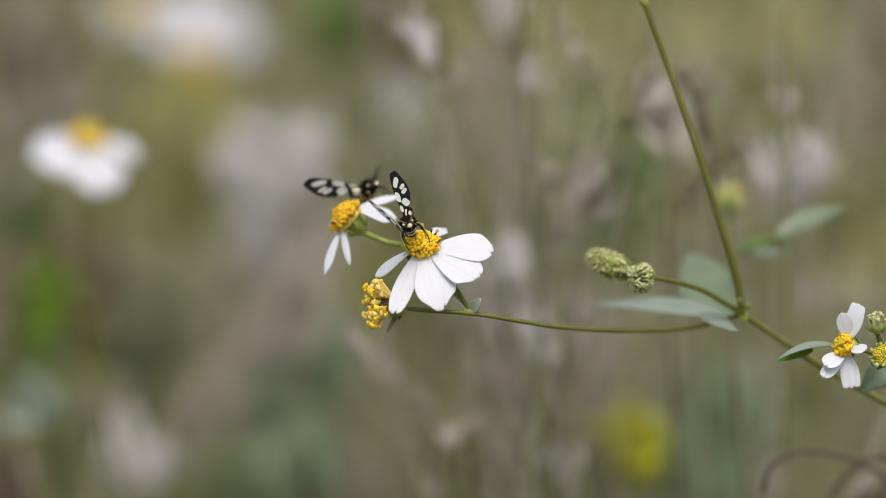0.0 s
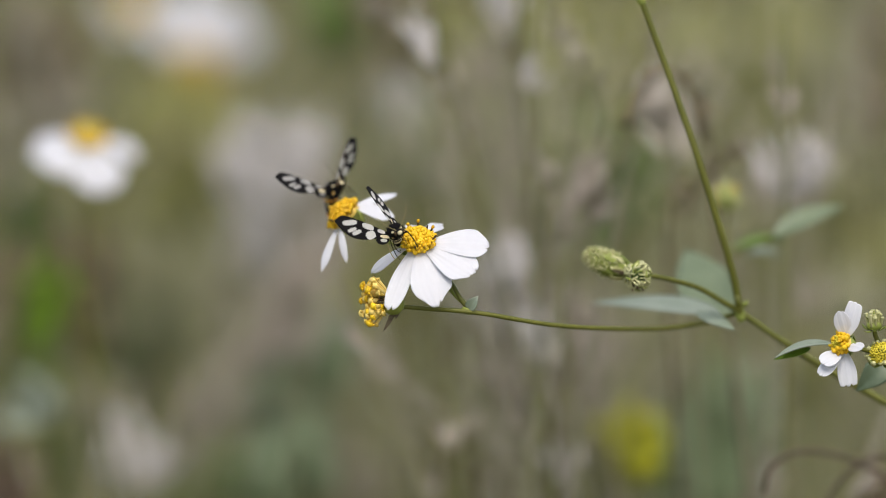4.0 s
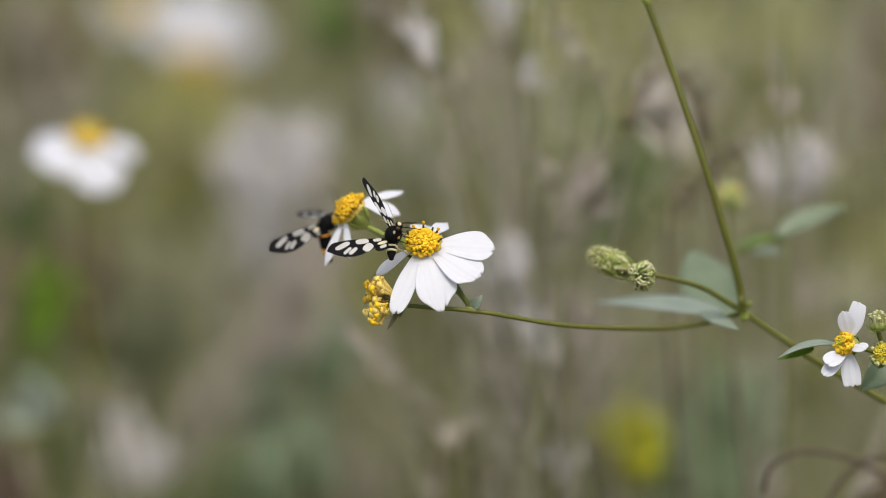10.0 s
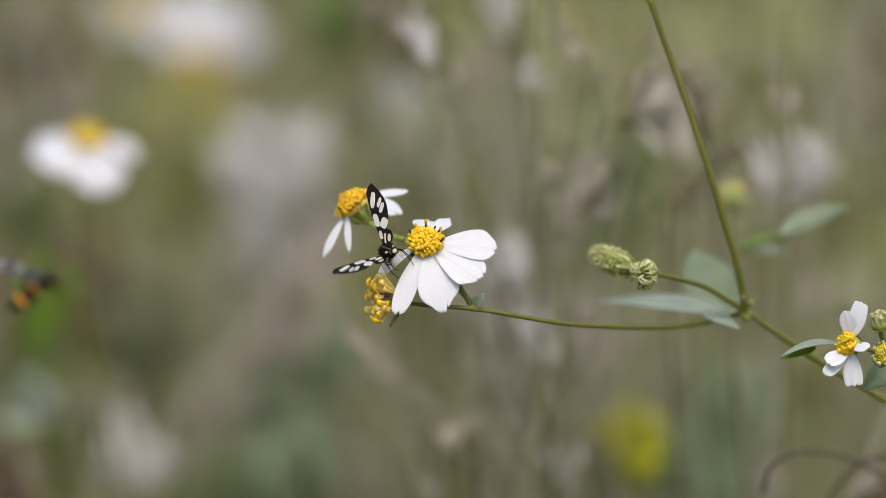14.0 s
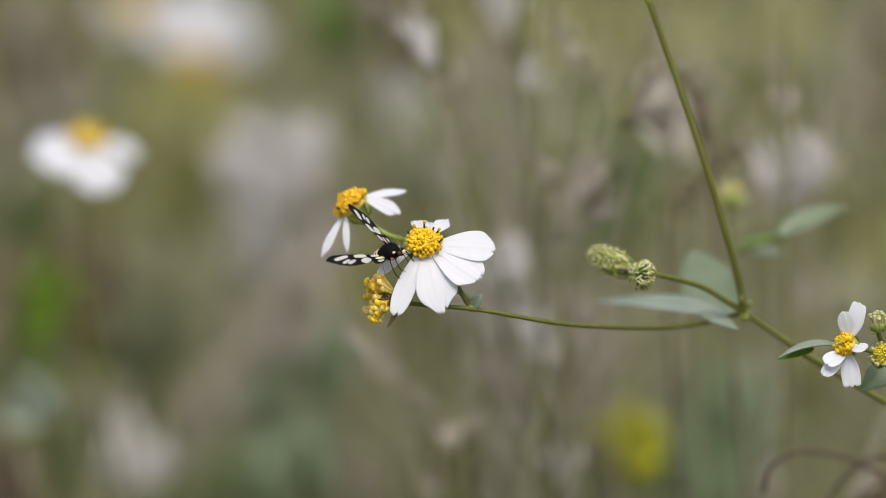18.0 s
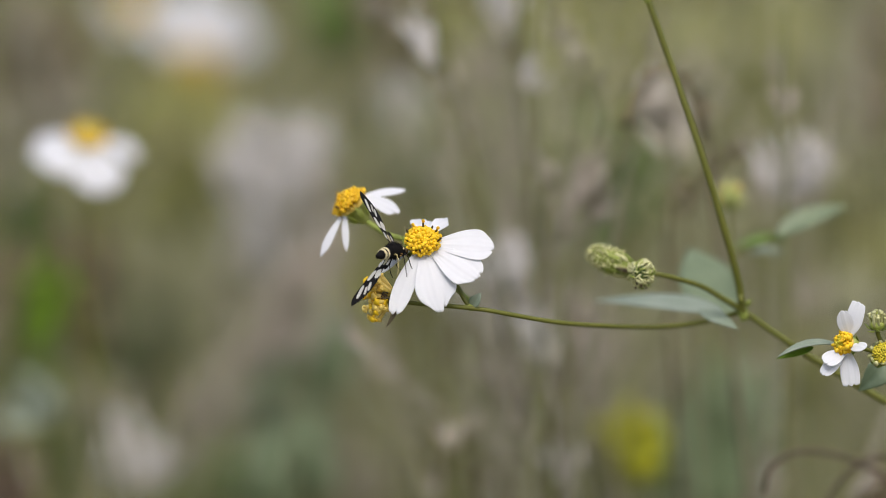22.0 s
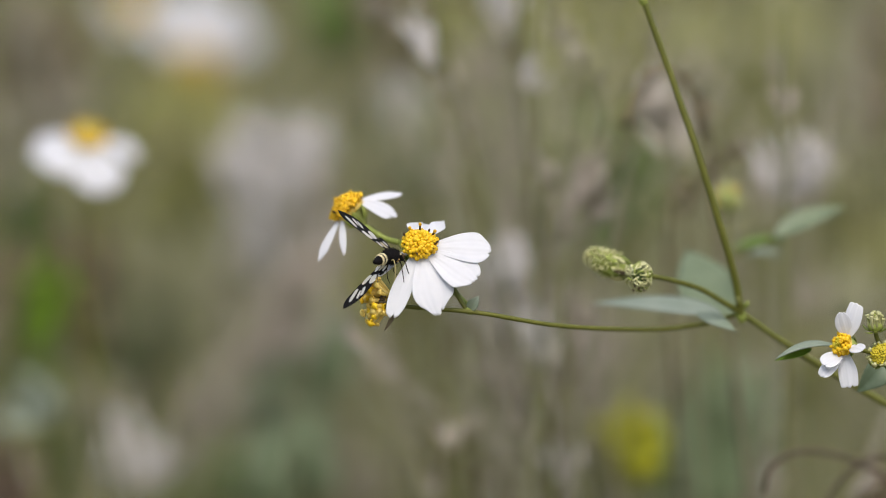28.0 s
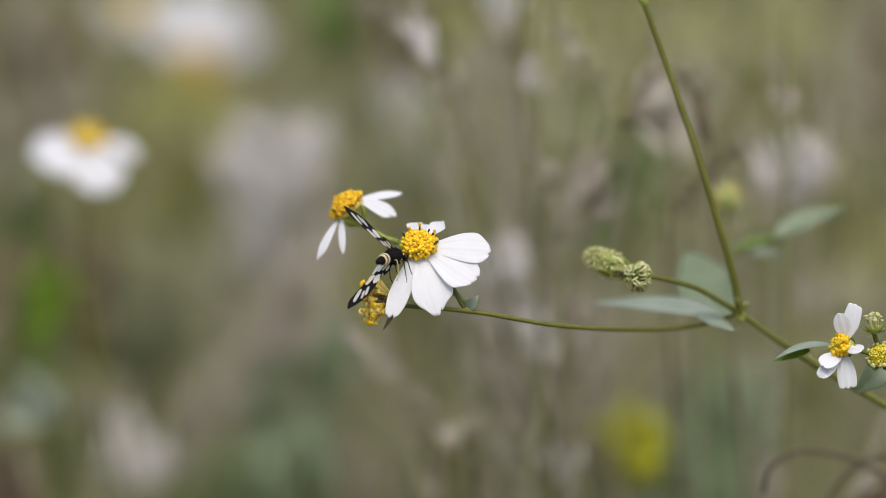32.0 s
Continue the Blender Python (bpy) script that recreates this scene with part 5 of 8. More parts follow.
def motions():
    # the weed sways in light wind
    walk(plant, [
        (0, pose(0.235, 0.06, 0, 0, 0, 0)), (0.5, pose(0.23739, 0.06021, 0.00121, 0, -0.2, 0)), (1, pose(0.2336, 0.06004, 0.00023, 0, 0.1, 0)),
        (1.5, pose(0.2305, 0.05978, -0.00127, 0, 0.4, -0.1)), (2, pose(0.23449, 0.06002, 0.00013, 0, 0, 0)), (2.5, pose(0.23233, 0.0599, -0.00059, 0, 0.3, 0)),
        (3, pose(0.23462, 0.05999, -0.00006, 0, 0, 0)), (3.5, pose(0.23426, 0.06006, 0.00036, 0, 0, 0)), (5.5, pose(0.23493, 0.06007, 0.00038, 0, 0, 0)),
        (6, pose(0.23416, 0.06004, 0.00021, 0, 0.1, 0)), (6.5, pose(0.23178, 0.05994, -0.00037, 0, 0.3, -0.1)), (7, pose(0.23638, 0.06014, 0.00079, 0, -0.1, 0)),
        (7.5, pose(0.23778, 0.06023, 0.00131, 0, -0.3, 0.1)), (8, pose(0.23426, 0.05999, -0.00007, 0, 0, 0)), (8.5, pose(0.23224, 0.05988, -0.00068, 0, 0.2, 0)),
        (9, pose(0.23523, 0.06011, 0.0006, 0, 0, 0)), (9.5, pose(0.23468, 0.06008, 0.00047, 0, 0.1, 0)), (10, pose(0.23298, 0.05997, -0.00018, 0, 0.2, 0)),
        (10.5, pose(0.22867, 0.05987, -0.00076, 0, 0.7, -0.1)), (11, pose(0.22994, 0.05986, -0.0008, 0, 0.5, -0.1)),
        (11.5, pose(0.23026, 0.05987, -0.00072, 0, 0.5, -0.1)), (12, pose(0.22789, 0.05979, -0.00121, 0, 0.7, -0.1)),
        (12.5, pose(0.22974, 0.05989, -0.00062, 0, 0.5, -0.1)), (13, pose(0.22883, 0.05984, -0.00089, 0, 0.6, -0.1)),
        (13.5, pose(0.22668, 0.05965, -0.00198, 0, 0.8, -0.1)), (14, pose(0.23126, 0.05989, -0.00062, 0, 0.4, -0.1)),
        (14.5, pose(0.23108, 0.05989, -0.00062, 0, 0.4, -0.1)), (16.5, pose(0.22729, 0.05974, -0.0015, 0, 0.8, -0.1)),
        (17, pose(0.23008, 0.05991, -0.00054, 0, 0.5, -0.1)), (17.5, pose(0.22997, 0.05979, -0.00118, 0, 0.5, -0.1)), (18, pose(0.22972, 0.05982, -0.001, 0, 0.5, -0.1)),
        (18.5, pose(0.22876, 0.0598, -0.00115, 0, 0.6, -0.1)), (19, pose(0.23011, 0.05994, -0.00034, 0, 0.5, -0.1)),
        (19.5, pose(0.22965, 0.05991, -0.00052, 0, 0.5, -0.1)), (20, pose(0.23008, 0.05987, -0.00072, 0, 0.5, -0.1)),
        (20.5, pose(0.23062, 0.05987, -0.00072, 0, 0.5, -0.1)), (21, pose(0.23026, 0.05987, -0.00072, 0, 0.5, -0.1)),
        (21.5, pose(0.23008, 0.05987, -0.00072, 0, 0.5, -0.1)), (22, pose(0.22954, 0.05986, -0.00081, 0, 0.5, -0.1)),
        (22.5, pose(0.2283, 0.05979, -0.0012, 0, 0.6, -0.1)), (23, pose(0.22889, 0.05982, -0.001, 0, 0.6, -0.1)), (23.5, pose(0.22926, 0.05979, -0.00119, 0, 0.6, -0.1)),
        (24, pose(0.23011, 0.05981, -0.00109, 0, 0.5, -0.1)), (24.5, pose(0.22939, 0.05979, -0.00119, 0, 0.6, -0.1)),
        (25, pose(0.22951, 0.05985, -0.00084, 0, 0.6, -0.1)), (25.5, pose(0.23044, 0.0599, -0.00054, 0, 0.5, -0.1)), (27.5, pose(0.23227, 0.0599, -0.00059, 0, 0.2, 0)),
        (28, pose(0.23236, 0.05993, -0.00037, 0, 0.2, 0)), (28.5, pose(0.23059, 0.05997, -0.00018, 0, 0.4, -0.1)), (29, pose(0.22995, 0.06, 0, 0, 0.5, -0.1)),
        (29.5, pose(0.22936, 0.05989, -0.00062, 0, 0.5, -0.1)), (30, pose(0.23055, 0.05989, -0.00063, 0, 0.4, -0.1)),
        (30.5, pose(0.23037, 0.05978, -0.00126, 0, 0.4, -0.1)), (31, pose(0.22997, 0.05987, -0.00071, 0, 0.5, -0.1)),
        (31.5, pose(0.22922, 0.05988, -0.0007, 0, 0.6, -0.1)), (32, pose(0.22994, 0.05981, -0.00109, 0, 0.4, -0.1))])
    # the feeding moth rocks the flower
    walk(main_flower, [
        (0, pose(-0.2286, -0.06243, 0.64621, -8, 0, 0)), (0.5, pose(-0.22865, -0.06234, 0.64675, -7.9, 0, 0)), (1, pose(-0.22863, -0.06241, 0.64632, -7.8, 0, 0)),
        (1.5, pose(-0.22895, -0.0624, 0.64637, -7.8, 0, 0)), (2, pose(-0.22872, -0.06238, 0.64648, -7.7, 0, 0)), (2.5, pose(-0.22881, -0.06241, 0.64635, -7.6, 0, 0)),
        (3, pose(-0.22879, -0.06238, 0.64653, -7.5, 0, 0)), (3.5, pose(-0.22888, -0.06234, 0.64673, -7.5, 0, 0)), (5.5, pose(-0.2289, -0.06237, 0.64654, -7.2, 0, 0)),
        (6, pose(-0.22892, -0.06241, 0.64636, -7.1, 0, 0)), (6.5, pose(-0.22885, -0.06245, 0.64608, -7, 0, 0)), (7, pose(-0.22868, -0.06248, 0.64593, -6, 0, 0)),
        (7.5, pose(-0.229, -0.06243, 0.6462, -5, 0, 0)), (8, pose(-0.2288, -0.06251, 0.64577, -4.8, 0, 0)), (8.5, pose(-0.22881, -0.0625, 0.64582, -4.6, 0, 0)),
        (9, pose(-0.22871, -0.06246, 0.64603, -4.4, 0, 0)), (9.5, pose(-0.22868, -0.06245, 0.64609, -4.3, 0, 0)), (10, pose(-0.22864, -0.06249, 0.64589, -4.1, 0, 0)),
        (10.5, pose(-0.22821, -0.06252, 0.64569, -1, 0, 0)), (11, pose(-0.22864, -0.06248, 0.64592, 0, 0, 0)), (11.5, pose(-0.22848, -0.06251, 0.64575, 0, 0, 0)),
        (12, pose(-0.22833, -0.06252, 0.64568, 0, 0, 0)), (12.5, pose(-0.22844, -0.06252, 0.64573, 0, 0, 0)), (13, pose(-0.2287, -0.0625, 0.6458, 0, 0, 0)),
        (13.5, pose(-0.22866, -0.06255, 0.64553, 0, 0, 0)), (14, pose(-0.22861, -0.06252, 0.64569, 0, 0, 0)), (14.5, pose(-0.22842, -0.06249, 0.64588, 0, 0, 0)),
        (16.5, pose(-0.22849, -0.06255, 0.64556, 0, 0, 0)), (17, pose(-0.22858, -0.06249, 0.64585, 0, 0, 0)), (17.5, pose(-0.22863, -0.06256, 0.6455, 0, 0, 0)),
        (18, pose(-0.22856, -0.06257, 0.64545, 0, 0, 0)), (18.5, pose(-0.2285, -0.06256, 0.64551, 0, 0, 0)), (19, pose(-0.22857, -0.06251, 0.64576, 0, 0, 0)),
        (19.5, pose(-0.22834, -0.06249, 0.64586, 0, 0, 0)), (20, pose(-0.22848, -0.06253, 0.64566, 0, 0, 0)), (20.5, pose(-0.22847, -0.06253, 0.64566, 0, 0, 0)),
        (21, pose(-0.22848, -0.06255, 0.64556, 0, 0, 0)), (21.5, pose(-0.22829, -0.06255, 0.64556, 0, 0, 0)), (22, pose(-0.22864, -0.06255, 0.64554, 0, 0, 0)),
        (22.5, pose(-0.22867, -0.06257, 0.6454, 0, 0, 0)), (23, pose(-0.22862, -0.06255, 0.64554, 0, 0, 0)), (23.5, pose(-0.22835, -0.06255, 0.64555, 0, 0, 0)),
        (24, pose(-0.22829, -0.06259, 0.64529, 0, 0, 0)), (24.5, pose(-0.22834, -0.06259, 0.6453, 0, 0, 0)), (25, pose(-0.2284, -0.06255, 0.64553, 0, 0, 0)),
        (25.5, pose(-0.22829, -0.06255, 0.64556, 0, 0, 0)), (27.5, pose(-0.22871, -0.06255, 0.64555, 0, 0, 0)), (28, pose(-0.22877, -0.06253, 0.64566, 0, 0, 0)),
        (28.5, pose(-0.22862, -0.06253, 0.64566, 0, 0, 0)), (29, pose(-0.22844, -0.06252, 0.6457, 0, 0, 0)), (29.5, pose(-0.22854, -0.06255, 0.64554, 0, 0, 0)),
        (30, pose(-0.22861, -0.06253, 0.64564, 0, 0, 0)), (30.5, pose(-0.22861, -0.06256, 0.64548, 0, 0, 0)), (31, pose(-0.22852, -0.06256, 0.64547, 0, 0, 0)),
        (31.5, pose(-0.22861, -0.06252, 0.64571, 0, 0, 0)), (32, pose(-0.22865, -0.06256, 0.64548, 0, 0, 0))])
    # the flower behind springs up when its moth takes off
    walk(rear_flower, [
        (0, pose(-0.24414, -0.04604, 0.65857, 0, 0, 0)), (3, pose(-0.24414, -0.04604, 0.65857, 0, 0.5, -0.1)), (6, pose(-0.24414, -0.04604, 0.65857, 0, 1, -0.2)),
        (8, pose(-0.24414, -0.04604, 0.65857, 0, 0.5, -0.1)), (9.5, pose(-0.24414, -0.04604, 0.65857, 0, 1, -0.2)), (10, pose(-0.24401, -0.04599, 0.65881, 0, 3, -0.5)),
        (10.2, pose(-0.24401, -0.04599, 0.65881, 0, 3.9, -0.7)), (10.35, pose(-0.24426, -0.04599, 0.65881, -0.2, 9.8, -1.8)),
        (10.6, pose(-0.24451, -0.04604, 0.65857, -0.1, 6.9, -1.2)), (10.9, pose(-0.24451, -0.04604, 0.65857, -0.1, 8.4, -1.5)),
        (12, pose(-0.24451, -0.04604, 0.65857, -0.1, 7.9, -1.4)), (20, pose(-0.24451, -0.04604, 0.65857, -0.1, 7.9, -1.4)),
        (28, pose(-0.24451, -0.04604, 0.65857, -0.1, 7.4, -1.3)), (32, pose(-0.24451, -0.04604, 0.65857, -0.1, 7.9, -1.4))])
    # the moth that stays on the sharp flower, fanning its wings
    walk(striped_moth, [
        (0, pose(-0.00772, -0.00247, 0.66613, 26.2, -3.6, -83.7)), (0.3, pose(-0.00872, -0.0026, 0.66539, 26.2, -3.8, -83)),
        (0.6, pose(-0.00897, -0.0026, 0.66539, 26.3, -3.9, -82.2)), (1, pose(-0.00909, -0.00265, 0.66515, 26.3, -4.1, -81.3)),
        (1.3, pose(-0.00946, -0.00265, 0.66515, 26.3, -4.2, -80.6)), (1.6, pose(-0.00971, -0.00269, 0.6649, 26.4, -4.4, -79.8)),
        (2, pose(-0.00996, -0.00271, 0.66478, 26.4, -4.5, -78.9)), (2.3, pose(-0.01021, -0.00271, 0.66478, 26.4, -4.7, -78.2)),
        (2.6, pose(-0.01034, -0.00278, 0.66441, 26.5, -4.8, -77.5)), (3, pose(-0.01071, -0.00282, 0.66416, 26.5, -5, -76.5)),
        (3.3, pose(-0.01071, -0.00273, 0.66465, 26.6, -5.1, -75.8)), (3.5, pose(-0.01046, -0.00273, 0.66465, 26.6, -5.2, -75.4)),
        (4.2, pose(-0.01046, -0.00278, 0.66441, 26.7, -5.5, -73.8)), (4.9, pose(-0.01083, -0.00278, 0.66441, 26.9, -5.8, -72.2)),
        (5.5, pose(-0.01059, -0.00273, 0.66465, 27, -6, -70.8)), (5.7, pose(-0.01071, -0.00278, 0.66441, 27, -6.1, -70.4)),
        (6, pose(-0.01096, -0.00282, 0.66416, 27.1, -6.2, -69.7)), (6.3, pose(-0.01096, -0.00282, 0.66416, 27.2, -6.3, -69.1)),
        (6.6, pose(-0.01096, -0.00282, 0.66416, 30.1, -10.1, -68)), (7, pose(-0.01121, -0.00291, 0.66367, 44.1, -27, -65.1)),
        (7.3, pose(-0.01146, -0.00299, 0.66318, 55.9, -40.4, -62.1)), (7.6, pose(-0.01133, -0.00314, 0.66232, 65, -52.8, -57.9)),
        (8, pose(-0.01121, -0.00308, 0.66269, 64.5, -52.4, -57.4)), (8.3, pose(-0.01121, -0.00308, 0.66269, 64.2, -52.1, -57.1)),
        (8.6, pose(-0.01146, -0.00299, 0.66318, 63.9, -51.8, -56.8)), (9, pose(-0.01146, -0.00282, 0.66416, 63.4, -51.4, -56.3)),
        (9.3, pose(-0.01121, -0.00291, 0.66367, 63.1, -51.1, -56)), (9.6, pose(-0.01096, -0.00291, 0.66367, 62.8, -50.7, -55.7)),
        (10, pose(-0.01096, -0.00291, 0.66367, 62.4, -50.3, -55.3)), (10.2, pose(-0.01121, -0.00284, 0.66404, 62.2, -50.1, -55.1)),
        (10.5, pose(-0.01034, -0.00265, 0.66515, 61.9, -49.8, -54.8)), (11, pose(-0.01083, -0.00282, 0.66416, 61.4, -49.2, -54.3)),
        (11.5, pose(-0.01096, -0.00286, 0.66392, 49, -32.7, -58.9)), (12, pose(-0.01108, -0.00299, 0.66318, 35.5, -17.5, -61.8)),
        (12.5, pose(-0.01208, -0.00321, 0.66196, 35.7, -14.1, -64.5)), (13, pose(-0.0127, -0.00338, 0.66098, 35.6, -11.9, -65.7)),
        (13.5, pose(-0.0122, -0.00364, 0.6595, 35.5, -11.6, -65)), (14, pose(-0.0122, -0.00353, 0.66012, 35.4, -11.2, -64.3)),
        (14.5, pose(-0.01295, -0.00364, 0.6595, 35.3, -10.9, -63.7)), (15.2, pose(-0.01245, -0.0036, 0.65975, 35.2, -10.4, -62.7)),
        (15.9, pose(-0.01195, -0.00355, 0.65999, 35.1, -9.9, -61.8)), (16.5, pose(-0.01158, -0.00355, 0.65999, 34.9, -9.5, -60.9)),
        (17, pose(-0.01183, -0.00343, 0.66073, 34.8, -9.2, -60.2)), (17.5, pose(-0.01146, -0.00355, 0.65999, 34.7, -8.8, -59.6)),
        (18, pose(-0.01158, -0.00353, 0.66012, 28.2, -5.5, -36.3)), (18.5, pose(-0.01059, -0.0036, 0.65975, -11.2, 7.9, 41.9)),
        (19, pose(-0.01046, -0.00343, 0.66073, -11.2, 7.9, 41.9)), (19.5, pose(-0.01121, -0.00338, 0.66098, -11.2, 7.9, 41.9)),
        (20, pose(-0.01108, -0.00349, 0.66036, -11.2, 7.9, 41.9)), (20.5, pose(-0.01108, -0.00358, 0.65987, -11.2, 7.9, 41.9)),
        (21, pose(-0.01046, -0.00355, 0.65999, -11.2, 7.9, 41.9)), (21.5, pose(-0.01071, -0.00349, 0.66036, -11.2, 7.9, 41.9)),
        (22, pose(-0.01083, -0.00351, 0.66024, -11.2, 7.9, 41.9)), (22.5, pose(-0.01021, -0.00353, 0.66012, -11.2, 7.9, 41.9)),
        (23, pose(-0.01083, -0.00347, 0.66049, -11.2, 7.9, 41.9)), (23.5, pose(-0.01034, -0.00353, 0.66012, -11.2, 7.9, 41.9)),
        (24, pose(-0.01059, -0.00362, 0.65963, -11.2, 7.9, 41.9)), (24.5, pose(-0.01046, -0.00355, 0.65999, -11.2, 7.9, 41.9)),
        (25, pose(-0.01021, -0.00353, 0.66012, -11.2, 7.9, 41.9)), (25.5, pose(-0.00996, -0.00349, 0.66036, -11.2, 7.9, 41.9)),
        (26.2, pose(-0.01046, -0.00355, 0.65999, -11.2, 7.9, 41.9)), (26.9, pose(-0.01071, -0.00364, 0.6595, -11.2, 7.9, 41.9)),
        (27.5, pose(-0.01083, -0.00375, 0.65889, -11.2, 7.9, 41.9)), (28, pose(-0.01146, -0.00373, 0.65901, -11.2, 7.9, 41.9)),
        (28.5, pose(-0.01083, -0.00353, 0.66012, -11.2, 7.9, 41.9)), (29, pose(-0.01021, -0.00347, 0.66049, -11.2, 7.9, 41.9)),
        (29.5, pose(-0.01059, -0.0036, 0.65975, -11.2, 7.9, 41.9)), (30, pose(-0.01083, -0.00366, 0.65938, -11.2, 7.9, 41.9)),
        (30.5, pose(-0.01108, -0.00381, 0.65852, -11.2, 7.9, 41.9)), (31, pose(-0.01083, -0.00368, 0.65926, -11.2, 7.9, 41.9)),
        (31.5, pose(-0.01108, -0.00362, 0.65963, -11.2, 7.9, 41.9)), (32, pose(-0.01083, -0.00373, 0.65901, -11.2, 7.9, 41.9))])
    walk(striped_wings[0], [
        (0, pose(-0.00021, 0.00018, 0.00143, 59.6, -38.8, 164.3)), (0.3, pose(-0.00021, 0.00019, 0.00143, 73.6, -38.6, 162.1)),
        (0.6, pose(-0.00021, 0.00019, 0.00143, 71.5, -35.3, 173.6)), (1, pose(-0.00021, 0.0002, 0.00143, 71.9, -33.8, 167.8)),
        (1.3, pose(-0.00022, 0.0002, 0.00143, 82.9, -41.8, 167.7)), (1.6, pose(-0.00022, 0.00021, 0.00143, 88, -39.7, 160.7)),
        (2, pose(-0.00022, 0.00021, 0.00142, 76, -33.4, 167.3)), (2.3, pose(-0.00022, 0.00022, 0.00142, 65.1, -28.5, 174)),
        (2.6, pose(-0.00023, 0.00022, 0.00142, 71.6, -31.8, 169.1)), (3, pose(-0.00023, 0.00023, 0.00142, 70.5, -32.7, 168.9)),
        (3.3, pose(-0.00023, 0.00024, 0.00142, 63.9, -32.1, 175)), (3.5, pose(-0.00023, 0.00024, 0.00142, 56.1, -26.7, -178.8)),
        (4.2, pose(-0.00024, 0.00025, 0.00142, 69.6, -38, 168)), (4.9, pose(-0.00024, 0.00027, 0.00141, 76.9, -36.7, 159.7)),
        (5.5, pose(-0.00025, 0.00028, 0.00141, 77.7, -35.9, 157.8)), (5.7, pose(-0.00025, 0.00028, 0.00141, 65.1, -32.7, 166.9)),
        (6, pose(-0.00025, 0.00029, 0.00141, 72.9, -38, 160.3)), (6.3, pose(-0.00025, 0.00029, 0.00141, 80.6, -45.5, 152.6)),
        (6.6, pose(-0.00016, 0.00038, 0.0014, 91.9, -46.5, 137.6)), (7, pose(0.00023, 0.00072, 0.00125, 123.1, -52.6, 106.6)),
        (7.3, pose(0.00054, 0.0009, 0.00101, 149.3, -39, 70.8)), (7.6, pose(0.00079, 0.00095, 0.00077, 118.2, -43.5, 90.2)),
        (8, pose(0.00078, 0.00095, 0.00078, 120.1, -42.7, 80.8)), (8.3, pose(0.00078, 0.00095, 0.00078, 125.6, -31.1, 77.9)),
        (8.6, pose(0.00077, 0.00096, 0.00079, 119.5, -32.9, 92.7)), (9, pose(0.00076, 0.00096, 0.0008, 121.7, -30.5, 91.3)),
        (9.3, pose(0.00075, 0.00096, 0.0008, 145.9, -20.4, 63.9)), (9.6, pose(0.00074, 0.00096, 0.00081, 152.1, -19.2, 47.5)),
        (10, pose(0.00073, 0.00096, 0.00081, 122.1, -30.2, 82.8)), (10.2, pose(0.00073, 0.00096, 0.00082, 110.7, -39.4, 92.9)),
        (10.5, pose(0.00072, 0.00097, 0.00082, 120.7, -33.2, 87.3)), (11, pose(0.00071, 0.00097, 0.00083, 128.1, -4, 73.6)),
        (11.5, pose(0.00034, 0.00084, 0.00114, 114.9, -29.4, 91.8)), (12, pose(-0.00002, 0.00056, 0.00135, 100.1, -52, 105.4)),
        (12.5, pose(-0.00009, 0.00054, 0.00135, 115.8, -54.4, 85)), (13, pose(-0.00014, 0.00053, 0.00135, 16.5, -62, -167.6)),
        (13.5, pose(-0.00015, 0.00053, 0.00135, 89.8, -71.3, 114.8)), (14, pose(-0.00016, 0.00053, 0.00135, 83, -55.7, 112.9)),
        (14.5, pose(-0.00017, 0.00054, 0.00134, 8.2, -53.1, 168.6)), (15.2, pose(-0.00019, 0.00054, 0.00134, 68.4, -53.5, 132.3)),
        (15.9, pose(-0.00021, 0.00054, 0.00134, 42, -62, 166.4)), (16.5, pose(-0.00022, 0.00054, 0.00133, 66.2, -53.3, 145.3)),
        (17, pose(-0.00023, 0.00054, 0.00133, 52.5, -46.3, 161.8)), (17.5, pose(-0.00025, 0.00055, 0.00133, 83.1, -53.5, 130.6)),
        (18, pose(-0.00041, 0.00057, 0.00128, 47.3, -31.3, 154.3)), (18.5, pose(-0.0004, 0.00025, 0.00138, -2.3, -68, 115.3)),
        (19, pose(-0.0004, 0.00025, 0.00138, -35.6, -77.7, 154.2)), (19.5, pose(-0.0004, 0.00025, 0.00138, -15.6, -30.3, 119.5)),
        (20, pose(-0.0004, 0.00025, 0.00138, -14.6, -32, 118.8)), (20.5, pose(-0.0004, 0.00025, 0.00138, -11.1, -41.7, 117.9)),
        (21, pose(-0.0004, 0.00025, 0.00138, -17.2, -27.9, 121.3)), (21.5, pose(-0.0004, 0.00025, 0.00138, -2.9, -47.9, 113.9)),
        (22, pose(-0.0004, 0.00025, 0.00138, 2.5, -59, 111.4)), (22.5, pose(-0.0004, 0.00025, 0.00138, -15.7, -39.2, 128.7)),
        (23, pose(-0.0004, 0.00025, 0.00138, -21.7, -41.5, 133.5)), (23.5, pose(-0.0004, 0.00025, 0.00138, -2.3, -68, 115.3)),
        (24, pose(-0.0004, 0.00025, 0.00138, -5.2, -69.1, 118.6)), (24.5, pose(-0.0004, 0.00025, 0.00138, -15, -42.1, 123.6)),
        (25, pose(-0.0004, 0.00025, 0.00138, -20.3, -37.6, 135.8)), (25.5, pose(-0.0004, 0.00025, 0.00138, -28.2, -68.4, 146.5)),
        (26.2, pose(-0.0004, 0.00025, 0.00138, -9.5, -43.6, 118.7)), (26.9, pose(-0.0004, 0.00025, 0.00138, -5.2, -62.4, 120.7)),
        (27.5, pose(-0.0004, 0.00025, 0.00138, -10.6, -49.6, 124.2)), (28, pose(-0.0004, 0.00025, 0.00138, -21.9, -40.1, 136)),
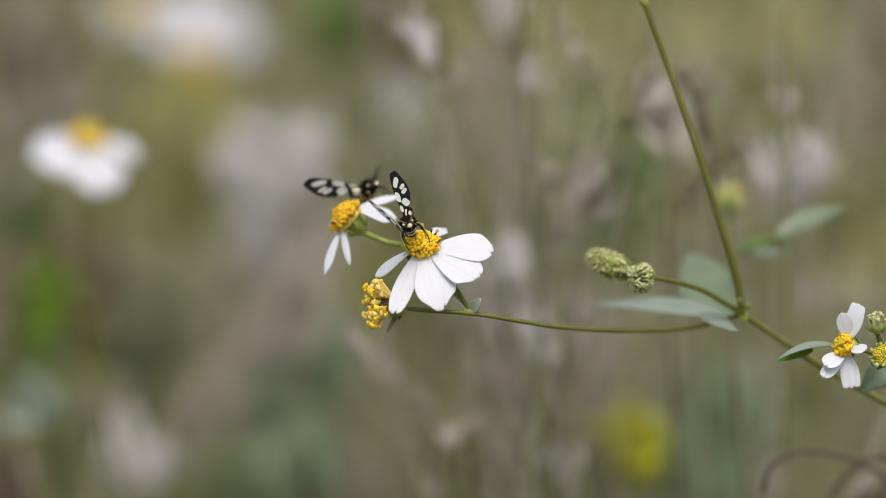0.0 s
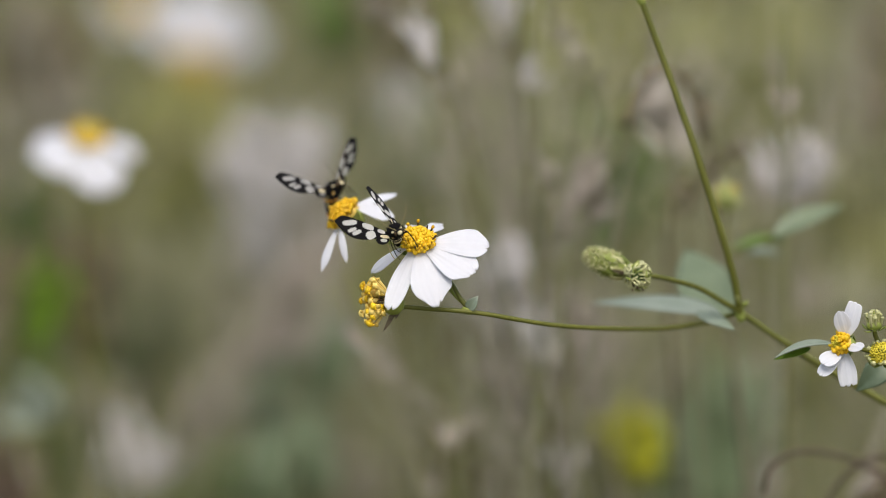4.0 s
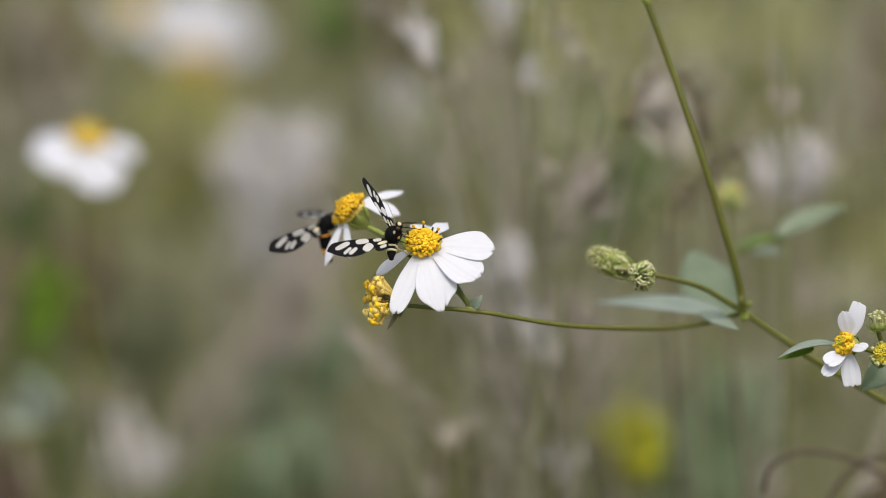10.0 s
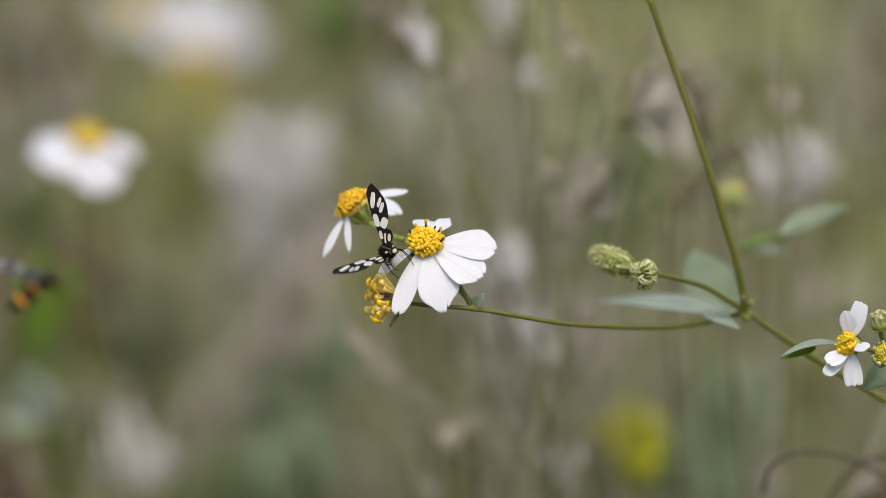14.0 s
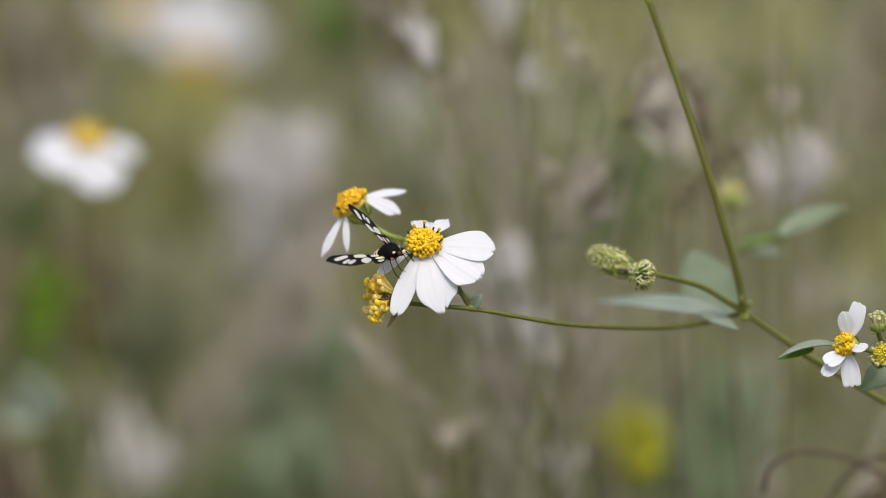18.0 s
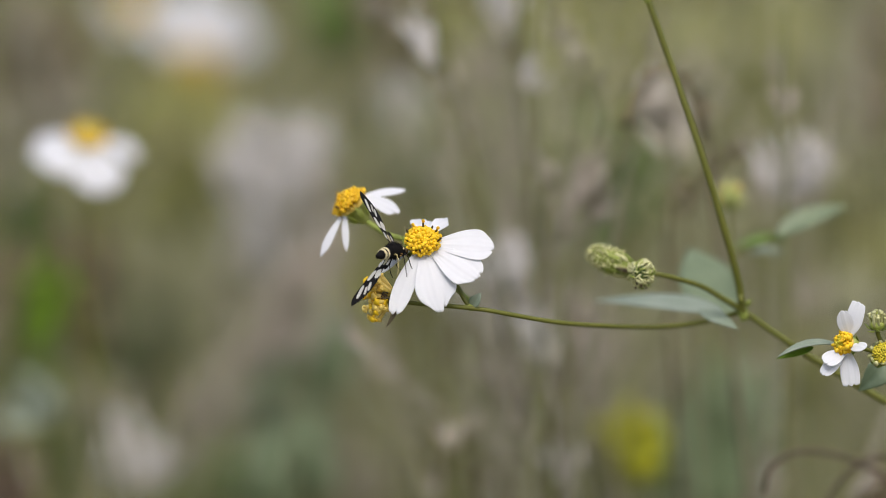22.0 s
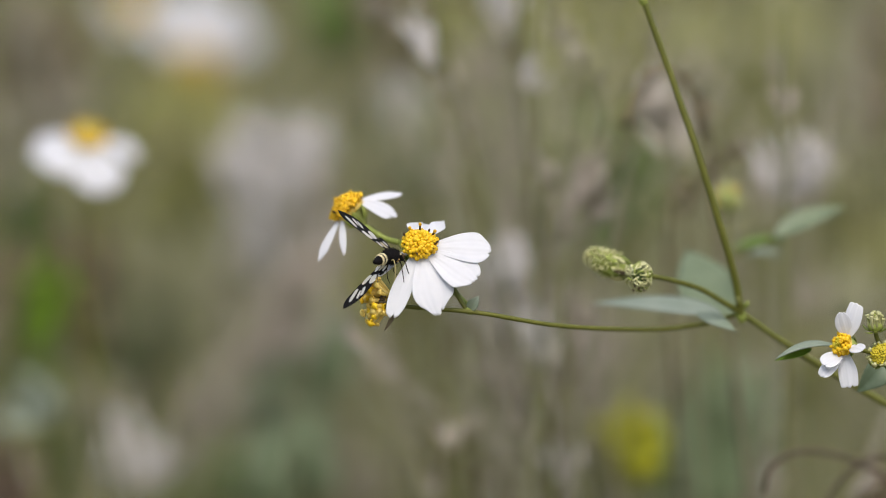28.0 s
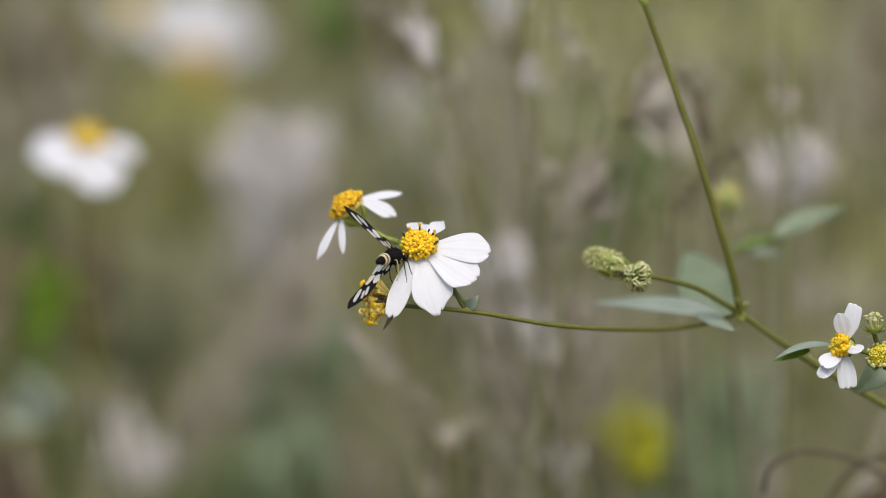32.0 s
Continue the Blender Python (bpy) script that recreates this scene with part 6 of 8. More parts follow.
        (28.5, pose(-0.0004, 0.00025, 0.00138, -8.1, -51.4, 117.6)), (29, pose(-0.0004, 0.00025, 0.00138, -24.6, -54.6, 142.5)),
        (29.5, pose(-0.0004, 0.00025, 0.00138, -27.8, -54.3, 142.4)), (30, pose(-0.0004, 0.00025, 0.00138, -24.1, -51, 141.8)),
        (30.5, pose(-0.0004, 0.00025, 0.00138, -26.4, -41, 140.5)), (31, pose(-0.0004, 0.00025, 0.00138, -22.9, -36.8, 140.1)),
        (31.5, pose(-0.0004, 0.00025, 0.00138, -12, -54.1, 126.9)), (32, pose(-0.0004, 0.00025, 0.00138, -23.4, -44.5, 140.9))])
    walk(striped_wings[1], [
        (0, pose(0, -0.00151, -0.00049, 114.3, -45.1, -25.3)), (0.3, pose(-0.00002, -0.00151, -0.00049, 117.2, -33.1, -40.2)),
        (0.6, pose(-0.00003, -0.00151, -0.00049, 109.8, -35.4, -53.7)), (1, pose(-0.00006, -0.00151, -0.00048, 90, -43.4, -40.1)),
        (1.3, pose(-0.00007, -0.00151, -0.00048, 102, -43.1, -52.2)), (1.6, pose(-0.00009, -0.00151, -0.00048, 126.3, -26.8, -63.9)),
        (2, pose(-0.00011, -0.00151, -0.00048, 104.9, -38.4, -62.8)), (2.3, pose(-0.00013, -0.00151, -0.00048, 108.7, -36.4, -66.7)),
        (2.6, pose(-0.00015, -0.00151, -0.00047, 113.6, -29.6, -68.4)), (3, pose(-0.00017, -0.0015, -0.00047, 110.5, -27, -73.1)),
        (3.3, pose(-0.00018, -0.0015, -0.00047, 107.1, -39.9, -68.7)), (3.5, pose(-0.00019, -0.0015, -0.00047, 106.4, -40, -68.1)),
        (4.2, pose(-0.00023, -0.0015, -0.00046, 110, -43.3, -76.3)), (4.9, pose(-0.00027, -0.00149, -0.00046, 110.1, -40.5, -75.4)),
        (5.5, pose(-0.0003, -0.00149, -0.00045, 111.5, -48.2, -82.9)), (5.7, pose(-0.00031, -0.00149, -0.00045, 112.3, -45.2, -82.6)),
        (6, pose(-0.00032, -0.00149, -0.00045, 111.4, -43.8, -80.8)), (6.3, pose(-0.00034, -0.00148, -0.00044, 117.3, -36.4, -84.3)),
        (6.6, pose(-0.00043, -0.00149, -0.00035, 113.3, -44.4, -88)), (7, pose(-0.00076, -0.00138, 0.00016, 101.4, -53, -91.6)),
        (7.3, pose(-0.00098, -0.00111, 0.00055, 116, -64.2, -106.5)), (7.6, pose(-0.00114, -0.00074, 0.00082, 107.9, -64.9, -119.2)),
        (8, pose(-0.00114, -0.00075, 0.00081, 103, -65.4, -113.9)), (8.3, pose(-0.00114, -0.00075, 0.0008, 102.3, -66.3, -100.5)),
        (8.6, pose(-0.00115, -0.00075, 0.00079, 90, -76.8, -104.9)), (9, pose(-0.00115, -0.00076, 0.00078, 125.2, -67.4, -126.4)),
        (9.3, pose(-0.00115, -0.00077, 0.00078, 122.5, -59.3, -110.6)), (9.6, pose(-0.00115, -0.00077, 0.00077, 132.3, -53, -111.4)),
        (10, pose(-0.00115, -0.00078, 0.00076, 127.1, -65.2, -129.7)), (10.2, pose(-0.00116, -0.00078, 0.00075, 131.5, -70.2, -144.6)),
        (10.5, pose(-0.00116, -0.00078, 0.00075, 116.4, -69.7, -128.1)), (11, pose(-0.00116, -0.00079, 0.00073, 145.3, -40.5, -131.6)),
        (11.5, pose(-0.00094, -0.00123, 0.00034, 122.2, -39.5, -103.8)), (12, pose(-0.00067, -0.00143, -0.00014, 119.7, -38.1, -82.4)),
        (12.5, pose(-0.00057, -0.00147, -0.00017, 148.1, -4.4, -87.3)), (13, pose(-0.0005, -0.00149, -0.00019, 146.7, -24, -89.2)),
        (13.5, pose(-0.00051, -0.00149, -0.00019, 156.2, -7.1, -80.4)), (14, pose(-0.00052, -0.00148, -0.0002, 152.7, -22.6, -76.3)),
        (14.5, pose(-0.00053, -0.00148, -0.0002, 153.4, -28.4, -66.7)), (15.2, pose(-0.00053, -0.00148, -0.00021, 150.8, -27, -76.5)),
        (15.9, pose(-0.00054, -0.00147, -0.00022, 147.9, -32, -83.6)), (16.5, pose(-0.00055, -0.00147, -0.00023, 148.4, -33.8, -92.4)),
        (17, pose(-0.00056, -0.00147, -0.00023, 151.5, -17.7, -95)), (17.5, pose(-0.00056, -0.00146, -0.00024, 163.6, -0.1, -101)),
        (18, pose(-0.00089, -0.00121, -0.00051, 169, -27.3, -122.4)), (18.5, pose(-0.0008, 0.00083, -0.00108, 163.4, 34.4, 151.4)),
        (19, pose(-0.0008, 0.00083, -0.00108, 152.2, 37.6, 134.6)), (19.5, pose(-0.0008, 0.00083, -0.00108, 151.7, 13, 153.1)),
        (20, pose(-0.0008, 0.00083, -0.00108, 151, 26.2, 143)), (20.5, pose(-0.0008, 0.00083, -0.00108, 155.2, 31.3, 150)),
        (21, pose(-0.0008, 0.00083, -0.00108, 151.2, 13.3, 150.6)), (21.5, pose(-0.0008, 0.00083, -0.00108, 153.9, 27.1, 156.6)),
        (22, pose(-0.0008, 0.00083, -0.00108, 166.5, 50.7, 159)), (22.5, pose(-0.0008, 0.00083, -0.00108, 156.3, 25.9, 155)),
        (23, pose(-0.0008, 0.00083, -0.00108, 148, 32.4, 149.3)), (23.5, pose(-0.0008, 0.00083, -0.00108, 172.1, 55, 160.2)),
        (24, pose(-0.0008, 0.00083, -0.00108, 175.7, 57.9, 163.4)), (24.5, pose(-0.0008, 0.00083, -0.00108, 159.4, 36.5, 155)),
        (25, pose(-0.0008, 0.00083, -0.00108, 161, 30.3, 161.2)), (25.5, pose(-0.0008, 0.00083, -0.00108, 176.7, 58.7, 160.6)),
        (26.2, pose(-0.0008, 0.00083, -0.00108, 157.9, 43.4, 150.2)), (26.9, pose(-0.0008, 0.00083, -0.00108, 179.5, 54.7, 168.7)),
        (27.5, pose(-0.0008, 0.00083, -0.00108, 172.7, 52.5, 161.7)), (28, pose(-0.0008, 0.00083, -0.00108, 158.4, 46.3, 150)),
        (28.5, pose(-0.0008, 0.00083, -0.00108, 167.3, 47.1, 161.4)), (29, pose(-0.0008, 0.00083, -0.00108, 165.9, 52.8, 153.6)),
        (29.5, pose(-0.0008, 0.00083, -0.00108, 169.2, 53.3, 161.3)), (30, pose(-0.0008, 0.00083, -0.00108, 160.6, 52.6, 151.2)),
        (30.5, pose(-0.0008, 0.00083, -0.00108, 159.9, 47.4, 156.2)), (31, pose(-0.0008, 0.00083, -0.00108, 163.3, 45.6, 161.4)),
        (31.5, pose(-0.0008, 0.00083, -0.00108, -156.1, 59.7, -168.4)), (32, pose(-0.0008, 0.00083, -0.00108, 161.6, 46.7, 156.3))])
    walk(striped_wings[2], [
        (0, pose(-0.00033, 0.00071, 0.00111, 65, -21, 153.6)), (0.3, pose(-0.0004, 0.00063, 0.00103, 76.5, -19.3, 156.2)),
        (0.6, pose(-0.00046, 0.0006, 0.00102, 74.3, -16.2, 167.1)), (1, pose(-0.00041, 0.00062, 0.00101, 74.5, -14.7, 161.5)),
        (1.3, pose(-0.00053, 0.00055, 0.001, 84.3, -21.9, 165.1)), (1.6, pose(-0.0005, 0.00054, 0.00097, 88.4, -19.7, 160)),
        (2, pose(-0.00043, 0.00061, 0.00098, 78, -13.9, 162.4)), (2.3, pose(-0.0004, 0.00067, 0.00102, 68, -10.2, 165.6)),
        (2.6, pose(-0.00042, 0.00065, 0.00099, 74, -12.7, 162.7)), (3, pose(-0.00042, 0.00066, 0.001, 73.2, -13.7, 162.1)),
        (3.3, pose(-0.00043, 0.0007, 0.00104, 67.5, -13.8, 166.1)), (3.5, pose(-0.00042, 0.00074, 0.00107, 59.6, -9.7, 170)),
        (4.2, pose(-0.00045, 0.0007, 0.00103, 73.1, -19.1, 160.8)), (4.9, pose(-0.00043, 0.00069, 0.00098, 79, -17.2, 155)),
        (5.5, pose(-0.00042, 0.0007, 0.00097, 79.7, -16.3, 153.4)), (5.7, pose(-0.00039, 0.00076, 0.00102, 68.5, -14.3, 158.4)),
        (6, pose(-0.00042, 0.00074, 0.001, 75.8, -18.7, 154.2)), (6.3, pose(-0.00047, 0.00074, 0.00101, 82.7, -25.7, 149)),
        (6.6, pose(-0.00037, 0.00081, 0.00098, 91.4, -26.5, 138.3)), (7, pose(-0.00006, 0.00114, 0.00087, 113.9, -34.9, 119.8)),
        (7.3, pose(0.00025, 0.00132, 0.00064, 138.7, -27.1, 90.1)), (7.6, pose(0.00068, 0.00138, 0.00032, 112.3, -25.3, 100.5)),
        (8, pose(0.00072, 0.00139, 0.00032, 114, -24.8, 91.7)), (8.3, pose(0.00066, 0.0013, 0.00027, 120.9, -14.3, 89.7)),
        (8.6, pose(0.00063, 0.00129, 0.00027, 115.4, -15.1, 102.8)), (9, pose(0.00061, 0.00127, 0.00026, 117.7, -13.1, 102)),
        (9.3, pose(0.00048, 0.00129, 0.00033, 141.7, -8.4, 80.6)), (9.6, pose(0.00052, 0.00137, 0.00037, 147.7, -9.1, 65.3)),
        (10, pose(0.00062, 0.00129, 0.00028, 118.1, -12.8, 93.5)), (10.2, pose(0.00068, 0.00136, 0.00033, 107, -20.5, 100.3)),
        (10.5, pose(0.0006, 0.00131, 0.0003, 116.3, -15.5, 97.8)), (11, pose(0.00051, 0.00107, 0.00024, 129, 11.7, 86)),
        (11.5, pose(0.00026, 0.00115, 0.00059, 112, -11, 100.2)), (12, pose(-0.00006, 0.00106, 0.00096, 97.3, -32.2, 109.5)),
        (12.5, pose(-0.00012, 0.00106, 0.00099, 108.2, -35.8, 95.6)), (13, pose(-0.00025, 0.00115, 0.00136, 43.5, -51.6, 160.4)),
        (13.5, pose(-0.0002, 0.00113, 0.00116, 89.9, -51.3, 114.7)), (14, pose(-0.00009, 0.00107, 0.00103, 85.1, -35.8, 110)),
        (14.5, pose(0.00004, 0.00113, 0.00141, 30.8, -46.2, 139.3)), (15.2, pose(-0.00015, 0.0011, 0.00105, 74.6, -34.5, 123.5)),
        (15.9, pose(-0.00029, 0.00116, 0.00122, 59.7, -46.3, 144.8)), (16.5, pose(-0.00029, 0.00111, 0.00105, 73, -34.5, 135.7)),
        (17, pose(-0.00031, 0.00112, 0.00109, 61.1, -29.5, 148)), (17.5, pose(-0.00034, 0.00107, 0.00099, 85.1, -33.6, 127.7)),
        (18, pose(-0.00031, 0.00114, 0.00102, 52.9, -15.9, 140.3)), (18.5, pose(0.00023, 0.00031, 0.00147, 39, -61.2, 70.1)),
        (19, pose(0.00022, 0.00036, 0.00149, 51.6, -73.8, 65.2)), (19.5, pose(0.00015, 0.00035, 0.00169, -3.1, -33.6, 96.2)),
        (20, pose(0.00016, 0.00034, 0.00167, -1.4, -34.8, 95)), (20.5, pose(0.00019, 0.00032, 0.00161, 7.2, -42.4, 90.9)),
        (21, pose(0.00013, 0.00037, 0.00171, -5.8, -32, 98.7)), (21.5, pose(0.00021, 0.00033, 0.00154, 18.3, -45.2, 84.9)),
        (22, pose(0.00023, 0.00033, 0.00147, 31.4, -52.9, 76.9)), (22.5, pose(0.00015, 0.0004, 0.00166, 1.5, -41.8, 102.5)),
        (23, pose(0.00014, 0.00038, 0.00169, -2.8, -45.9, 106.3)), (23.5, pose(0.00023, 0.00031, 0.00147, 39, -61.2, 70.1)),
        (24, pose(0.00023, 0.00031, 0.00147, 39.1, -62.7, 70.6)), (24.5, pose(0.00017, 0.00034, 0.00164, 3.9, -44, 96.2)),
        (25, pose(0.00012, 0.00043, 0.00169, -3.8, -41.8, 110.3)), (25.5, pose(0.0002, 0.00037, 0.00155, 25.5, -69, 89.5)),
        (26.2, pose(0.00019, 0.00033, 0.0016, 9.9, -43.5, 90.9)), (26.9, pose(0.00022, 0.00035, 0.0015, 29.7, -57.9, 80.9)),
        (27.5, pose(0.00019, 0.00036, 0.00158, 13.1, -49.1, 93.3)), (28, pose(0.00013, 0.00041, 0.00169, -3.8, -44.6, 109.5)),
        (28.5, pose(0.00021, 0.00031, 0.00156, 16.6, -49.9, 85.9)), (29, pose(0.00017, 0.0004, 0.00163, 5.6, -58, 106.5)),
        (29.5, pose(0.00017, 0.00037, 0.00165, 2.4, -58.9, 106.6)), (30, pose(0.00015, 0.00041, 0.00165, 2.4, -54.9, 108.9)),
        (30.5, pose(0.00012, 0.00041, 0.00172, -7.7, -47, 113.8)), (31, pose(0.0001, 0.00045, 0.00172, -6.8, -42, 115)),
        (31.5, pose(0.0002, 0.00037, 0.00157, 15.8, -53.4, 92.8)), (32, pose(0.00013, 0.00042, 0.00168, -2.4, -49.1, 112.3))])
    walk(striped_wings[3], [
        (0, pose(0.00043, -0.00164, -0.00093, 108.9, -26.5, -16.3)), (0.3, pose(0.00031, -0.00165, -0.00101, 113.3, -15, -30.9)),
        (0.6, pose(0.00019, -0.00179, -0.001, 106.7, -16.4, -46.8)), (1, pose(0.00013, -0.00193, -0.00092, 90, -23.4, -40.1)),
        (1.3, pose(0.00013, -0.00189, -0.00094, 99.5, -23.4, -47.8)), (1.6, pose(0.0002, -0.00167, -0.00102, 122.4, -10.3, -52.1)),
        (2, pose(0.00003, -0.00187, -0.00097, 102.3, -19, -57.5)), (2.3, pose(0.00002, -0.00185, -0.00098, 105.7, -17.2, -60.1)),
        (2.6, pose(0.00002, -0.00177, -0.00102, 110.8, -11, -60.3)), (3, pose(-0.00006, -0.00177, -0.00103, 108.4, -8.2, -66.2)),
        (3.3, pose(-0.00005, -0.00189, -0.00095, 104, -20.7, -62.6)), (3.5, pose(-0.00006, -0.00189, -0.00095, 103.4, -20.6, -62.1)),
        (4.2, pose(-0.00011, -0.00192, -0.00092, 105.8, -24.2, -68.9)), (4.9, pose(-0.00015, -0.00189, -0.00094, 106.3, -21.5, -68.1)),
        (5.5, pose(-0.00021, -0.00195, -0.00087, 106.2, -29.2, -74.7)), (5.7, pose(-0.00021, -0.00193, -0.00089, 107.4, -26.3, -74.2)),
        (6, pose(-0.00022, -0.00191, -0.0009, 106.9, -24.9, -72.9)), (6.3, pose(-0.0002, -0.00184, -0.00095, 112.8, -18.2, -74.9)),
        (6.6, pose(-0.00036, -0.00192, -0.0008, 108.3, -25.6, -79.4)), (7, pose(-0.00086, -0.00188, -0.00022, 98.2, -33.3, -86.9)),
        (7.3, pose(-0.00107, -0.00168, 0.00028, 105.8, -45.4, -94.2)), (7.6, pose(-0.00142, -0.00124, 0.00055, 100.7, -45.5, -110.6)),
        (8, pose(-0.00143, -0.00124, 0.00055, 97.7, -45.7, -107.6)), (8.3, pose(-0.00132, -0.0013, 0.00055, 97.1, -46.6, -94.4)),
        (8.6, pose(-0.00149, -0.00127, 0.00066, 90, -56.8, -104.9)), (9, pose(-0.00133, -0.00132, 0.00055, 109.9, -49.5, -108.8)),
        (9.3, pose(-0.00119, -0.00131, 0.00046, 111.4, -41.4, -96.4)), (9.6, pose(-0.00108, -0.00129, 0.00042, 120.3, -36.8, -94.7)),
        (10, pose(-0.00135, -0.00132, 0.00051, 112.1, -47.6, -111.9)), (10.2, pose(-0.00146, -0.0013, 0.00056, 111.8, -52.9, -122.5)),
        (10.5, pose(-0.00145, -0.0013, 0.00053, 104.1, -50.8, -114.2)), (11, pose(-0.00109, -0.00129, 0.00035, 134.9, -27.5, -113.1)),
        (11.5, pose(-0.00089, -0.00164, -0.00014, 116.4, -22, -92.4)), (12, pose(-0.0005, -0.00179, -0.00063, 114.6, -20.3, -72)),
        (12.5, pose(-0.00016, -0.00149, -0.00066, 148.4, 6.2, -70.3)), (13, pose(-0.00011, -0.00169, -0.00064, 141.3, -12.2, -72.3)),
        (13.5, pose(-0.00004, -0.00146, -0.00061, 155.2, 1.2, -62.2)), (14, pose(-0.00005, -0.00155, -0.00062, 147.2, -12.5, -58.1)),
        (14.5, pose(-0.00003, -0.0015, -0.0006, 145.9, -18.2, -47.9)), (15.2, pose(-0.00007, -0.00158, -0.00063, 144.1, -16.1, -58.4)),
        (15.9, pose(-0.00012, -0.00168, -0.00063, 139.9, -20.1, -65.6)), (16.5, pose(-0.00016, -0.00175, -0.00063, 139.7, -21.9, -74.1)),
        (17, pose(-0.00014, -0.00164, -0.00067, 147.6, -7.5, -77.4)), (17.5, pose(-0.00006, -0.00156, -0.0006, 164.5, 5.4, -81.8)),
        (18, pose(-0.0005, -0.00162, -0.00079, 160.1, -21.9, -101.2)), (18.5, pose(-0.00087, 0.00028, -0.00138, 178, 37.7, 175.9)),
        (19, pose(-0.00092, 0.00033, -0.00145, 168.8, 44.4, 159.7)), (19.5, pose(-0.00091, 0.0004, -0.00153, 157.4, 21.6, 172)),
        (20, pose(-0.0009, 0.00037, -0.0015, 161.8, 34.3, 164.3)), (20.5, pose(-0.00084, 0.00032, -0.00145, 168.4, 37.6, 173.1)),
        (21, pose(-0.00092, 0.0004, -0.00154, 157, 22.1, 169.5)), (21.5, pose(-0.0008, 0.00034, -0.00148, 165.2, 34.2, 178.4)),
        (22, pose(-0.00075, 0.00024, -0.0013, -168.5, 51.1, -169.1)), (22.5, pose(-0.00083, 0.00033, -0.00147, 166.9, 32.3, 176.7)),
        (23, pose(-0.00078, 0.00035, -0.0015, 161.7, 41.1, 171.9)), (23.5, pose(-0.00078, 0.00022, -0.00125, -160.1, 52.8, -165.7)),
        (24, pose(-0.00077, 0.00021, -0.00121, -154.6, 54.1, -161.1)), (24.5, pose(-0.0008, 0.00029, -0.0014, 175.3, 41, -180)),
        (25, pose(-0.00078, 0.00029, -0.00142, 173.6, 34.8, -175.6)), (25.5, pose(-0.00081, 0.00021, -0.00121, -153.1, 54.4, -163.5)),
        (26.2, pose(-0.0008, 0.00027, -0.00138, 178.2, 47.7, 178.2)), (26.9, pose(-0.00076, 0.00021, -0.0012, -154.6, 50.2, -159)),
        (27.5, pose(-0.00077, 0.00022, -0.00125, -161.8, 50.6, -166)), (28, pose(-0.00079, 0.00026, -0.00137, -179.3, 50, 179.6)),
        (28.5, pose(-0.00075, 0.00024, -0.00131, -170.6, 47.7, -168.9)), (29, pose(-0.0008, 0.00023, -0.00129, -167.1, 53, -173)),
        (29.5, pose(-0.00075, 0.00023, -0.00127, -163.9, 52.4, -165.3)), (30, pose(-0.00077, 0.00024, -0.00132, -171.8, 54.7, -174.9)),
        (30.5, pose(-0.00074, 0.00026, -0.00135, -177, 50.5, -173.4)), (31, pose(-0.00072, 0.00026, -0.00134, -175.2, 47.7, -169.5)),
        (31.5, pose(-0.00073, 0.0002, -0.00105, -133.4, 47.9, -140.6)), (32, pose(-0.00075, 0.00026, -0.00135, -176, 49.3, -173.8))])
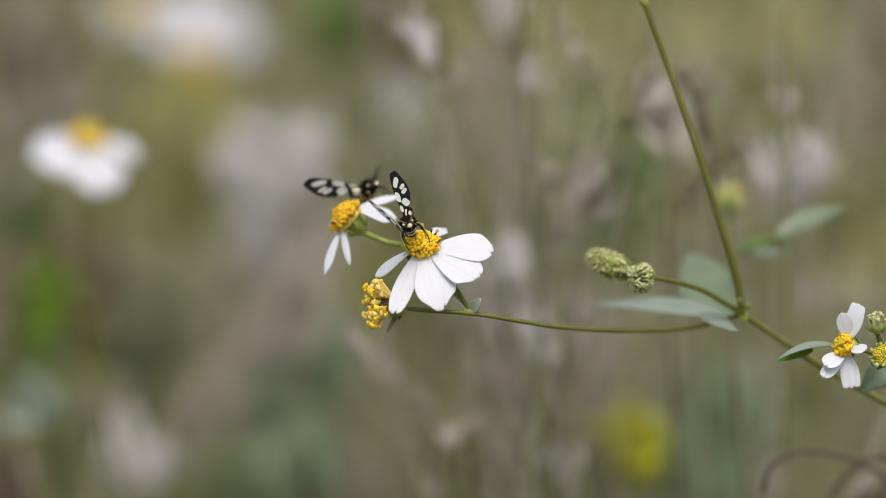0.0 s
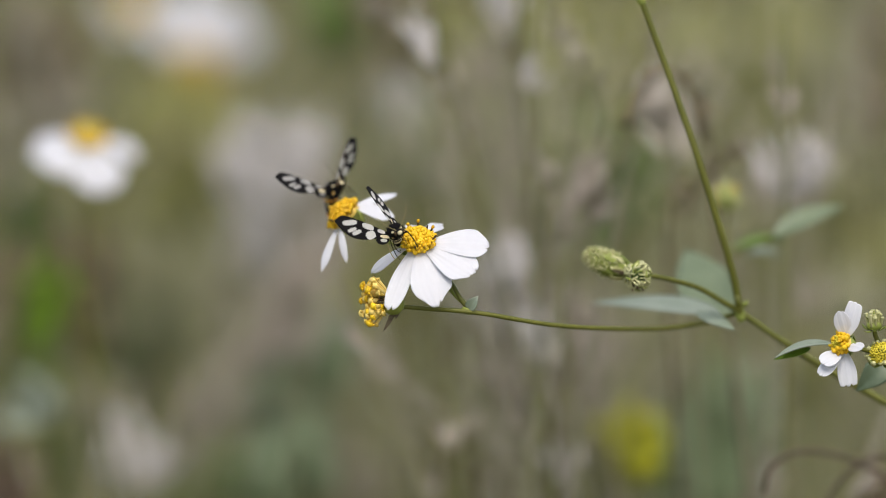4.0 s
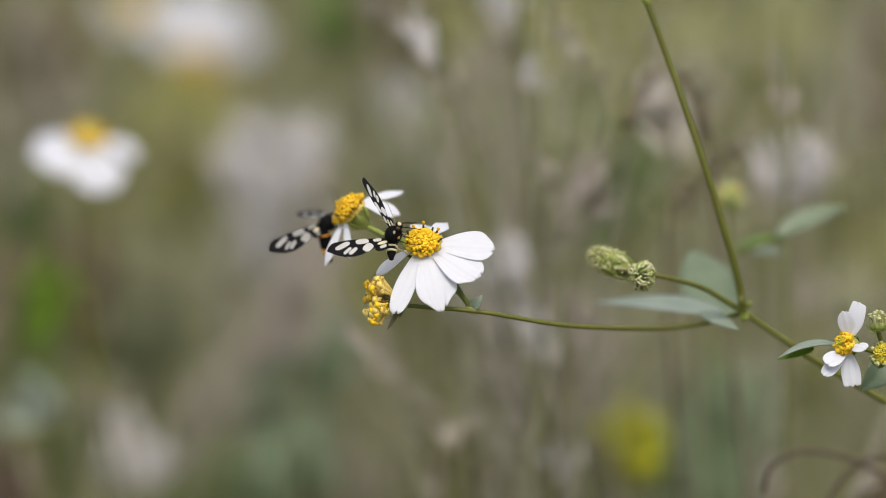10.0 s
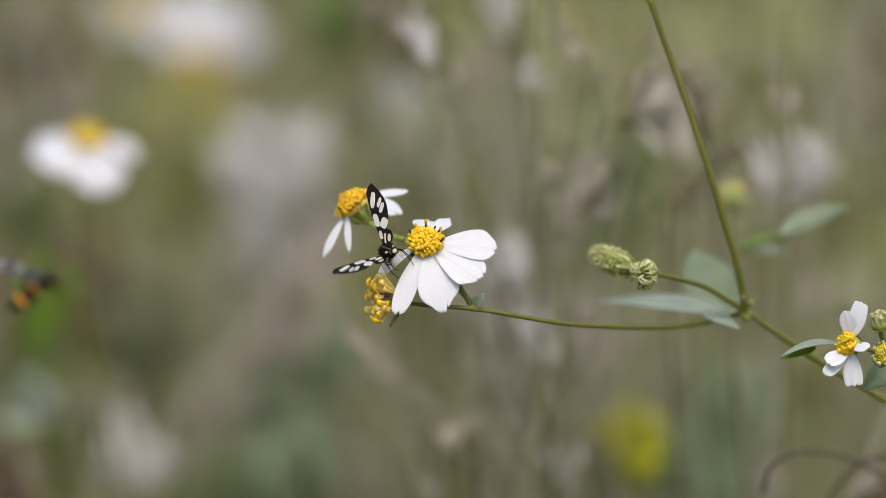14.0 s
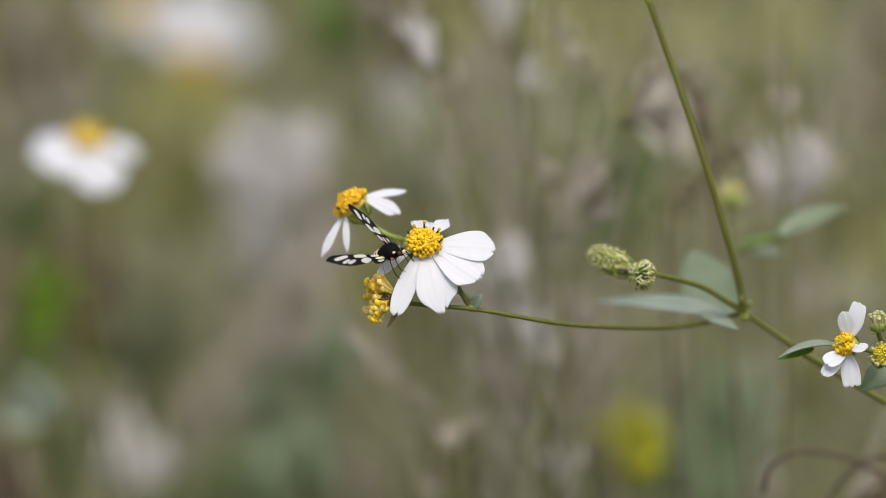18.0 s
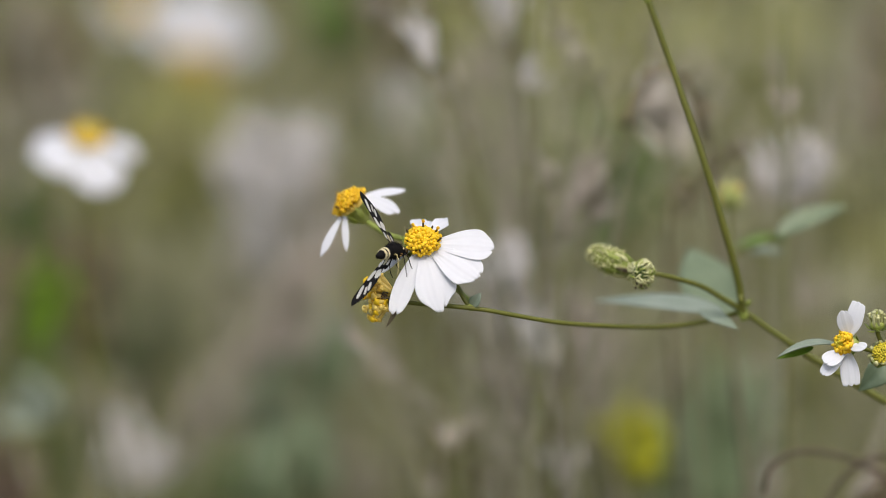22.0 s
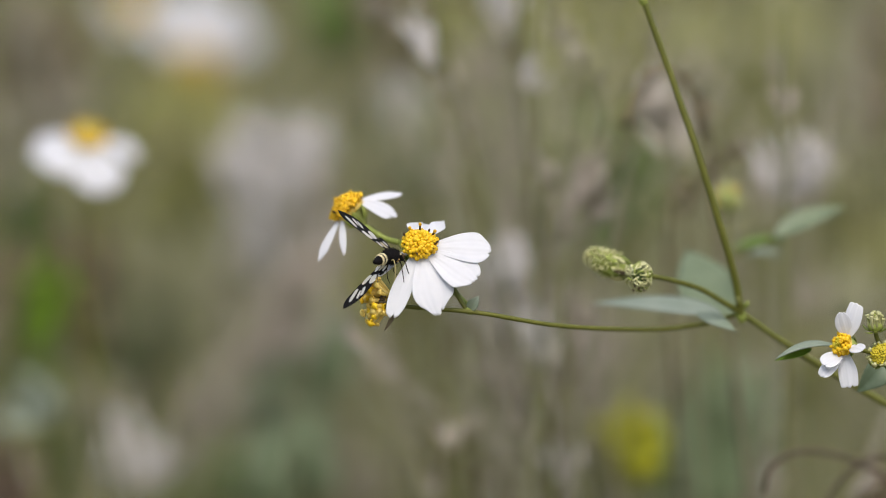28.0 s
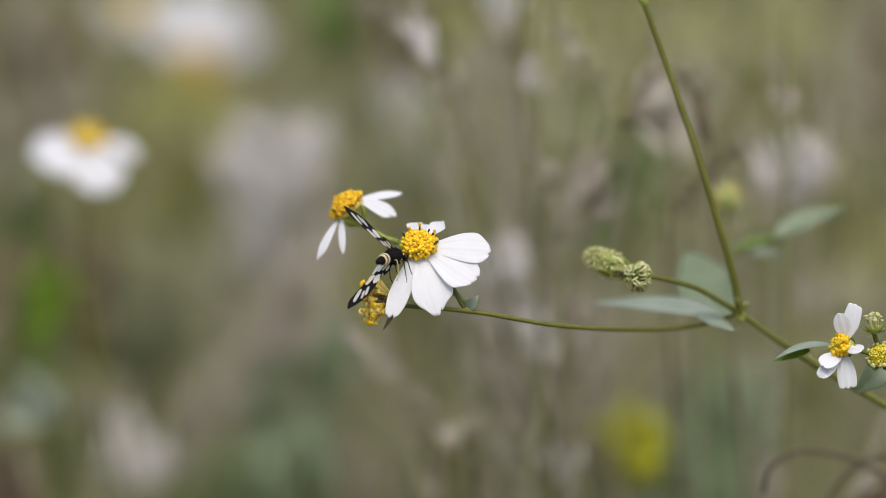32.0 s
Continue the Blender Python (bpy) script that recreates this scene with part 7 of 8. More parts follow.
    # the moth on the flower behind, which flies off and hovers about
    walk(banded_moth, [
        (0, pose(-0.01696, 0.02804, 0.66928, 19, -23.7, -54.3)), (0.3, pose(-0.01747, 0.02809, 0.66992, 19.9, -24.1, -54.2)),
        (0.6, pose(-0.01811, 0.02803, 0.66993, 20.9, -24.5, -54.2)), (1, pose(-0.01657, 0.02795, 0.66994, 22.2, -25, -54.1)),
        (1.3, pose(-0.01696, 0.02792, 0.67008, 23.2, -25.4, -54.1)), (1.6, pose(-0.01747, 0.0277, 0.6692, 24.3, -25.8, -54)),
        (2, pose(-0.01811, 0.0276, 0.66909, 25.8, -26.2, -54)), (2.3, pose(-0.01888, 0.02763, 0.6696, 26.9, -26.6, -53.9)),
        (2.6, pose(-0.02106, 0.02757, 0.66961, 20.9, -34.1, -58.2)), (3, pose(-0.02363, 0.02741, 0.66912, 14.1, -43.4, -65)),
        (3.3, pose(-0.0235, 0.0275, 0.67001, 11.5, -41.7, -59.8)), (3.5, pose(-0.02401, 0.0274, 0.66964, 9.9, -40.3, -56.4)),
        (4.2, pose(-0.02516, 0.02708, 0.66865, 19.3, -30.8, -48.6)), (4.9, pose(-0.02644, 0.02668, 0.66716, 29.4, -20.6, -42.1)),
        (5.5, pose(-0.02734, 0.0264, 0.66629, 37.6, -12.1, -37.4)), (5.7, pose(-0.02657, 0.02637, 0.6663, 39.1, -12.1, -37.4)),
        (6, pose(-0.02682, 0.02624, 0.66593, 41.3, -12.1, -37.4)), (6.3, pose(-0.02733, 0.02587, 0.66417, 43.4, -12.1, -37.4)),
        (6.6, pose(-0.02733, 0.02579, 0.66405, 45.5, -12.1, -37.4)), (7, pose(-0.02771, 0.02542, 0.66242, 48.2, -12.1, -37.4)),
        (7.3, pose(-0.02771, 0.02516, 0.6613, 49, -12.7, -40.6)), (7.6, pose(-0.02822, 0.02504, 0.66093, 49.8, -13.3, -43.8)),
        (8, pose(-0.02848, 0.02482, 0.66018, 50.7, -14.1, -48)), (8.3, pose(-0.0286, 0.0245, 0.65868, 51.4, -14.6, -51.2)),
        (8.6, pose(-0.02642, 0.02395, 0.65591, 52.1, -15, -54.4)), (9, pose(-0.0277, 0.02374, 0.65516, 52.8, -15.5, -58.5)),
        (9.3, pose(-0.02667, 0.02437, 0.65909, 51.4, -26.8, -46.5)), (9.6, pose(-0.02616, 0.0242, 0.65847, 45.3, -37.6, -30.6)),
        (10, pose(-0.02616, 0.02466, 0.66151, -2.6, -44.4, 18.7)), (10.1, pose(-0.02628, 0.02466, 0.66164, -2.2, -43.7, 18.3)),
        (10.2, pose(-0.02564, 0.02006, 0.66436, -1.9, -43.1, 17.8)), (10.3, pose(-0.0321, 0.01709, 0.67631, -1.6, -42.5, 17.4)),
        (10.4, pose(-0.052, 0.01327, 0.68342, 0, -41.7, 17.2)), (10.5, pose(-0.06189, 0.00985, 0.69281, 1.7, -40.8, 16.9)),
        (10.6, pose(-0.05009, 0.00695, 0.69018, 3.4, -40, 16.7)), (10.7, pose(-0.03285, 0.00212, 0.67662, 5.1, -39.1, 16.4)),
        (10.8, pose(-0.03027, -0.00107, 0.67233, 6.9, -38.2, 16.1)), (10.9, pose(-0.03168, -0.00381, 0.67064, 14, -42.4, -31.5)),
        (11, pose(-0.04189, -0.00743, 0.66395, 0.9, -28.3, -72.3)), (11.1, pose(-0.06186, -0.00992, 0.6694, 13.8, -39.8, -56.8)),
        (11.2, pose(-0.07209, -0.0137, 0.66754, 26.4, -50.4, -27.5)), (11.3, pose(-0.08567, -0.01843, 0.66026, 12.5, -52.7, 8.5)),
        (11.4, pose(-0.08242, -0.02365, 0.65028, -3.3, -45, 39.4)), (11.5, pose(-0.07865, -0.02656, 0.65382, -12.5, -35.1, 56.2)),
        (11.7, pose(-0.08163, -0.02795, 0.66949, -9, -31.5, 49)), (11.9, pose(-0.07884, -0.03122, 0.67397, -6, -27.4, 42.3)),
        (12, pose(-0.08154, -0.03445, 0.66720, -4.7, -25.4, 39.2)), (12.2, pose(-0.08029, -0.03732, 0.66819, -2.4, -21.1, 33.5)),
        (12.4, pose(-0.08443, -0.03886, 0.67671, -3.5, -22.9, 37.1)), (12.5, pose(-0.08237, -0.04167, 0.66944, -4.1, -23.8, 39)),
        (12.6, pose(-0.07925, -0.04457, 0.66160, -4.8, -24.7, 41)), (12.8, pose(-0.07945, -0.04651, 0.66788, -6.3, -26.3, 45)),
        (13, pose(-0.09250, -0.05214, 0.65326, -8, -27.9, 49.2)), (13.3, pose(-0.09675, -0.06068, 0.64800, -3, -24, 35)),
        (13.6, pose(-0.09066, -0.06944, 0.64148, -3, -20, 30)), (13.8, pose(-0.07867, -0.07363, 0.64651, -3, -20, 30)),
        (13.9, pose(-0.07981, -0.0747, 0.65486, -3, -20, 30)), (14, pose(-0.08106, -0.07518, 0.66655, -3, -20, 30)),
        (14.1, pose(-0.08314, -0.06679, 0.67384, -3, -20, 30)), (14.2, pose(-0.08572, -0.0594, 0.67539, -3, -20, 30)),
        (14.3, pose(-0.08161, -0.05283, 0.67235, 0, -22, 25)), (14.4, pose(-0.07755, -0.04777, 0.66074, 0, -22, 22)),
        (14.5, pose(-0.08106, -0.04274, 0.64898, 0.5, -20.1, 37.2)), (14.8, pose(-0.10024, -0.02882, 0.6405, -5.5, -19, 103.5)),
        (15.3, pose(-0.13925, -0.00258, 0.64535, 5.2, -7.4, 138.8)), (16, pose(-0.248, -0.04686, 0.39423, 5.2, -6.2, 138.9)),
        (17, pose(-0.3105, -0.10981, 0.03723, 5.2, -4.6, 139.1)), (32, pose(-0.3105, -0.10985, 0.03699, 4.9, 20.6, 142.7))])
    walk(banded_wings[0], [
        (0, pose(0.00058, 0.00083, 0.00076, 131.8, -5.5, 132.1)), (0.3, pose(0.00059, 0.00084, 0.00074, 138.6, -2.7, 133.2)),
        (0.6, pose(0.0006, 0.00085, 0.00072, 148.8, -0.6, 132.2)), (1, pose(0.00061, 0.00086, 0.0007, 161.5, 2.4, 132.1)),
        (1.3, pose(0.00061, 0.00087, 0.00068, 151.1, 0.5, 131)), (1.6, pose(0.00062, 0.00088, 0.00066, 142.7, -1.9, 128.7)),
        (2, pose(0.00063, 0.0009, 0.00063, 146.4, 0.4, 123.6)), (2.3, pose(0.00064, 0.00091, 0.00061, 146, 1.3, 119.4)),
        (2.6, pose(0.00072, 0.00082, 0.00064, 137.4, -12.9, 98.1)), (3, pose(0.00081, 0.00073, 0.00064, 138.9, -26.2, 93.5)),
        (3.3, pose(0.00082, 0.00069, 0.00067, 138.6, -28.9, 78.2)), (3.5, pose(0.00083, 0.00067, 0.00069, 131.2, -35.4, 79.1)),
        (4.2, pose(0.00074, 0.00078, 0.00066, 115.7, -27.9, 85.8)), (4.9, pose(0.00063, 0.00091, 0.00061, 96, -23.6, 93)),
        (5.5, pose(0.00052, 0.00102, 0.00055, 84.1, -17.1, 98.6)), (5.7, pose(0.00052, 0.00103, 0.00052, 94.9, -3.7, 89.3)),
        (6, pose(0.00052, 0.00105, 0.00048, 100.4, -1.2, 86.2)), (6.3, pose(0.00052, 0.00107, 0.00044, 73.2, -37.2, 107.2)),
        (6.6, pose(0.00052, 0.00108, 0.0004, 69.9, -26, 113.7)), (7, pose(0.00052, 0.0011, 0.00035, 86.9, -2.4, 105.7)),
        (7.3, pose(0.0005, 0.00111, 0.00032, 89.3, -10.3, 102.9)), (7.6, pose(0.00049, 0.00113, 0.0003, 61.4, -22.8, 127.9)),
        (8, pose(0.00046, 0.00114, 0.00027, 65.2, 6.6, 139.4)), (8.3, pose(0.00045, 0.00116, 0.00025, 68, -8.6, 134.4)),
        (8.6, pose(0.00043, 0.00117, 0.00023, 46.2, -60.5, 150.9)), (9, pose(0.0004, 0.00118, 0.00021, 48.8, -46.2, 141)),
        (9.3, pose(0.0007, 0.00104, 0.00018, 70.2, -22.4, 118.1)), (9.6, pose(0.00096, 0.0008, 0.00018, 66.1, -20.8, 118.3)),
        (10, pose(0.00119, 0.00001, 0.00043, 31, -9.6, 100.1)), (10.1, pose(0.00118, 0.00001, 0.00044, 14.8, -7.9, 105.4)),
        (10.2, pose(0.00117, 0.00002, 0.00045, 7.2, -26.7, 108.1)), (10.233, pose(0.00117, 0.0002, 0.00041, 15.8, -5.4, 109)),
        (10.267, pose(0.00116, 0.00002, 0.00046, 7.2, -29.2, 115.1)), (10.3, pose(0.00116, -0.00017, 0.00043, -10.7, -50.2, 130.4)),
        (10.333, pose(0.00116, 0.00003, 0.00047, 15.1, -31.7, 111.8)), (10.367, pose(0.00115, 0.00022, 0.00042, 29.1, -9.4, 102.4)),
        (10.4, pose(0.00115, 0.00004, 0.00048, 30.9, -33.4, 97.3)), (10.433, pose(0.00114, -0.00015, 0.00046, 27.5, -52.2, 98.5)),
        (10.467, pose(0.00114, 0.00005, 0.00048, 31.9, -23.3, 94.6)), (10.5, pose(0.00113, 0.00025, 0.00042, 33.9, 5.8, 93.2)),
        (10.533, pose(0.00113, 0.00006, 0.00049, 33.3, -17.9, 92.8)), (10.567, pose(0.00113, -0.00014, 0.00048, 32.9, -41.7, 92.9)),
        (10.6, pose(0.00112, 0.00007, 0.0005, 35, -17.5, 91.7)), (10.633, pose(0.00112, 0.00028, 0.00043, 33.8, 7.1, 93.5)),
        (10.667, pose(0.00112, 0.00009, 0.00051, 29.7, -16.2, 95.5)), (10.7, pose(0.00111, -0.00013, 0.00051, 23.2, -39.3, 99.2)),
        (10.733, pose(0.00111, 0.0001, 0.00052, 34.8, -17, 91.9)), (10.767, pose(0.00111, 0.00031, 0.00044, 41.1, 5.7, 86.4)),
        (10.8, pose(0.0011, 0.00011, 0.00053, 50.2, -19.4, 80.6)), (10.833, pose(0.00106, 0.00003, 0.00057, 75.3, -41.4, 80.2)),
        (10.867, pose(0.00102, 0.00041, 0.00049, 96.5, -16, 84)), (10.9, pose(0.00098, 0.0007, 0.00021, 115.9, 9.7, 85.6)),
        (10.933, pose(0.00082, 0.00055, 0.00064, 113.1, -11.9, 91.1)), (10.967, pose(0.00065, 0.00017, 0.00096, 105.7, -33.2, 97.8)),
        (11, pose(0.00049, 0.00055, 0.00097, 105.4, -6.8, 101.9)), (11.033, pose(0.00059, 0.00089, 0.00054, 118.2, 10.8, 100.9)),
        (11.067, pose(0.00069, 0.00064, 0.00074, 122.3, -18.7, 100)), (11.1, pose(0.00078, 0.00037, 0.00085, 125.1, -48.2, 102.1)),
        (11.133, pose(0.00088, 0.00064, 0.00049, 146.8, -3.5, 93.1)), (11.167, pose(0.00097, 0.00068, 0.00007, 162, 45.7, 85.2)),
        (11.2, pose(0.00106, 0.00055, 0.00021, 171.3, 42.5, 78.7)),
        *flap(1, 0)])
    walk(banded_wings[1], [
        (0, pose(-0.00076, -0.00099, 0.0004, 106.9, -31.2, -105.4)), (0.3, pose(-0.00076, -0.00098, 0.00042, 103.4, -43.8, -105.9)),
        (0.6, pose(-0.00076, -0.00097, 0.00044, 90.8, -41.9, -88.8)), (1, pose(-0.00076, -0.00096, 0.00047, 83.2, -37, -76.9)),
        (1.3, pose(-0.00076, -0.00095, 0.00049, 90.2, -59.6, -95.7)), (1.6, pose(-0.00076, -0.00094, 0.00052, 91.4, -54.7, -95.2)),
        (2, pose(-0.00076, -0.00092, 0.00055, 111.5, -39.1, -97.8)), (2.3, pose(-0.00076, -0.00091, 0.00057, 103.8, -52.1, -100.9)),
        (2.6, pose(-0.00067, -0.00099, 0.00054, 58.9, -43.3, -58.2)), (3, pose(-0.00054, -0.00111, 0.00044, 77.4, -18.3, -81.2)),
        (3.3, pose(-0.00062, -0.00107, 0.00044, 85.4, -20.4, -84.8)), (3.5, pose(-0.00068, -0.00104, 0.00043, 76.8, -27.6, -77.8)),
        (4.2, pose(-0.00083, -0.00087, 0.00052, 109.8, -35.7, -92.5)), (4.9, pose(-0.00095, -0.00074, 0.00051, 144.2, -42.5, -104)),
        (5.5, pose(-0.00102, -0.00067, 0.00047, 170.6, -46.1, -112)), (5.7, pose(-0.00102, -0.00066, 0.00048, 171.9, -37.7, -106.2)),
        (6, pose(-0.00102, -0.00064, 0.00051, 178.8, -27.6, -109.5)), (6.3, pose(-0.00102, -0.00062, 0.00053, -176.9, -37.1, -121.5)),
        (6.6, pose(-0.00102, -0.0006, 0.00055, -178.7, -33.2, -115.9)), (7, pose(-0.00102, -0.00057, 0.00058, -177.6, -17.3, -106.6)),
        (7.3, pose(-0.00098, -0.0006, 0.00063, 178.6, -24.6, -92)), (7.6, pose(-0.00093, -0.00062, 0.00068, 173.2, -43.6, -103.3)),
        (8, pose(-0.00086, -0.00066, 0.00073, 178.4, -32.8, -75.5)), (8.3, pose(-0.00081, -0.00068, 0.00077, 177.1, 2.2, -76.1)),
        (8.6, pose(-0.00075, -0.0007, 0.00081, 159, -12.6, -84.3)), (9, pose(-0.00068, -0.00073, 0.00084, 159, 6.7, -74.3)),
        (9.3, pose(-0.00087, -0.00048, 0.00085, 158.6, 14.1, -120.9)), (9.6, pose(-0.00101, -0.00016, 0.00081, 148.6, -26.2, -127)),
        (10, pose(-0.00105, 0.00034, 0.0007, 127.5, -22.9, -170.5)), (10.1, pose(-0.00106, 0.00033, 0.00068, 126.5, -26.7, -171.7)),
        (10.2, pose(-0.00107, 0.00033, 0.00067, 112.9, -55.8, -169.4)), (10.233, pose(-0.00107, 0.00003, 0.00074, 81, -37.5, -137)),
        (10.267, pose(-0.00107, 0.00032, 0.00066, 108.8, -44.8, -146.8)), (10.3, pose(-0.00107, 0.00056, 0.00046, 140, -50.8, -159.5)),
        (10.333, pose(-0.00107, 0.00032, 0.00064, 120.7, -31.7, -142.6)), (10.367, pose(-0.00107, 0.00004, 0.00071, 109.6, -10.4, -139.8)),
        (10.4, pose(-0.00108, 0.00033, 0.00062, 137.4, -18.4, -148.9)), (10.433, pose(-0.00108, 0.00056, 0.00043, 146.9, -41.6, -155.3)),
        (10.467, pose(-0.00108, 0.00034, 0.00061, 100.8, -38.8, -130.3)), (10.5, pose(-0.00108, 0.00007, 0.00068, 65.5, -25.2, -110.2)),
        (10.533, pose(-0.00108, 0.00035, 0.00059, 82.1, -47.4, -120.4)), (10.567, pose(-0.00108, 0.00055, 0.00039, 118.3, -64.5, -150)),
        (10.6, pose(-0.00109, 0.00035, 0.00057, 91.6, -47.5, -126.6)), (10.633, pose(-0.00109, 0.0001, 0.00066, 80.1, -28.5, -121.1)),
        (10.667, pose(-0.00109, 0.00036, 0.00055, 105.4, -48, -138.8)), (10.7, pose(-0.00109, 0.00055, 0.00035, 149.6, -56.5, -174.7)),
        (10.733, pose(-0.0011, 0.00036, 0.00053, 114.1, -51.3, -149.5)), (10.767, pose(-0.0011, 0.00012, 0.00063, 87.9, -40.2, -133.3)),
        (10.8, pose(-0.0011, 0.00037, 0.00051, 120.3, -57.6, -161.2)), (10.833, pose(-0.00104, 0.00029, 0.00049, 136.1, -65.8, -162.1)),
        (10.867, pose(-0.00099, -0.00024, 0.00062, 90.6, -36.8, -104.6)), (10.9, pose(-0.00093, -0.00077, 0.00039, 95.2, 2.6, -90.7)),
        (10.933, pose(-0.00076, -0.00076, 0.00043, 90.8, -13.4, -81.5)), (10.967, pose(-0.00058, -0.00081, 0.00058, 80.7, -27.5, -70.3)),
        (11, pose(-0.00041, -0.00119, -0.00004, 89.2, 3.7, -64.2)), (11.033, pose(-0.00049, -0.00108, -0.00034, 90.7, 10.5, -58.7)),
        (11.067, pose(-0.00057, -0.00105, 0.0003, 63.7, -24.8, -52.2)), (11.1, pose(-0.00065, -0.0007, 0.00082, 20.5, -52.1, -24.4)),
        (11.133, pose(-0.00072, -0.00073, 0.0006, 57.9, -41.5, -58.3)), (11.167, pose(-0.0008, -0.00075, 0.00047, 75.2, -20, -77.4)),
        (11.2, pose(-0.00087, -0.00025, 0.00087, 77.7, -42.9, -88.7)),
        *flap(-1, 0)])
    walk(banded_wings[2], [
        (0, pose(0.00036, 0.0007, 0.00018, 132.3, 9.5, 145.4)), (0.3, pose(0.00034, 0.00064, 0.0002, 139.6, 10.4, 148.3)),
        (0.6, pose(0.00029, 0.00058, 0.00024, 150.2, 9.6, 149.4)), (1, pose(0.00024, 0.00051, 0.00032, 163.3, 8.5, 151.3)),
        (1.3, pose(0.00029, 0.00059, 0.00021, 152.7, 10, 148.7)), (1.6, pose(0.00033, 0.00067, 0.00014, 143.9, 10.1, 144.8)),
        (2, pose(0.00031, 0.00068, 0.00013, 148.1, 11.3, 140.5)), (2.3, pose(0.00031, 0.00071, 0.00011, 148, 12.3, 136.3)),
        (2.6, pose(0.0004, 0.0009, 0.0001, 135.9, 0.9, 112.7)), (3, pose(0.00047, 0.00095, 0.00015, 133.8, -12.3, 108.8)),
        (3.3, pose(0.00056, 0.00102, 0.00019, 132.8, -14.8, 93.6)), (3.5, pose(0.00065, 0.00104, 0.00021, 124.8, -19.6, 92.9)),
        (4.2, pose(0.00069, 0.00108, 0.00011, 112.9, -9.7, 94.5)), (4.9, pose(0.00075, 0.00116, 0.00004, 95.5, -3.7, 95)),
        (5.5, pose(0.00075, 0.00122, -0.00001, 84.4, 2.8, 96.6)), (5.7, pose(0.00067, 0.00107, -0.00009, 95.1, 16.2, 91.1)),
        (6, pose(0.00061, 0.00106, -0.00015, 101, 18.5, 90)), (6.3, pose(0.00077, 0.00147, 0.00003, 76, -17.9, 101.3)),
        (6.6, pose(0.00079, 0.00144, -0.00004, 71.9, -7, 106.9)), (7, pose(0.00073, 0.00118, -0.00024, 86.8, 17.6, 104.6)),
        (7.3, pose(0.00068, 0.00126, -0.00026, 89.3, 9.7, 102.7)), (7.6, pose(0.00075, 0.00154, -0.0001, 63.7, -5.1, 118.5)),
        (8, pose(0.00079, 0.00144, -0.00019, 62.7, 24.6, 130.3)), (8.3, pose(0.00069, 0.00149, -0.00023, 67.9, 9.9, 126.9)),
        (8.6, pose(0.00047, 0.00178, 0.00009, 61.6, -44.2, 131.6)), (9, pose(0.00056, 0.00175, -0.00001, 58.3, -30, 125.9)),
        (9.3, pose(0.00095, 0.00139, -0.00028, 71.7, -3.4, 111.4)), (9.6, pose(0.00126, 0.00115, -0.00026, 67.7, -2.4, 110.3)),
        (10, pose(0.00179, 0.00014, 0.00029, 32.3, 1, 83)), (10.1, pose(0.00179, 0.00017, 0.00048, 16.5, -2.4, 86.1)),
        (10.2, pose(0.00178, 0.00016, 0.00056, 16.3, -22.6, 86.6)), (10.233, pose(0.00176, 0.00041, 0.00044, 16.7, 0.2, 89.9)),
        (10.267, pose(0.00175, 0.00023, 0.00057, 17.2, -24.9, 93.2)), (10.3, pose(0.00173, 0.00001, 0.00063, 13.5, -49.7, 99.2)),
        (10.333, pose(0.00174, 0.00024, 0.0005, 25.2, -24.8, 90.6)), (10.367, pose(0.00174, 0.00037, 0.00031, 30.4, 0.5, 85.1)),
        (10.4, pose(0.00175, 0.00019, 0.00036, 39.6, -21.8, 78.9)), (10.433, pose(0.00175, 0.00002, 0.0004, 44.6, -40.2, 75)),
        (10.467, pose(0.00175, 0.00016, 0.00035, 37.2, -11.8, 77.3)), (10.5, pose(0.00174, 0.00027, 0.00026, 30.5, 16.5, 76)),
        (10.533, pose(0.00174, 0.00014, 0.00034, 36.9, -6.4, 76.1)), (10.567, pose(0.00173, 0, 0.00036, 44.2, -29.1, 73.7)),
        (10.6, pose(0.00173, 0.00015, 0.00033, 38.3, -5.4, 75.3)), (10.633, pose(0.00173, 0.0003, 0.00026, 30, 17.8, 76.1)),
        (10.667, pose(0.00173, 0.00018, 0.00039, 33, -5.7, 78.1)), (10.7, pose(0.00173, 0.00001, 0.00047, 35.3, -29.5, 78)),
        (10.733, pose(0.0017, 0.00018, 0.00035, 38, -5.2, 75.7)), (10.767, pose(0.00168, 0.00026, 0.0002, 37.8, 18.3, 70.8)),
        (10.8, pose(0.00165, 0.00013, 0.00021, 52.7, -3.7, 67.9)), (10.833, pose(0.0014, 0.00026, 0.00023, 77.9, -24.6, 75.5)),
        (10.867, pose(0.00114, 0.00052, -0.00001, 96.3, 1.2, 85.9)), (10.9, pose(0.00089, 0.0006, -0.00041, 119.1, 27.5, 95.3)),
        (10.933, pose(0.00076, 0.00069, 0.00003, 112.7, 6.5, 98.9)), (10.967, pose(0.00064, 0.00052, 0.00044, 103.5, -13.9, 103.2)),
        (11, pose(0.00051, 0.00063, 0.00035, 105.6, 12.5, 107.3)), (11.033, pose(0.00051, 0.00076, -0.00005, 121.7, 28, 111.3)),
        (11.067, pose(0.00051, 0.0008, 0.00018, 120.4, -1.8, 110.3)), (11.1, pose(0.00051, 0.00078, 0.00045, 116.5, -30.9, 115.4)),
        (11.133, pose(0.0005, 0.00075, 0.00006, 147.4, 7.7, 110.2)), (11.167, pose(0.00048, 0.00057, -0.00022, -175.9, 48.2, 115.1)),
        (11.2, pose(0.00047, 0.00047, -0.00001, -170.1, 42.3, 105.9)),
        *flap(1, 1)])
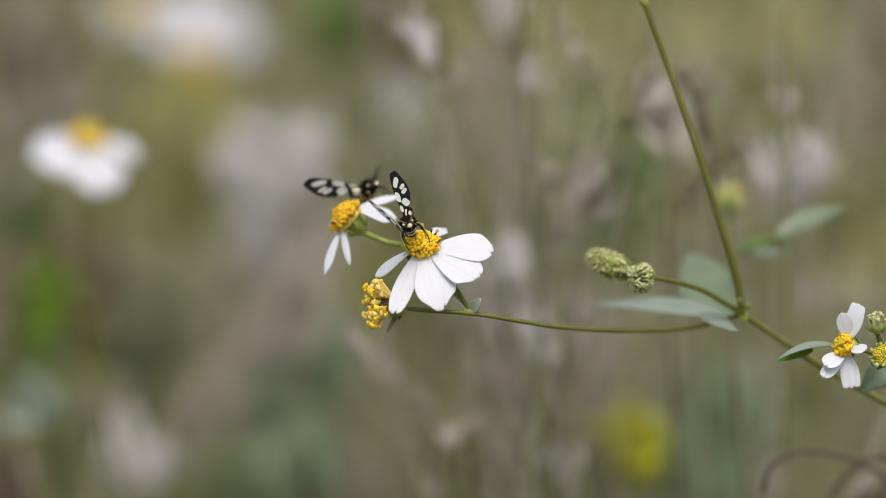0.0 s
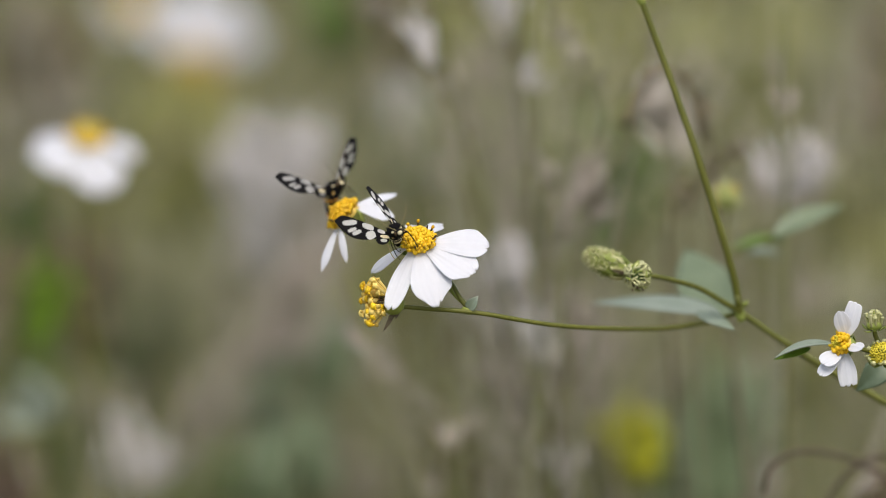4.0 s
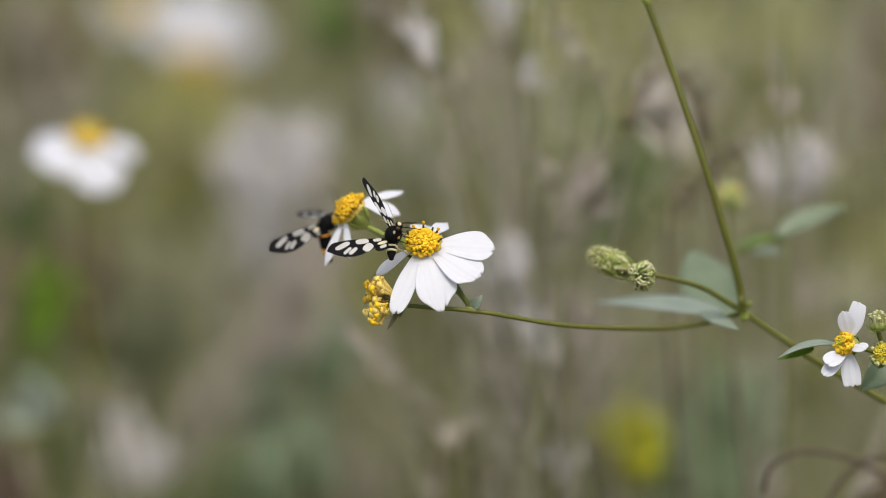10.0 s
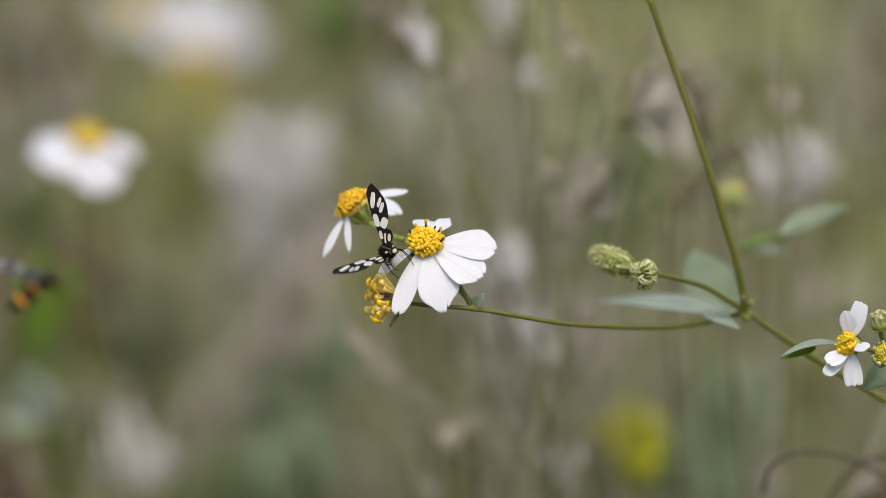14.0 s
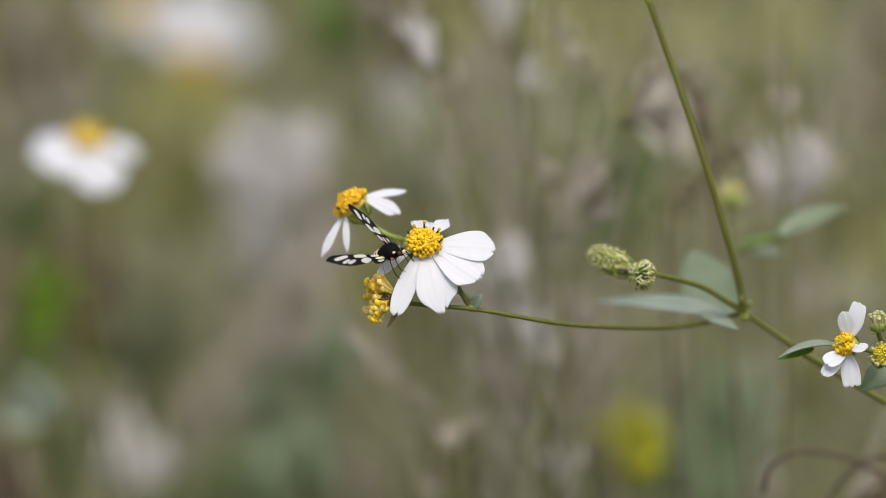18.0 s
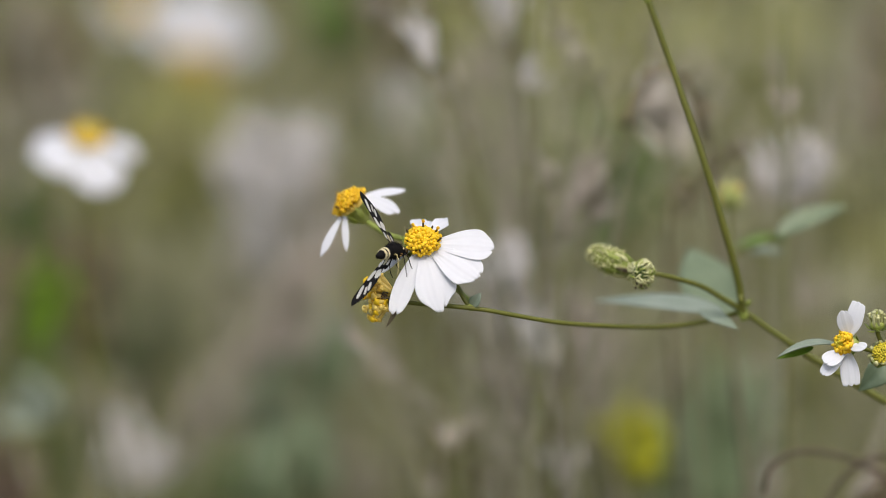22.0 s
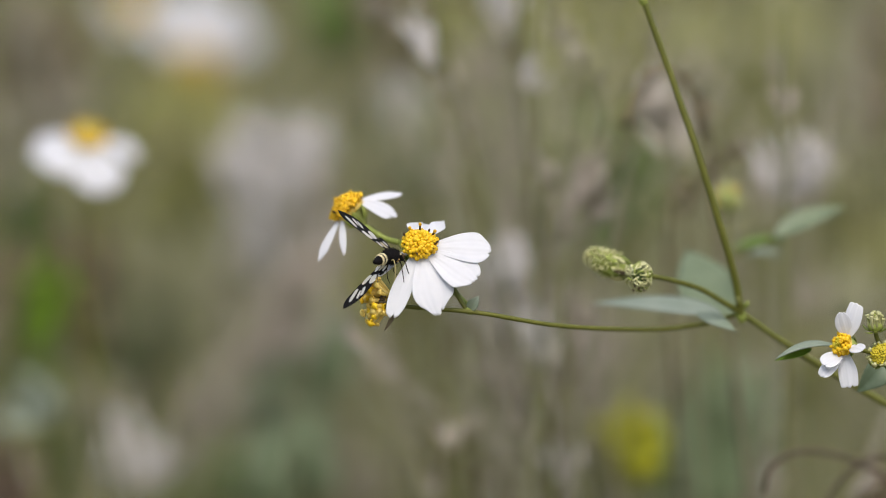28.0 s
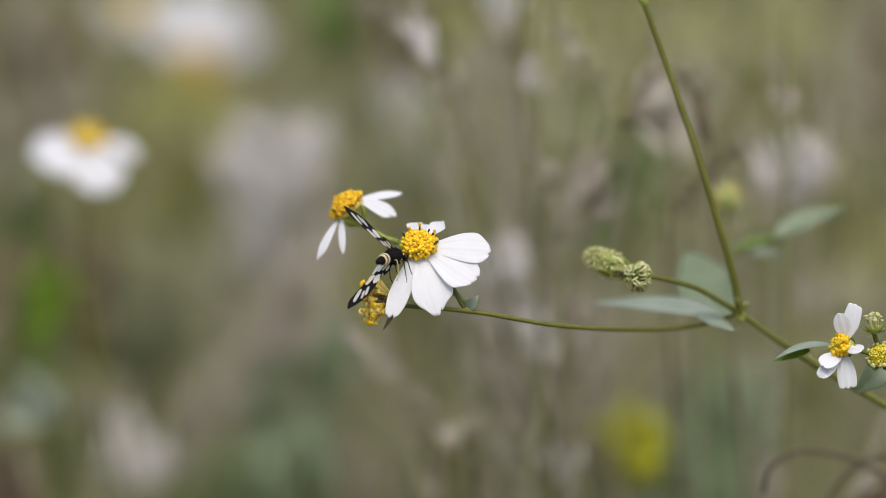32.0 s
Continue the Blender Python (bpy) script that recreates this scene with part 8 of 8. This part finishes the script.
    walk(banded_wings[3], [
        (0, pose(-0.00086, -0.0013, -0.00014, 104.7, -11.9, -99.6)), (0.3, pose(-0.00093, -0.00139, -0.00003, 100.5, -24.2, -101)),
        (0.6, pose(-0.00094, -0.00138, -0.00001, 90.6, -21.9, -88.5)), (1, pose(-0.00094, -0.00136, 0.00001, 84.3, -17.1, -79.3)),
        (1.3, pose(-0.001, -0.00144, 0.00019, 90.1, -39.6, -95.6)), (1.6, pose(-0.00099, -0.00141, 0.00017, 91, -34.7, -94.6)),
        (2, pose(-0.00078, -0.00132, 0.00006, 107.7, -20.3, -90.1)), (2.3, pose(-0.0009, -0.00138, 0.00018, 100, -32.5, -95.3)),
        (2.6, pose(-0.00093, -0.00148, 0.00024, 65.3, -25.6, -69.5)), (3, pose(-0.00083, -0.00133, -0.00007, 78, 1.3, -85.4)),
        (3.3, pose(-0.00085, -0.00129, -0.00011, 85.6, -0.5, -86.4)), (3.5, pose(-0.00095, -0.00135, -0.00005, 78.2, -8, -82.3)),
        (4.2, pose(-0.00083, -0.00124, 0, 106.7, -16.7, -85.6)), (4.9, pose(-0.00068, -0.00116, 0.00014, 133.2, -29.1, -85.5)),
        (5.5, pose(-0.00058, -0.00108, 0.00026, 152.7, -39.7, -86)), (5.7, pose(-0.00053, -0.00098, 0.00026, 158.2, -32.5, -82.5)),
        (6, pose(-0.00049, -0.00093, 0.00032, 168.7, -25.4, -87.2)), (6.3, pose(-0.00056, -0.00102, 0.0004, 168.2, -35.5, -96.6)),
        (6.6, pose(-0.00052, -0.00096, 0.0004, 168.5, -31.4, -92.3)), (7, pose(-0.00046, -0.0008, 0.00041, 176.1, -17, -85.7)),
        (7.3, pose(-0.00039, -0.00071, 0.00043, 169.8, -22.6, -70.3)), (7.6, pose(-0.00042, -0.00094, 0.00048, 156.3, -38.2, -77.7)),
        (8, pose(-0.00026, -0.00062, 0.00055, 166.1, -30.1, -52.2)), (8.3, pose(-0.00024, -0.00053, 0.00054, 178, 3.1, -56.1)),
        (8.6, pose(-0.00026, -0.00074, 0.00041, 156.2, -4.9, -65.6)), (9, pose(-0.00022, -0.00056, 0.00045, 162.4, 13.4, -55.1)),
        (9.3, pose(-0.00041, -0.00064, 0.00046, 164.6, 20.5, -101)), (9.6, pose(-0.00081, -0.00058, 0.00038, 142.4, -14.8, -109.5)),
        (10, pose(-0.00125, 0.0001, 0.00014, 124.4, -6.6, -158.4)), (10.1, pose(-0.0013, 0.0001, 0.00015, 122.7, -10.1, -159.8)),
        (10.2, pose(-0.00157, 0.00018, 0.00031, 105.9, -36.9, -159.8)), (10.233, pose(-0.0015, 0.00002, 0.00029, 82.5, -17.7, -140.2)),
        (10.267, pose(-0.00142, 0.00009, 0.00021, 104.7, -25.7, -139.8)), (10.3, pose(-0.00135, 0.0001, 0.00012, 126.8, -36.1, -140.6)),
        (10.333, pose(-0.00125, 0.00002, 0.00014, 116.6, -14.3, -132.4)), (10.367, pose(-0.00116, -0.00005, 0.00011, 109.5, 8.2, -133.2)),
        (10.4, pose(-0.00107, -0.00002, 0.0001, 134.5, -4.4, -134.3)), (10.433, pose(-0.00123, 0.00009, 0.00012, 136.2, -29.6, -137)),
        (10.467, pose(-0.00139, 0.00009, 0.00019, 99, -20, -126.5)), (10.5, pose(-0.00155, 0.00003, 0.00027, 67.8, -6.8, -118.4)),
        (10.533, pose(-0.00153, 0.00013, 0.00021, 84, -27.6, -123.4)), (10.567, pose(-0.00152, 0.00018, 0.00012, 107.1, -45.9, -136.6)),
        (10.6, pose(-0.0015, 0.0001, 0.00016, 91.2, -27.5, -126)), (10.633, pose(-0.00148, 0.00002, 0.00017, 81.2, -8.7, -124.5)),
        (10.667, pose(-0.00147, 0.00007, 0.00013, 101.7, -28.5, -132.9)), (10.7, pose(-0.00145, 0.0001, 0.00009, 131, -43.5, -150.7)),
        (10.733, pose(-0.00149, 0.00006, 0.00014, 107.7, -32.6, -140)), (10.767, pose(-0.00152, 0, 0.00018, 88.3, -20.2, -134.1)),
        (10.8, pose(-0.00155, 0.00008, 0.00018, 110.5, -39.5, -148.3)), (10.833, pose(-0.00139, -0.00012, 0.00022, 116.3, -48.2, -138.9)),
        (10.867, pose(-0.00124, -0.00048, 0.00012, 90.5, -15.5, -104.4)), (10.9, pose(-0.00108, -0.00074, -0.00022, 95.6, 22.5, -88.8)),
        (10.933, pose(-0.00092, -0.00093, -0.00015, 90.7, 7, -81.3)), (10.967, pose(-0.00077, -0.00115, 0.00009, 81.7, -7.4, -73.6)),
        (11, pose(-0.00062, -0.00125, -0.00063, 89.1, 23.7, -64.5)), (11.033, pose(-0.00071, -0.00108, -0.00086, 90.8, 29.8, -58.4)),
        (11.067, pose(-0.0008, -0.00142, -0.00007, 66.1, -7.3, -60.7)), (11.1, pose(-0.00089, -0.00128, 0.00081, 39.4, -41.9, -49.9)),
        (11.133, pose(-0.00099, -0.00121, 0.0003, 64.3, -23.4, -70.1)), (11.167, pose(-0.00109, -0.00099, -0.00002, 76.1, 0, -82.6)),
        (11.2, pose(-0.00118, -0.00062, 0.00047, 80.2, -23.2, -93.3)),
        *flap(-1, 1)])
    # it bends its abdomen down behind the wings or straightens it
    walk(striped_abdomen, [
        (0, pose(-0.00147, 0, -0.00023, 0, -50, 0)), (7, pose(-0.00147, 0, -0.00023, 0, -50, 0)), (7.6, pose(-0.00147, 0, -0.00023, 0, -5.9, 63.9)), (9, pose(-0.00147, 0, -0.00023, 0, -6.9, 64.9)), (11, pose(-0.00147, 0, -0.00023, 0, -8.2, 66.5)), (11.8, pose(-0.00147, 0, -0.00023, 0, -50, 0)), (17.2, pose(-0.00147, 0, -0.00023, 0, -50, 0)), (18.2, pose(-0.00147, 0, -0.00023, 0, -20, 0)), (21, pose(-0.00147, 0, -0.00023, 0, -15.2, 14.0)), (32, pose(-0.00147, 0, -0.00023, 0, -15.2, 14.0))])
    walk(banded_abdomen, [
        (0, pose(-0.00147, 0, -0.00023, 0, -40, 0)), (3.5, pose(-0.00147, 0, -0.00023, 0, -45, 0)), (5.5, pose(-0.00147, 0, -0.00023, 0, -80, 0)), (9.6, pose(-0.00147, 0, -0.00023, 0, -80, 0)), (10.0, pose(-0.00147, 0, -0.00023, 0, -55, 0)), (10.3, pose(-0.00147, 0, -0.00023, 0, -20, 0)), (10.9, pose(-0.00147, 0, -0.00023, 0, -40, 0)), (11.1, pose(-0.00147, 0, -0.00023, 0, -40, 0)), (11.5, pose(-0.00147, 0, -0.00023, 0, -15, 0)), (32, pose(-0.00147, 0, -0.00023, 0, -15, 0))])
    # a yellow butterfly leaves the tall stem and darts through
    walk(yellow_butterfly, [
        (0, pose(0.0331, 0.0254, 0.74648, 0, 10, 150)), (3.2, pose(0.0331, 0.0254, 0.74648, 0, 10, 150)), (3.3, pose(0.03524, 0.03613, 0.7497, 0, 40, 150)),
        (3.4, pose(0.02829, 0.04915, 0.70839, 0, 50, 150)), (3.5, pose(-0.01211, 0.05052, 0.60097, 0, 50, 150)), (3.6, pose(-0.05362, 0.04156, 0.49261, 0, 50, 150)),
        (3.9, pose(-0.19155, 0.04659, 0.34836, 0, 30, 150)), (4.6, pose(-0.34, 0.42, 0.012, 0, 5, 150)), (32, pose(-0.34, 0.42, 0.012, 0, 5, 150))])


motions()
